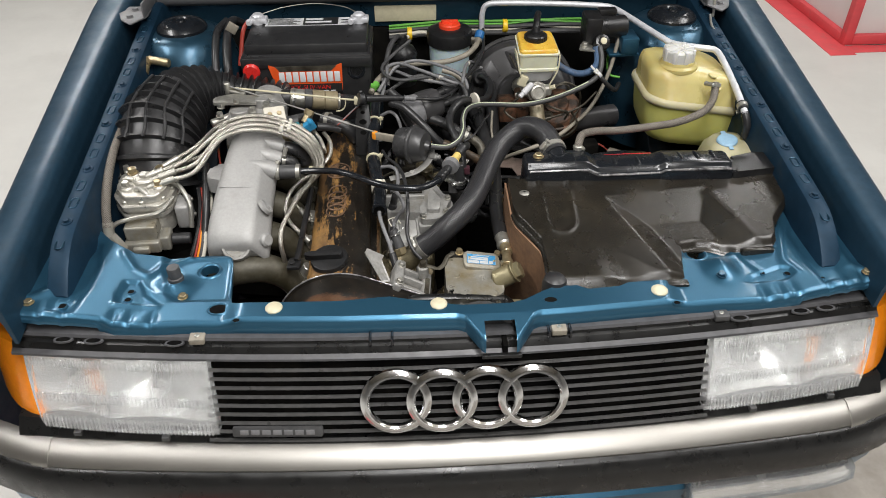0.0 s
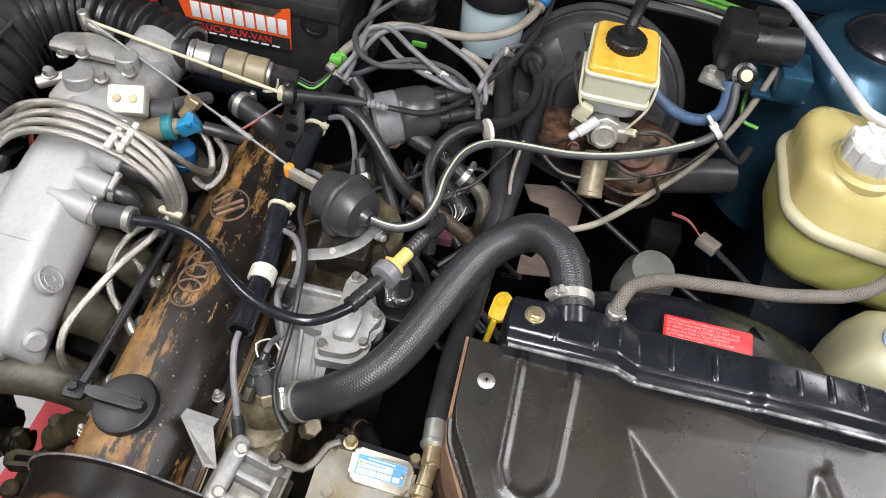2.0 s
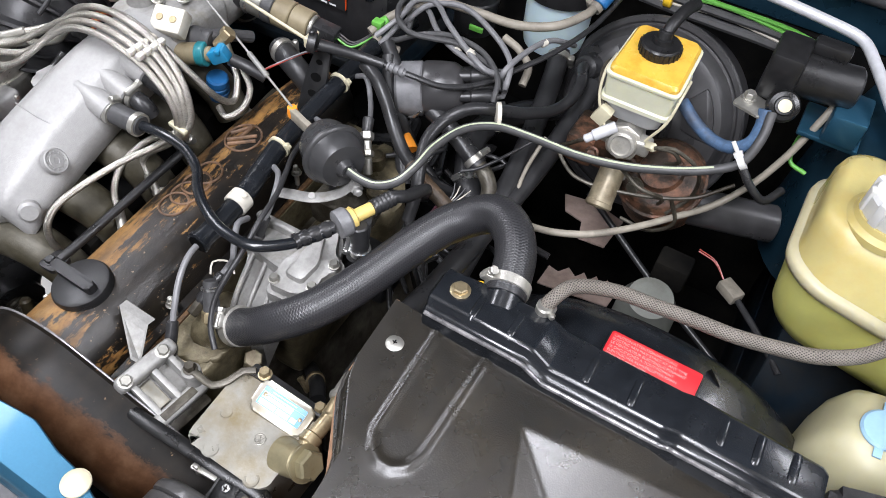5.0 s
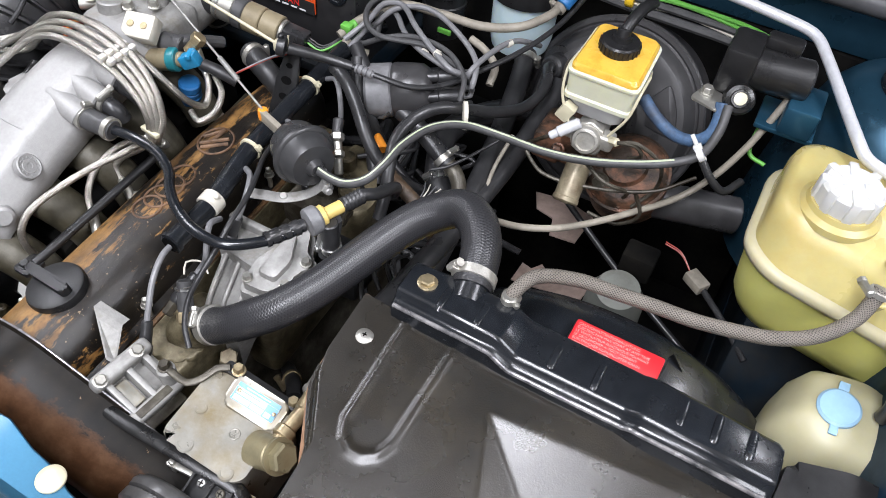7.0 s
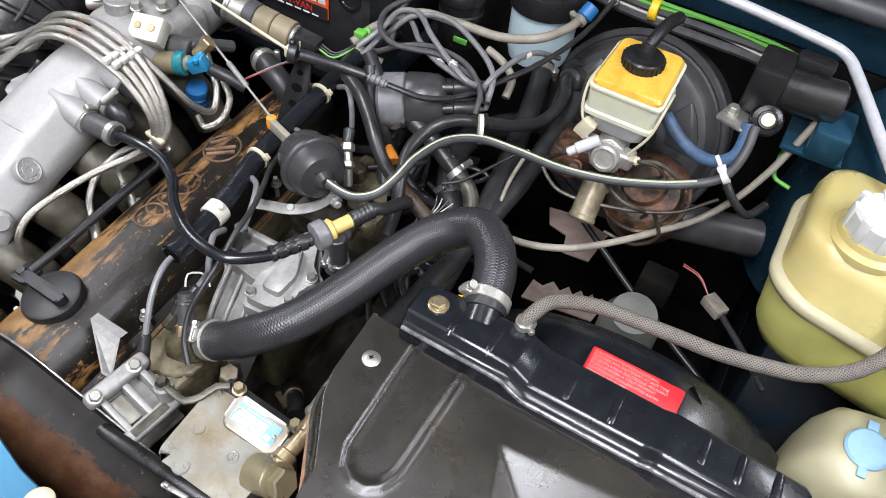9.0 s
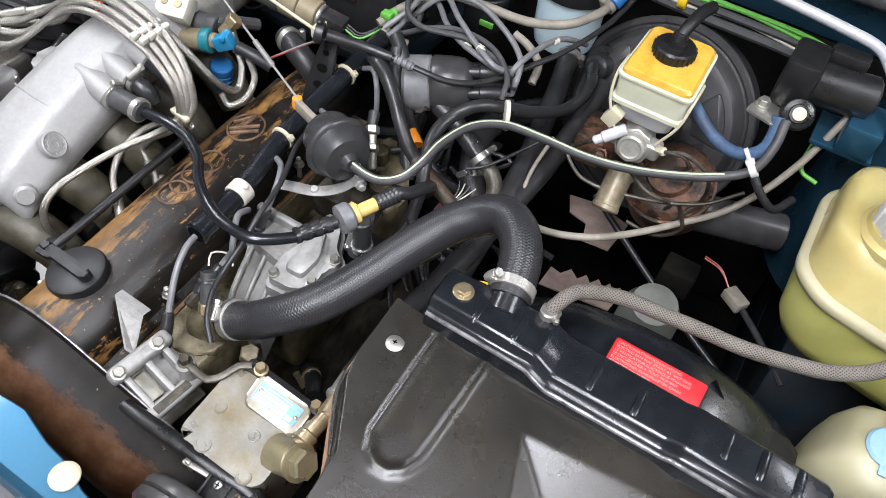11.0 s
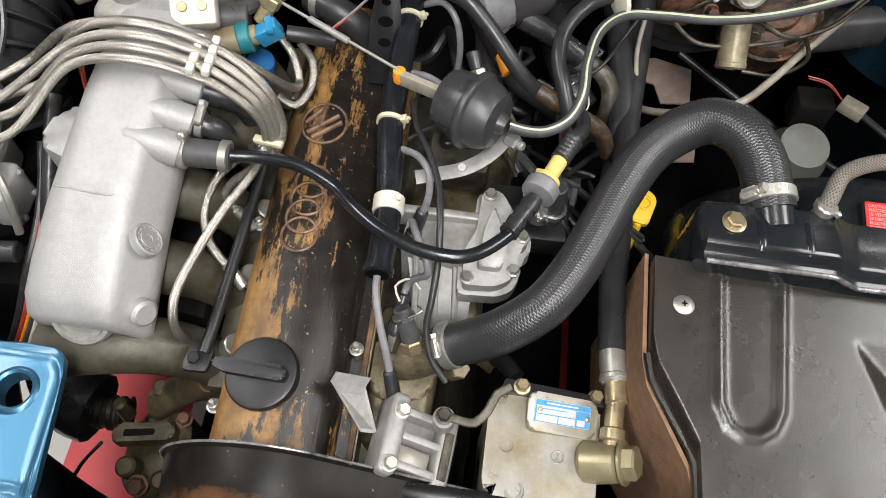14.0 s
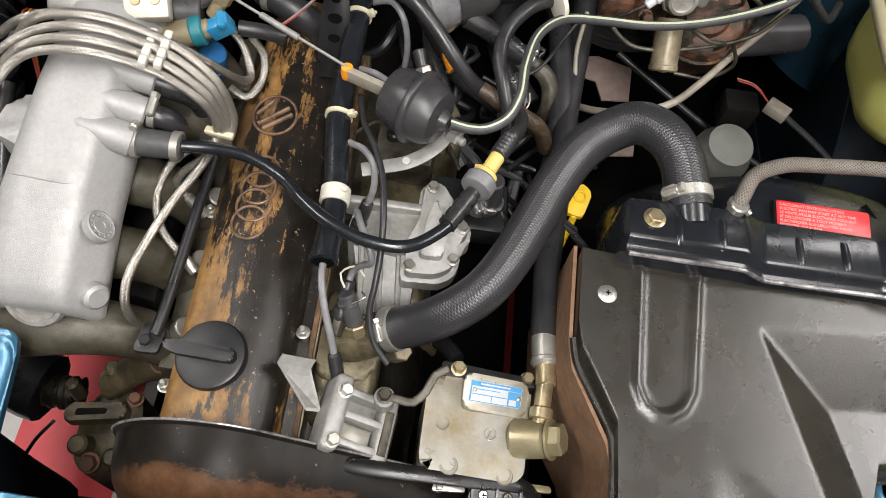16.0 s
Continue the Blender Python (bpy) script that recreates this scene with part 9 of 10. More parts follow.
def distributor():
    t = thing("distributor", "silver distributor with a black cap and plug leads", "distributor")
    a, b = V(-0.078, 0.604, 0.822), V(0.026, 0.655, 0.838)
    d = (b - a).normalized()
    bm = BM()
    rod(bm, a + d * 0.010, a + d * 0.048, 0.036, seg=36, edge=0.004)
    part("base", bm, CABLE, t, "dull grey base")
    bm = BM()
    lathe(bm, [(0.034, 0.046), (0.0365, 0.050), (0.0355, 0.072), (0.0335, 0.088), (0.028, 0.096), (0.022, 0.100)], along(a, b), 36)
    part("cap", bm, DRUM, t)
    bm = BM()
    tube(bm, [a + d * 0.03 + V(0, -0.02, -0.03), a + d * 0.05 + V(0.0, -0.034, -0.024), a + d * 0.06 + V(0, -0.036, -0.012)], 0.003, 8)
    clampring = [a + d * 0.048 + V(0, -0.037 * math.cos(x), 0.037 * math.sin(x)) for x in (-1.9, -1.5, -1.0, -0.6)]
    tube(bm, clampring, 0.0028, 8)
    part("spring_clip", bm, STEEL, t)
    m = along(a, b)
    for k in range(6):
        an = 2 * math.pi * k / 5 + 0.5
        r = 0.022 if k < 5 else 0.0
        bm = BM()
        lathe(bm, [(0.0075, 0.090), (0.0075, 0.108), (0.0092, 0.110), (0.0092, 0.132), (0.0055, 0.142)], m @ Matrix.Translation((r * math.cos(an), r * math.sin(an), 0)), 14)
        part("tower", bm, RUBBER, t)
    # leads loop up and back over the distributor
    S = [m @ V((0.022 if k < 5 else 0) * math.cos(2 * math.pi * k / 5 + 0.5), (0.022 if k < 5 else 0) * math.sin(2 * math.pi * k / 5 + 0.5), 0.138) for k in range(6)]
    loops = [
        [(0.050, 0.668, 0.862), (0.019, 0.660, 0.880), (-0.014, 0.662, 0.886), (-0.047, 0.650, 0.888), (-0.074, 0.644, 0.889), (-0.104, 0.662, 0.890), (-0.116, 0.696, 0.895), (-0.095, 0.735, 0.905), (-0.05, 0.765, 0.93)],
        [(0.044, 0.655, 0.866), (0.010, 0.650, 0.878), (-0.027, 0.662, 0.880), (-0.057, 0.683, 0.880), (-0.086, 0.712, 0.880), (-0.106, 0.722, 0.878), (-0.116, 0.700, 0.874), (-0.112, 0.665, 0.866), (-0.118, 0.640, 0.855)],
        [(0.060, 0.655, 0.868), (0.038, 0.640, 0.882), (0.004, 0.652, 0.892), (-0.036, 0.677, 0.898), (-0.078, 0.712, 0.898), (-0.103, 0.706, 0.893), (-0.106, 0.672, 0.885), (-0.125, 0.640, 0.865)],
        [(0.066, 0.616, 0.862), (0.058, 0.640, 0.875), (0.020, 0.668, 0.884), (-0.030, 0.672, 0.886), (-0.070, 0.66, 0.878), (-0.105, 0.655, 0.858), (-0.126, 0.665, 0.85)],
        [(0.070, 0.640, 0.868), (0.060, 0.668, 0.885), (0.015, 0.70, 0.895), (-0.040, 0.72, 0.90), (-0.085, 0.71, 0.89), (-0.11, 0.69, 0.865), (-0.125, 0.68, 0.852)],
        [(0.060, 0.650, 0.880), (0.070, 0.70, 0.888), (0.082, 0.74, 0.885), (0.095, 0.77, 0.87), (0.10, 0.80, 0.85)],
    ]
    for k, (s, lp) in enumerate(zip(S, loops)):
        h = thing("plug_lead", "grey spark plug lead with a white marker", "cable", "spark plug leads")
        bm = BM()
        tube(bm, [s, s + d * 0.012] + lp, 0.0038, 10)
        part("lead", bm, CABLE if k % 3 else RUBBER_GREY, h)
        if k in (0, 1, 2, 5):
            p0, p1 = Vector(lp[1]), Vector(lp[2])
            q = p0.lerp(p1, 0.2 + 0.2 * (k % 3))
            bm = BM()
            rod(bm, q, q + (p1 - p0).normalized() * 0.011, 0.0048, seg=12)
            part("marker", bm, WHITE_OLD, h, "white number sleeve")


distributor()


def vacuum_hoses():
    t = thing("vacuum_hose", "black vacuum hose with a pale green stripe", "hose")
    P = [(-0.020, 0.425, 0.848), (-0.004, 0.424, 0.845), (0.016, 0.427, 0.844), (0.036, 0.438, 0.852), (0.046, 0.460, 0.862), (0.049, 0.498, 0.866), (0.062, 0.548, 0.863), (0.090, 0.583, 0.855), (0.131, 0.598, 0.847), (0.190, 0.611, 0.838), (0.246, 0.620, 0.843), (0.300, 0.632, 0.856), (0.339, 0.645, 0.868), (0.364, 0.657, 0.884), (0.372, 0.675, 0.910), (0.370, 0.697, 0.932)]
    bm = BM()
    tube(bm, P, 0.0056, 14)
    part("hose", bm, RUBBER_GREY, t)
    bm = BM()
    tube(bm, [Vector(p) + V(0.0, -0.0012, 0.0050) for p in P[:13]], 0.0014, 6)
    part("stripe", bm, STRIPE, t, "pale green printed stripe")
    hose("vacuum_hose", [(0.118, 0.812, 0.815), (0.122, 0.785, 0.827), (0.132, 0.760, 0.829), (0.134, 0.73, 0.822), (0.122, 0.70, 0.815), (0.100, 0.655, 0.830), (0.078, 0.615, 0.852), (0.050, 0.585, 0.862), (0.029, 0.558, 0.852), (0.024, 0.527, 0.842), (0.034, 0.495, 0.828), (0.044, 0.470, 0.808), (0.046, 0.45, 0.78)], 0.0080, RUBBER, "thick black vacuum hose to the brake servo")
    tie((0.083, 0.597, 0.860), (0.85, 0.5, 0.0), 0.0145, WHITE_OLD, 210, 0.0055, tail=0.002)
    tie((0.364, 0.657, 0.884), (0.7, 0.3, 0.6), 0.0075, WHITE, 60, 0.008)
    # cruise actuator
    t = thing("control_servo", "black control servo with a round canister and cream button", "servo")
    bm = BM()
    box(bm, (0.342, 0.725, 0.925), (0.380, 0.785, 0.985), 0.006)
    part("box", bm, BLACK, t)
    bm = BM()
    rod(bm, (0.372, 0.756, 0.952), (0.442, 0.772, 0.949), 0.025, seg=32, edge=0.003)
    part("canister", bm, BLACK, t)
    bm = BM()
    box(bm, (0.378, 0.768, 0.972), (0.420, 0.790, 0.989), 0.004)
    part("plug", bm, BLACK, t)
    bm = BM()
    lathe(bm, [(0.015, -0.03), (0.0185, -0.004), (0.0185, 0.003), (0.016, 0.008), (0.011, 0.0095), (0.010, 0.012), (0, 0.0125)], along((0.377, 0.712, 0.935), (0.380, 0.690, 0.952)), 28)
    part("dish", bm, BLACK_SATIN, t)
    bm = BM()
    lathe(bm, [(0.0074, 0.012), (0.0074, 0.0145), (0, 0.0155)], along((0.377, 0.712, 0.935), (0.380, 0.690, 0.952)), 20)
    part("button", bm, CREAM, t, "cream round button")
    bm = BM()
    prism(bm, rounded([(0.325, 0.70), (0.36, 0.69), (0.372, 0.72), (0.335, 0.735)], 0.005), 0.922, 0.925, 0.001)
    hexnut(bm, (0.340, 0.718, 0.925), (0, 0, 1), 0.007, 0.009)
    part("bracket", bm, ZINC, t)
    hose("servo_hose", [(0.362, 0.702, 0.930), (0.366, 0.692, 0.912), (0.364, 0.684, 0.895), (0.35, 0.682, 0.880), (0.325, 0.690, 0.872), (0.296, 0.700, 0.880), (0.272, 0.712, 0.892)], 0.0078, BLUE_SLEEVE, "dark blue woven hose beside the brake servo")
    hose("servo_cable", [(0.430, 0.762, 0.925), (0.422, 0.748, 0.898), (0.410, 0.732, 0.860), (0.390, 0.715, 0.815), (0.360, 0.690, 0.780), (0.320, 0.650, 0.768), (0.278, 0.600, 0.768), (0.240, 0.560, 0.772), (0.20, 0.545, 0.765), (0.16, 0.56, 0.74), (0.13, 0.60, 0.70)], 0.0046, BEIGE_HOSE, "thin beige sheathed control cable", "cable")
    hose("strap", [(0.366, 0.656, 0.880), (0.385, 0.650, 0.862), (0.405, 0.655, 0.846), (0.42, 0.68, 0.850)], 0.005, RUBBER, "short black rubber holding strap")
    # blue bracket on the tower side
    t = thing("relay_bracket", "blue painted steel bracket on the strut tower", "bracket")
    bm = BM()
    box(bm, (0.405, 0.735, 0.890), (0.475, 0.80, 0.897), 0.002)
    box(bm, (0.43, 0.73, 0.897), (0.47, 0.79, 0.935), 0.004)
    part("plate", bm, PAINT, t)
    hose("green_wire", [(0.425, 0.80, 0.89), (0.415, 0.775, 0.86), (0.418, 0.75, 0.84), (0.44, 0.745, 0.835)], 0.0028, GREEN, "single bright green earth wire", "wire")


STRIPE = surface("pale_green_stripe", (0.46, 0.52, 0.36), 0.5, 0, 0.1, 60)
vacuum_hoses()


def fluid_lines():
    hose("return_hose", [(-0.142, 0.652, 0.858), (-0.125, 0.688, 0.872), (-0.086, 0.730, 0.885), (-0.03, 0.745, 0.882), (0.03, 0.748, 0.884), (0.078, 0.765, 0.892), (0.104, 0.80, 0.900), (0.112, 0.83, 0.905)], 0.0062, BEIGE_HOSE, "beige rubber return hose round the reservoir")
    t = thing("hose_connector", "small bright green clip on a hose", "clip")
    bm = BM()
    rod(bm, (-0.138, 0.660, 0.862), (-0.128, 0.676, 0.868), 0.0082)
    box(bm, (-0.142, 0.655, 0.866), (-0.126, 0.668, 0.874), 0.002)
    part("clip", bm, GREEN, t)
    t = thing("hose_connector", "blue plastic connector with clamp on the reservoir", "connector")
    bm = BM()
    rod(bm, (0.112, 0.828, 0.904), (0.118, 0.842, 0.916), 0.011)
    part("connector", bm, BLUE_PLASTIC, t)
    bm = BM()
    clamp(bm, (0.110, 0.822, 0.902), (0.3, 0.8, 0.5), 0.008, 0.008)
    part("clamp", bm, BEIGE_HOSE, t)
    hose("return_hose", [(-0.135, 0.655, 0.852), (-0.115, 0.652, 0.846), (-0.10, 0.66, 0.84)], 0.006, BEIGE_HOSE, "short beige hose branch")
    hose("supply_hose", [(0.02, 0.735, 0.868), (0.045, 0.730, 0.862), (0.066, 0.722, 0.848), (0.07, 0.70, 0.832)], 0.0055, BEIGE_HOSE, "short beige hose loop")
    t = hose("suction_hose", [(0.072, 0.832, 0.81), (0.082, 0.790, 0.792), (0.095, 0.72, 0.775), (0.110, 0.62, 0.755), (0.115, 0.52, 0.73), (0.11, 0.45, 0.68)], 0.0150, RUBBER, "thick black suction hose below the reservoir")
    bm = BM()
    clamp(bm, (0.0745, 0.822, 0.806), (0.2, -0.8, -0.35), 0.0155, 0.010)
    part("clamp", bm, ZINC, t)
    # white alloy pipe round the bay
    t = thing("alloy_pipe", "dull aluminium pipe bent along the bulkhead and wing", "pipe")
    bm = BM()
    C = [(0.128, 0.905, 0.895), (0.128, 0.905, 0.935), (0.134, 0.905, 0.955), (0.152, 0.903, 0.962), (0.295, 0.880, 0.966), (0.400, 0.860, 0.966), (0.425, 0.852, 0.965), (0.440, 0.835, 0.963), (0.512, 0.690, 0.947), (0.524, 0.672, 0.945), (0.545, 0.662, 0.944), (0.590, 0.648, 0.942), (0.606, 0.640, 0.942), (0.612, 0.622, 0.939), (0.616, 0.540, 0.915), (0.615, 0.485, 0.899), (0.613, 0.445, 0.886)]
    tube(bm, C, 0.0068, 14)
    part("pipe", bm, PIPE, t)
    bm = BM()
    rod(bm, (0.6145, 0.478, 0.8965), (0.6140, 0.458, 0.8895), 0.0088, seg=16)
    part("sleeve", bm, RUBBER, t, "black rubber sleeve")
    bm = BM()
    clamp(bm, (0.6142, 0.468, 0.893), (-0.05, -0.9, -0.35), 0.0094, 0.010, turn=-60)
    part("clamp", bm, ZINC, t)
    bm = BM()
    tube(bm, [(0.6132, 0.450, 0.888), (0.6155, 0.440, 0.877), (0.619, 0.436, 0.862), (0.620, 0.438, 0.840)], 0.0080, 12)
    part("hose_end", bm, RUBBER, t)
    # wiring along the bulkhead
    for k, (mt, r, z) in enumerate(((GREEN, 0.0032, 0.897), (GREEN, 0.003, 0.890), (RUBBER_GREY, 0.0055, 0.884), (WHITE_OLD, 0.003, 0.876), (RUBBER_GREY, 0.0068, 0.868))):
        hose("loom_wire", [(-0.10, 0.968, z - 0.01), (0.05, 0.955, z + 0.004), (0.12, 0.925, z + 0.014), (0.19, 0.912, z + 0.018), (0.26, 0.908, z + 0.020 + 0.006 * (k % 2)), (0.345, 0.895, z + 0.026), (0.40, 0.86, z + 0.036)], r, mt, "wire of the bulkhead wiring loom", "wire", "bulkhead wires", 8)
    t = thing("tape_wrap", "bright yellow tape round the wiring loom", "tape", "yellow tapes")
    bm = BM()
    rod(bm, (0.180, 0.912, 0.903), (0.192, 0.912, 0.903), 0.016, seg=20)
    part("wrap", bm, YELLOW_TAPE, t)
    copy_thing(t, pose(-0.235, 0.018, -0.022, 0, 0, 0))
    hose("white_tube", [(-0.065, 0.90, 0.874), (-0.045, 0.925, 0.882), (-0.02, 0.93, 0.884), (0.0, 0.92, 0.884)], 0.0048, WHITE_OLD, "short white plastic tube beside the reservoir")
    t = thing("bulkhead_patch", "cream sealing sheet on the bulkhead", "sheet")
    bm = BM()
    box(bm, (-0.135, 0.978, 0.895), (0.02, 0.984, 0.935), 0.002)
    part("sheet", bm, CREAM, t)
    # canister between battery and reservoir
    t = thing("filter_canister", "small ribbed black canister with a green sticker", "canister")
    bm = BM()
    lathe(bm, [(0.030, 0.80), (0.032, 0.81), (0.032, 0.845), (0.034, 0.847), (0.034, 0.853), (0.032, 0.855), (0.032, 0.868), (0.034, 0.870), (0.034, 0.876), (0.026, 0.89), (0.014, 0.898), (0.012, 0.915), (0, 0.916)], Matrix.Translation((-0.068, 0.825, 0.0)), 32)
    part("body", bm, BLACK, t)
    bm = BM()
    box(bm, (-0.060, 0.790, 0.818), (-0.038, 0.7945, 0.826), 0.001)
    part("sticker", bm, GREEN, t)
    hose("canister_hose", [(-0.068, 0.825, 0.912), (-0.080, 0.80, 0.925), (-0.098, 0.76, 0.915), (-0.108, 0.715, 0.885), (-0.105, 0.69, 0.855)], 0.0055, RUBBER_GREY, "grey rubber canister hose")
    # strap loops left of the battery
    hose("battery_cable", [(-0.455, 0.70, 0.86), (-0.462, 0.74, 0.905), (-0.465, 0.80, 0.94), (-0.462, 0.86, 0.95), (-0.45, 0.90, 0.93)], 0.0095, RUBBER, "thick black battery cable")
    hose("battery_cable", [(-0.485, 0.70, 0.86), (-0.488, 0.75, 0.915), (-0.488, 0.81, 0.945), (-0.475, 0.86, 0.95)], 0.0085, RUBBER, "thick black battery cable")
    t = thing("cable_tag", "beige tag on the battery cable", "tag")
    bm = BM()
    box(bm, (-0.012, -0.004, -0.011), (0.012, 0.004, 0.011), 0.002, Matrix.Translation((-0.452, 0.80, 0.955)) @ Matrix.Rotation(radians(35), 4, "Y"))
    part("tag", bm, BEIGE_HOSE, t)
    # fuel supply hose along the wing
    t = hose("fuel_hose", [(-0.638, 0.735, 0.905), (-0.642, 0.68, 0.905), (-0.640, 0.62, 0.896), (-0.634, 0.55, 0.888), (-0.624, 0.43, 0.880), (-0.616, 0.34, 0.865), (-0.612, 0.28, 0.835), (-0.610, 0.25, 0.80)], 0.0082, COTTON, "grey braided fuel hose along the inner wing")
    bm = BM()
    rod(bm, (-0.638, 0.70, 0.895), (-0.636, 0.735, 0.915), 0.0105)
    rod(bm, (-0.632, 0.735, 0.912), (-0.585, 0.722, 0.908), 0.0095, seg=16)
    part("banjo", bm, BRASS, t)
    bm = BM()
    rod(bm, (-0.611, 0.258, 0.808), (-0.610, 0.246, 0.782), 0.0105, seg=14)
    rod(bm, (-0.610, 0.246, 0.784), (-0.59, 0.240, 0.755), 0.013, seg=6)
    part("union", bm, PUMP, t)
    hose("return_pipe", [(-0.648, 0.64, 0.872), (-0.638, 0.53, 0.862), (-0.626, 0.44, 0.845), (-0.614, 0.36, 0.80)], 0.007, BEIGE_HOSE, "beige fuel return hose behind the braided hose")


fluid_lines()




def wires_left():
    for k, (mt, o) in enumerate(((RED_WIRE, 0), (ORANGE, 0.005), (RUBBER_GREY, 0.010), (WHITE_OLD, 0.015), (RUBBER, -0.006))):
        hose("sensor_wire", [(-0.468 + o, 0.375, 0.80), (-0.462 + o, 0.345, 0.785), (-0.462 + 0.6 * o, 0.305, 0.765), (-0.468 + o, 0.265, 0.735), (-0.485 + o, 0.235, 0.69), (-0.51 + o, 0.21, 0.64)], 0.0022 if k < 2 else 0.0036, mt, "thin wire beside the inlet manifold", "wire", "sensor wires", 8)
    for k, mt in enumerate((RED_WIRE, ORANGE, RED_WIRE)):
        hose("sensor_wire", [(-0.47 + 0.004 * k, 0.50, 0.84), (-0.455 + 0.006 * k, 0.47, 0.862), (-0.44, 0.44 + 0.004 * k, 0.85), (-0.435, 0.42, 0.82)], 0.0016, mt, "thin wire beside the inlet manifold", "wire", "sensor wires", 8)
    hose("black_loom", [(-0.46, 0.41, 0.83), (-0.455, 0.37, 0.815), (-0.452, 0.33, 0.79), (-0.455, 0.29, 0.75), (-0.46, 0.25, 0.70)], 0.0075, RUBBER, "taped black wiring loom", "loom")
    t = thing("grey_plug", "grey plastic plug on the loom", "connector")
    bm = BM()
    box(bm, (-0.010, -0.010, -0.008), (0.010, 0.010, 0.008), 0.002, Matrix.Translation((-0.444, 0.435, 0.862)))
    part("plug", bm, RUBBER_GREY, t)
    # black lifting rod between manifold and cover
    t = thing("dipstick_rod", "straight black rod between manifold and valve cover", "rod")
    bm = BM()
    tube(bm, [(-0.262, 0.400, 0.772), (-0.272, 0.225, 0.752), (-0.275, 0.20, 0.748)], 0.0058, 12)
    part("rod", bm, BLACK, t)
    bm = BM()
    prism(bm, rounded([(-0.012, -0.014), (0.012, -0.014), (0.014, 0.012), (-0.008, 0.016)], 0.005), 0, 0.006, 0.001, Matrix.Translation((-0.280, 0.196, 0.742)))
    hexnut(bm, (-0.282, 0.193, 0.748), (0, 0, 1), 0.006, 0.005)
    part("foot", bm, BLACK, t)
    # lower left: engine mount, dirty pump and hose
    t = thing("engine_mount", "oily brown engine mount and hose below the manifold", "engine mount")
    bm = BM()
    prism(bm, rounded([(-0.402, 0.150), (-0.396, 0.192), (-0.372, 0.206), (-0.334, 0.196), (-0.322, 0.150), (-0.338, 0.104), (-0.372, 0.092), (-0.396, 0.112)], 0.016), 0.42, lambda x, y: 0.548 + 0.25 * (x + 0.36), 0.014, None, 3)
    part("body", bm, OLIVE_CAST, t, "olive brown oily casting")
    bm = BM()
    tube(bm, [(-0.372, 0.196, 0.562), (-0.345, 0.206, 0.588), (-0.315, 0.212, 0.612), (-0.280, 0.212, 0.625)], 0.019, 16, flat=0.75)
    part("arm", bm, OLIVE_CAST, t)
    bm = BM()
    prism(bm, rounded([(-0.408, 0.146), (-0.340, 0.158), (-0.342, 0.176), (-0.408, 0.168)], 0.007), 0.55, 0.572, 0.004)
    pl = part("slotted_plate", bm, OLIVE_CAST, t)
    # dark strip on the plate paints the depth of a slot
    bm = BM()
    prism(bm, rounded([(-0.396, 0.154), (-0.362, 0.160), (-0.363, 0.167), (-0.396, 0.162)], 0.003), 0.5715, 0.5728, 0)
    part("slot", bm, VOID, pl)
    for p0, p1, r, sg in (((-0.366, 0.205, 0.56), (-0.364, 0.210, 0.592), 0.011, 16), ((-0.384, 0.128, 0.535), (-0.386, 0.124, 0.566), 0.013, 18), ((-0.346, 0.118, 0.54), (-0.344, 0.114, 0.566), 0.012, 16), ((-0.406, 0.184, 0.545), (-0.412, 0.190, 0.575), 0.009, 14)):
        bm = BM()
        rod(bm, p0, p1, r, r * 0.9, seg=sg, edge=0.003)
        part("boss", bm, OLIVE_CAST, t)
    for p, ax, r in (((-0.367, 0.107, 0.560), (0, -0.4, 1), 0.0095), ((-0.336, 0.182, 0.566), (0.1, 0, 1), 0.0075), ((-0.300, 0.206, 0.632), (0.2, 0, 1), 0.0075)):
        bm = BM()
        hexnut(bm, p, ax, r, 0.011)
        part("bolt", bm, RUST, t, "rusty bolt")
    bm = BM()
    tube(bm, [(-0.425, 0.150, 0.55), (-0.440, 0.128, 0.545), (-0.452, 0.112, 0.53), (-0.470, 0.102, 0.50)], 0.0022, 8)
    part("wire", bm, RUBBER, t)
    bm = BM()
    tube(bm, [(-0.47, 0.195, 0.52), (-0.445, 0.19, 0.525), (-0.415, 0.192, 0.522)], lambda u, s: 0.019 + (0.0018 if (s / 0.011) % 1 < 0.5 else -0.001), 18, 0.002)
    part("ribbed_end", bm, CAST_DIRTY, t)
    hose("lower_hose", [(-0.55, 0.42, 0.48), (-0.54, 0.32, 0.52), (-0.515, 0.245, 0.535), (-0.48, 0.20, 0.525), (-0.455, 0.193, 0.522)], 0.042, RUBBER, "wide black lower hose")
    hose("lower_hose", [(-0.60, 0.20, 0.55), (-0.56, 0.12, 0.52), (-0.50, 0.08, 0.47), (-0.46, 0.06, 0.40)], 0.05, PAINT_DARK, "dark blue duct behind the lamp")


wires_left()


PALE_GREY = surface("pale_grey_plastic", (0.13, 0.135, 0.12), 0.5, 0, 0.12, 40, dirt=(0.06, 0.057, 0.045), dirt_amount=0.35)


MAUVE = surface("dusty_mauve_plastic", (0.16, 0.06, 0.08), 0.45, 0, 0.15, 60)


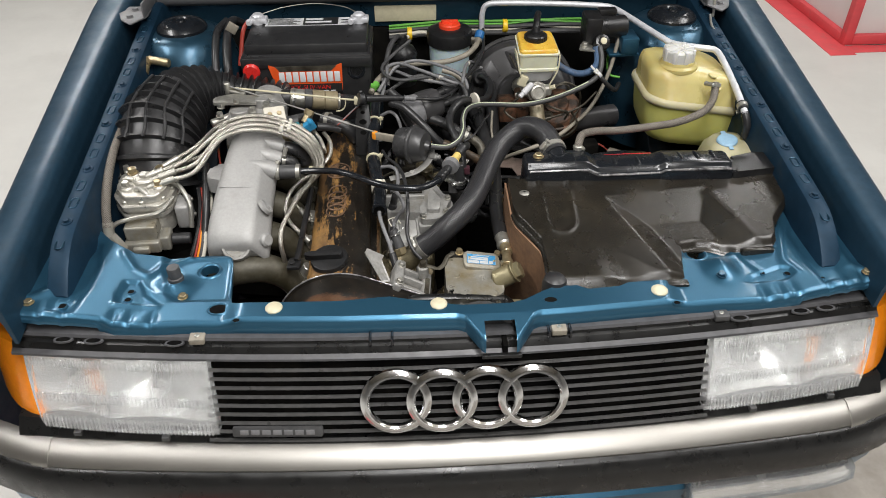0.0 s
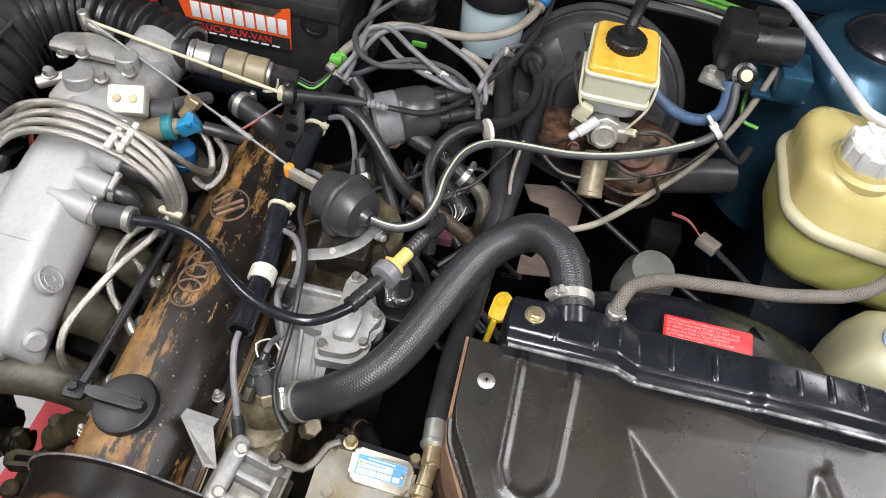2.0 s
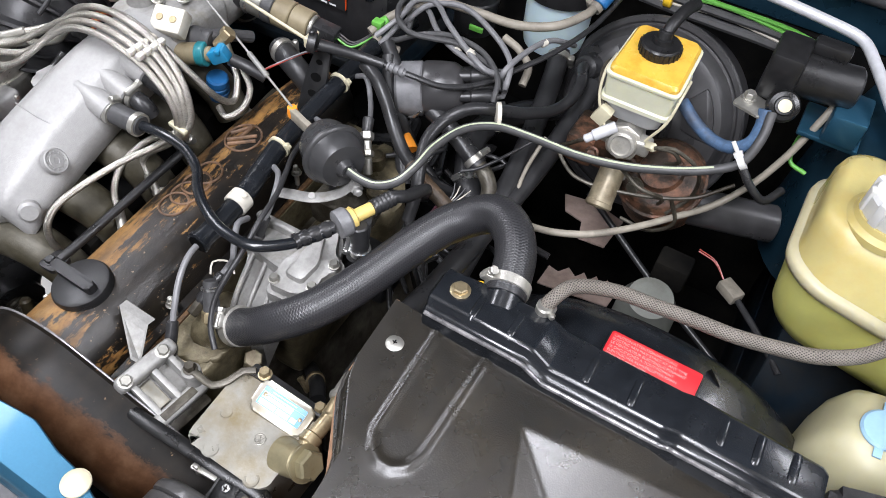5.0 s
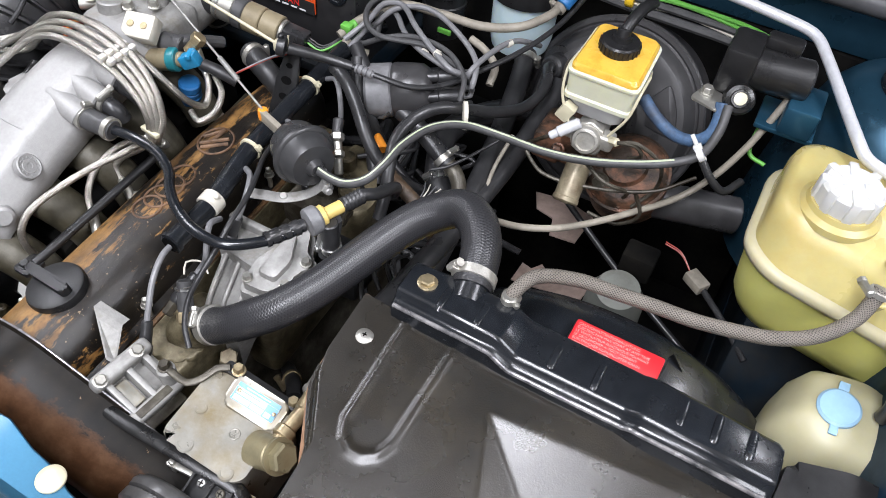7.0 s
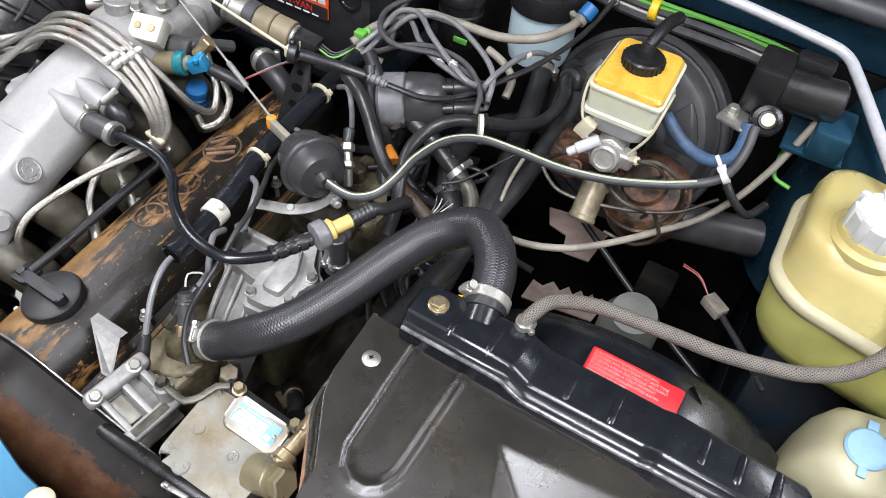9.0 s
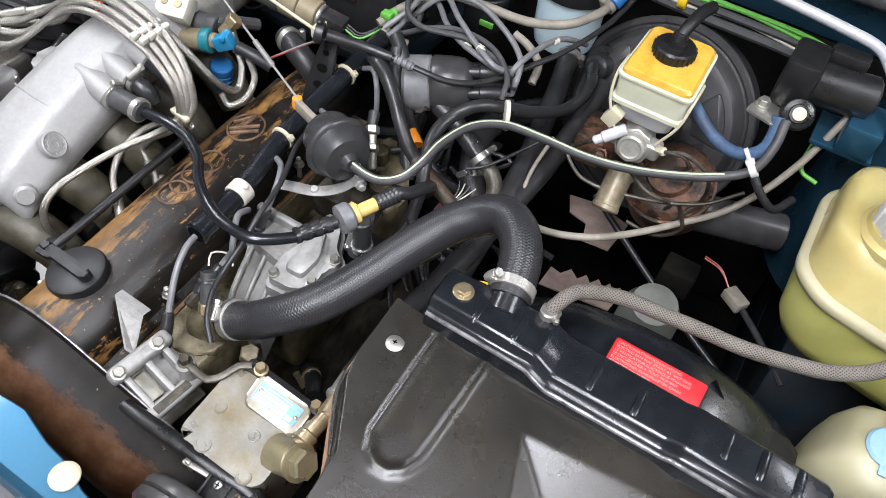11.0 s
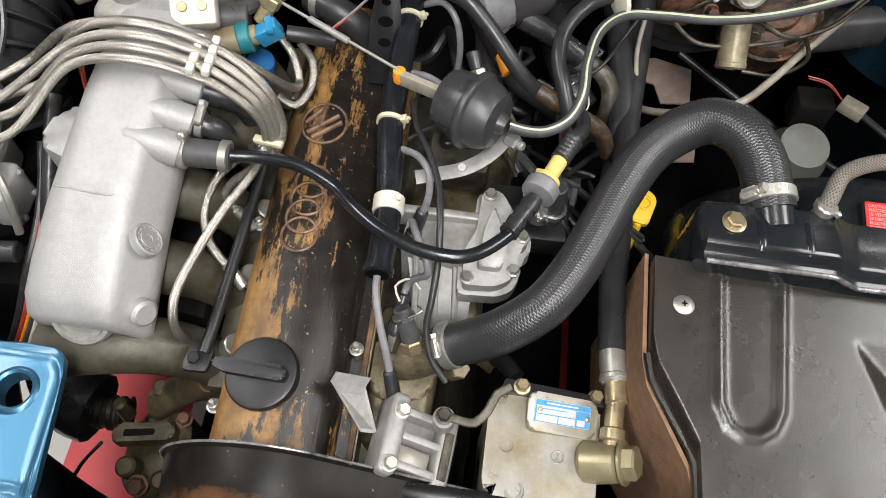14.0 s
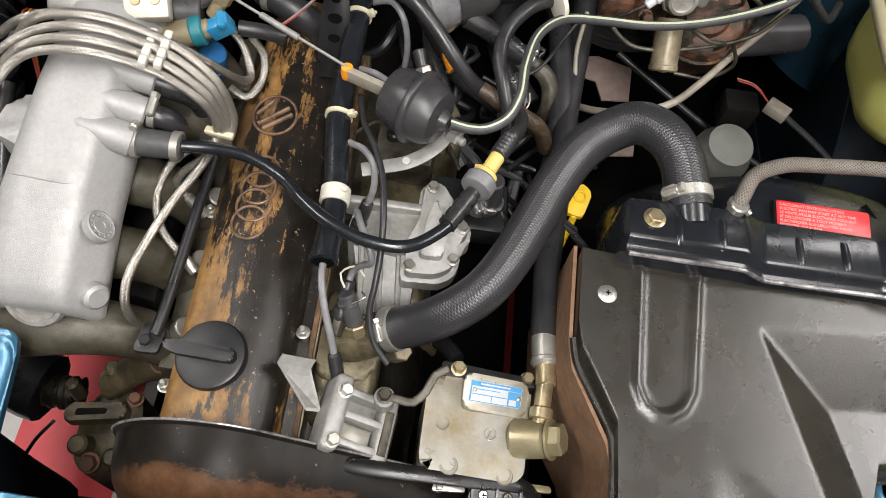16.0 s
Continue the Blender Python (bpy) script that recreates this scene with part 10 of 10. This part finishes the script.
def middle_clutter():
    """The dark tangle between distributor and radiator."""
    t = hose("heater_hose", [(0.10, 0.80, 0.74), (0.045, 0.72, 0.75), (0.03, 0.66, 0.75), (0.05, 0.60, 0.735), (0.075, 0.57, 0.72)], 0.018, RUBBER, "black heater hose with a bright clamp")
    bm = BM()
    clamp(bm, (0.055, 0.595, 0.733), (0.6, -0.7, -0.4), 0.0185, 0.010, turn=140)
    part("clamp", bm, STEEL, t)
    hose("metal_pipe", [(-0.088, 0.615, 0.865), (-0.070, 0.590, 0.835), (-0.045, 0.585, 0.79), (-0.016, 0.586, 0.735), (0.044, 0.580, 0.69), (0.075, 0.56, 0.67)], 0.0085, RUBBER, "oily black pipe across the engine", "pipe")
    t = hose("oil_hose", [(-0.10, 0.63, 0.87), (-0.075, 0.612, 0.852), (-0.06, 0.598, 0.82), (-0.05, 0.585, 0.77), (-0.02, 0.55, 0.72)], 0.0095, RUBBER, "black oil breather hose")
    t = thing("orange_clip", "small orange plastic clip among black hoses", "clip")
    bm = BM()
    lathe(bm, [(0.010, 0), (0.009, 0.006), (0.004, 0.026), (0.002, 0.028)], along((-0.020, 0.565, 0.772), (-0.045, 0.590, 0.785)), 14)
    part("clip", bm, ORANGE, t)
    rng = random.Random(5)
    for k in range(16):
        x, y = rng.uniform(-0.07, 0.10), rng.uniform(0.44, 0.66)
        z = rng.uniform(0.62, 0.74)
        pts = [(x, y, z)]
        for j in range(4):
            x, y, z = x + rng.uniform(-0.06, 0.06), y + rng.uniform(-0.07, 0.07), min(0.75, max(0.58, z + rng.uniform(-0.04, 0.04)))
            pts.append((x, y, z))
        hose("engine_wire", pts, rng.choice((0.0025, 0.0035, 0.005, 0.008)), rng.choice((RUBBER, RUBBER, RUBBER, RUBBER_GREY, CAST_DIRTY, BLACK)), "dark hose or wire among the engine clutter", "hose", "engine wires", 8, 0.01)
    t = thing("plug_block", "small mauve connector with pale wires deep in the bay", "connector")
    bm = BM()
    box(bm, (-0.01, -0.008, -0.008), (0.012, 0.008, 0.008), 0.002, Matrix.Translation((0.055, 0.515, 0.735)))
    part("block", bm, MAUVE, t)
    for k in range(4):
        bm = BM()
        tube(bm, [(0.055, 0.52, 0.738), (0.06 + 0.004 * k, 0.54, 0.755), (0.05 + 0.008 * k, 0.565, 0.748)], 0.0009, 6)
        part("wire", bm, WHITE_OLD if k % 2 else CABLE, t)
    t = thing("small_casting", "grey alloy bracket below the distributor", "bracket")
    bm = BM()
    box(bm, (-0.10, 0.44, 0.70), (-0.03, 0.52, 0.745), 0.01)
    box(bm, (-0.085, 0.47, 0.74), (-0.05, 0.52, 0.775), 0.006)
    part("body", bm, CAST_DIRTY, t)
    # fan resistor and connector behind the radiator
    t = thing("fan_resistor", "pale grey plastic sensor housing behind the radiator", "sensor")
    bm = BM()
    lathe(bm, [(0.040, -0.05), (0.038, 0.0), (0.031, 0.014), (0.029, 0.026), (0, 0.028)], Matrix.Translation((0.340, 0.565, 0.688)) @ Matrix.Rotation(radians(12), 4, "X"), 28)
    part("housing", bm, PALE_GREY, t)
    bm = BM()
    box(bm, (-0.022, 0.01, 0.0), (0.022, 0.045, 0.04), 0.004, Matrix.Translation((0.348, 0.585, 0.70)))
    part("plug", bm, VOID, t)
    t = thing("wire_connector", "beige connector with red wires behind the radiator", "connector")
    bm = BM()
    box(bm, (-0.016, -0.010, -0.008), (0.016, 0.010, 0.008), 0.002, Matrix.Translation((0.428, 0.658, 0.680)) @ Matrix.Rotation(radians(-35), 4, "Z"))
    part("block", bm, BEIGE_HOSE, t)
    for k in range(2):
        bm = BM()
        tube(bm, [(0.416, 0.668, 0.682), (0.395, 0.685, 0.69 + 0.003 * k), (0.37, 0.69 + 0.004 * k, 0.692)], 0.0010, 6)
        part("wire", bm, RED_WIRE, t)
    bm = BM()
    tube(bm, [(0.44, 0.65, 0.678), (0.48, 0.615, 0.672), (0.52, 0.58, 0.66)], 0.0045, 10)
    part("cable", bm, RUBBER, t)
    hose("steering_rod", [(0.20, 0.70, 0.70), (0.34, 0.63, 0.655), (0.50, 0.55, 0.62)], 0.0045, RUBBER, "dark rod behind the radiator", "rod")
    hose("thin_pipe", [(0.13, 0.66, 0.80), (0.125, 0.62, 0.77), (0.13, 0.57, 0.745), (0.125, 0.52, 0.735)], 0.0028, BEIGE_HOSE, "thin pale pipe beside the thick hose", "pipe")
    # made-up sheets in place of the lit floor showing between dark parts
    t = thing("floor_gap_sheet", "tan sheets below the brake servo, standing in for lit floor", "board")
    bm = BM()
    prism(bm, [(0.17, 0.665), (0.285, 0.682), (0.290, 0.725), (0.284, 0.735), (0.276, 0.722), (0.267, 0.733), (0.260, 0.718), (0.248, 0.730), (0.239, 0.714), (0.228, 0.726), (0.218, 0.710), (0.202, 0.722), (0.190, 0.704), (0.172, 0.708)], 0.500, 0.503, 0)
    part("board", bm, GAP_FLOOR, t)
    bm = BM()
    prism(bm, [(0.150, 0.775), (0.165, 0.742), (0.196, 0.735), (0.205, 0.70), (0.246, 0.705), (0.252, 0.770), (0.20, 0.785)], 0.600, 0.603, 0)
    part("board", bm, GAP_FLOOR, t)
    t = thing("yellow_dipstick", "yellow dipstick handle below the radiator hose", "dipstick")
    bm = BM()
    m = Matrix.Translation((0.147, 0.449, 0.700)) @ Matrix.Rotation(radians(10), 4, "X") @ Matrix.Rotation(radians(-12), 4, "Z")
    prism(bm, rounded([(-0.010, -0.020), (0.010, -0.020), (0.013, 0.012), (0.006, 0.022), (-0.006, 0.022), (-0.012, 0.010)], 0.005), 0, 0.008, 0.002, m)
    tube(bm, [m @ V(0.007 * math.cos(a), 0.006 + 0.007 * math.sin(a), 0.008) for a in [2 * math.pi * q / 16 for q in range(17)]], 0.002, 6, raw=True, caps=False)
    rod(bm, m @ V(0, -0.018, 0.004), m @ V(0, -0.045, -0.04), 0.0045)
    part("handle", bm, YELLOW_TAPE, t)


middle_clutter()


FELT = surface("dark_felt", (0.022, 0.020, 0.017), 0.9, 0, 0.25, 40, bump=0.3, bump_scale=200, dirt=(0.04, 0.036, 0.03), dirt_amount=0.4, dirt_scale=6)


def bonnet():
    """The open bonnet leans over the bulkhead on its hinges."""
    m = Matrix.Translation((0, 0.985, 0.985)) @ Matrix.Rotation(radians(116), 4, "X")
    bm = BM()
    box(bm, (-0.70, 0.0, -0.006), (0.70, 1.06, 0.0), 0.004, m)
    b = part("bonnet", bm, PAINT, car, "open blue bonnet seen from below")
    bm = BM()
    box(bm, (-0.62, 0.06, 0.001), (0.62, 1.0, 0.020), 0.006, m)
    part("felt_pad", bm, FELT, b, "dark felt pad under the bonnet")
    for x in (-0.55, 0.55, 0.0):
        bm = BM()
        box(bm, (x - 0.05, 0.04, 0.0), (x + 0.05, 1.0, 0.028), 0.008, m)
        part("stiffener", bm, PAINT_DULL, b)
    bm = BM()
    tube(bm, [(0.672, 0.83, 0.93), (0.672, 0.86, 1.06), (0.672, 0.88, 1.18)], 0.0035, 8)
    part("bonnet_stay", bm, ZINC, b)
    bm = BM()
    tube(bm, [(0.665, 0.75, 0.93), (0.650, 0.77, 0.94), (0.655, 0.81, 0.955), (0.672, 0.83, 0.94)], 0.003, 8)
    part("bonnet_stay", bm, ZINC, b)


bonnet()


CORRODED = surface("corroded_brown_pipe", (0.050, 0.036, 0.024), 0.5, 0.2, 0.5, 70, bump=0.3, bump_scale=300, dirt=(0.20, 0.12, 0.06), dirt_amount=0.40, dirt_scale=40)


def centre_details():
    """Pipes, sensor and bracket between the distributor and the thick radiator hose."""
    hose("breather_hose", [(-0.100, 0.578, 0.868), (-0.075, 0.566, 0.865), (-0.052, 0.552, 0.850), (-0.026, 0.532, 0.830), (-0.006, 0.522, 0.810), (0.016, 0.520, 0.790), (0.034, 0.538, 0.760), (0.050, 0.570, 0.720)], 0.0085, RUBBER, "black moulded hose curving down past the distributor", seg=16)
    t = hose("corroded_pipe", [(0.010, 0.514, 0.802), (0.035, 0.505, 0.795), (0.063, 0.502, 0.780), (0.085, 0.500, 0.765), (0.100, 0.500, 0.730)], 0.0095, CORRODED, "corroded brown metal pipe below the striped hose", "pipe", seg=16)
    t = thing("temperature_sensor", "zinc hexagon sensor with a black rubber boot", "sensor")
    bm = BM()
    rod(bm, (-0.064, 0.532, 0.830), (-0.057, 0.516, 0.820), 0.0075, 0.0068, seg=16)
    part("boot", bm, RUBBER, t)
    bm = BM()
    rod(bm, (-0.057, 0.517, 0.8205), (-0.052, 0.509, 0.815), 0.0092, seg=6)
    rod(bm, (-0.052, 0.509, 0.815), (-0.045, 0.499, 0.806), 0.0062, seg=16)
    rod(bm, (-0.046, 0.501, 0.8075), (-0.042, 0.495, 0.803), 0.0088, seg=6)
    rod(bm, (-0.042, 0.495, 0.803), (-0.034, 0.484, 0.785), 0.0058, seg=16)
    part("body", bm, ZINC, t)
    t = thing("heater_hose", "short black printed hose with a worm clamp", "hose")
    a, b2 = V(0.015, 0.602, 0.803), V(0.070, 0.588, 0.774)
    bm = BM()
    tube(bm, [a - V(0.03, -0.004, -0.012), a, a.lerp(b2, 0.5) + V(0, 0, 0.001), b2], 0.0125, 18)
    part("sleeve", bm, RUBBER, t)
    bm = BM()
    clamp(bm, a.lerp(b2, 0.86), b2 - a, 0.0128, 0.009, turn=70)
    part("clamp", bm, ZINC, t)
    side = V(0.2, 0.75, -0.62).normalized()
    for k in range(2):
        for j in range(3):
            p0 = a.lerp(b2, 0.22 + 0.17 * j)
            n = V(0.40 - 0.1 * k, -0.42 + 0.34 * k, 0.82).normalized()
            bm = BM()
            q = p0 + n * 0.0124
            box(bm, (-0.0008, -0.0035, 0), (0.0008, 0.0035, 0.0006), 0, Matrix.Translation(q) @ n.to_track_quat("Z", "Y").to_matrix().to_4x4() @ Matrix.Rotation(0.3 * j, 4, "Z"))
            part("bar", bm, WHITE_OLD, t)
    hose("water_elbow", [(0.064, 0.590, 0.777), (0.085, 0.583, 0.768), (0.097, 0.572, 0.755), (0.099, 0.556, 0.735), (0.090, 0.545, 0.70)], 0.0105, CAST_DIRTY, "dull stained cast water elbow", "elbow", seg=18)
    hose("thin_wire", [(0.118, 0.640, 0.80), (0.100, 0.610, 0.792), (0.090, 0.590, 0.790), (0.075, 0.570, 0.785), (0.058, 0.560, 0.78)], 0.0022, RUBBER, "thin black wire looping below the hoses", "wire")

    t = thing("brass_fitting", "brass hexagon fitting below the radiator hose", "fitting")
    bm = BM()
    rod(bm, (-0.048, 0.248, 0.650), (-0.036, 0.242, 0.680), 0.0115, seg=6)
    rod(bm, (-0.052, 0.250, 0.640), (-0.048, 0.248, 0.652), 0.008, seg=16)
    part("hexagon", bm, STAINED, t)
    t = thing("hose_joint", "black lower hose with a gold worm clamp", "hose")
    bm = BM()
    tube(bm, [(-0.030, 0.330, 0.530), (0.0, 0.303, 0.572), (0.016, 0.288, 0.590), (0.030, 0.27, 0.596)], 0.0105, 16)
    part("sleeve", bm, RUBBER, t)
    bm = BM()
    clamp(bm, (0.004, 0.299, 0.577), (0.5, -0.5, 0.6), 0.0112, 0.008, turn=200)
    part("clamp", bm, BRASS, t)
    t = thing("valve_stub", "black rubber stub with a zinc clamp under the yellow valve", "hose")
    bm = BM()
    tube(bm, [(0.023, 0.388, 0.824), (0.023, 0.386, 0.810), (0.022, 0.379, 0.790), (0.021, 0.374, 0.772)], 0.0105, 16)
    part("sleeve", bm, RUBBER_GREY, t)
    bm = BM()
    clamp(bm, (0.022, 0.381, 0.794), (0.02, 0.25, 1), 0.0110, 0.006, turn=-40)
    part("clamp", bm, ZINC, t)


centre_details()
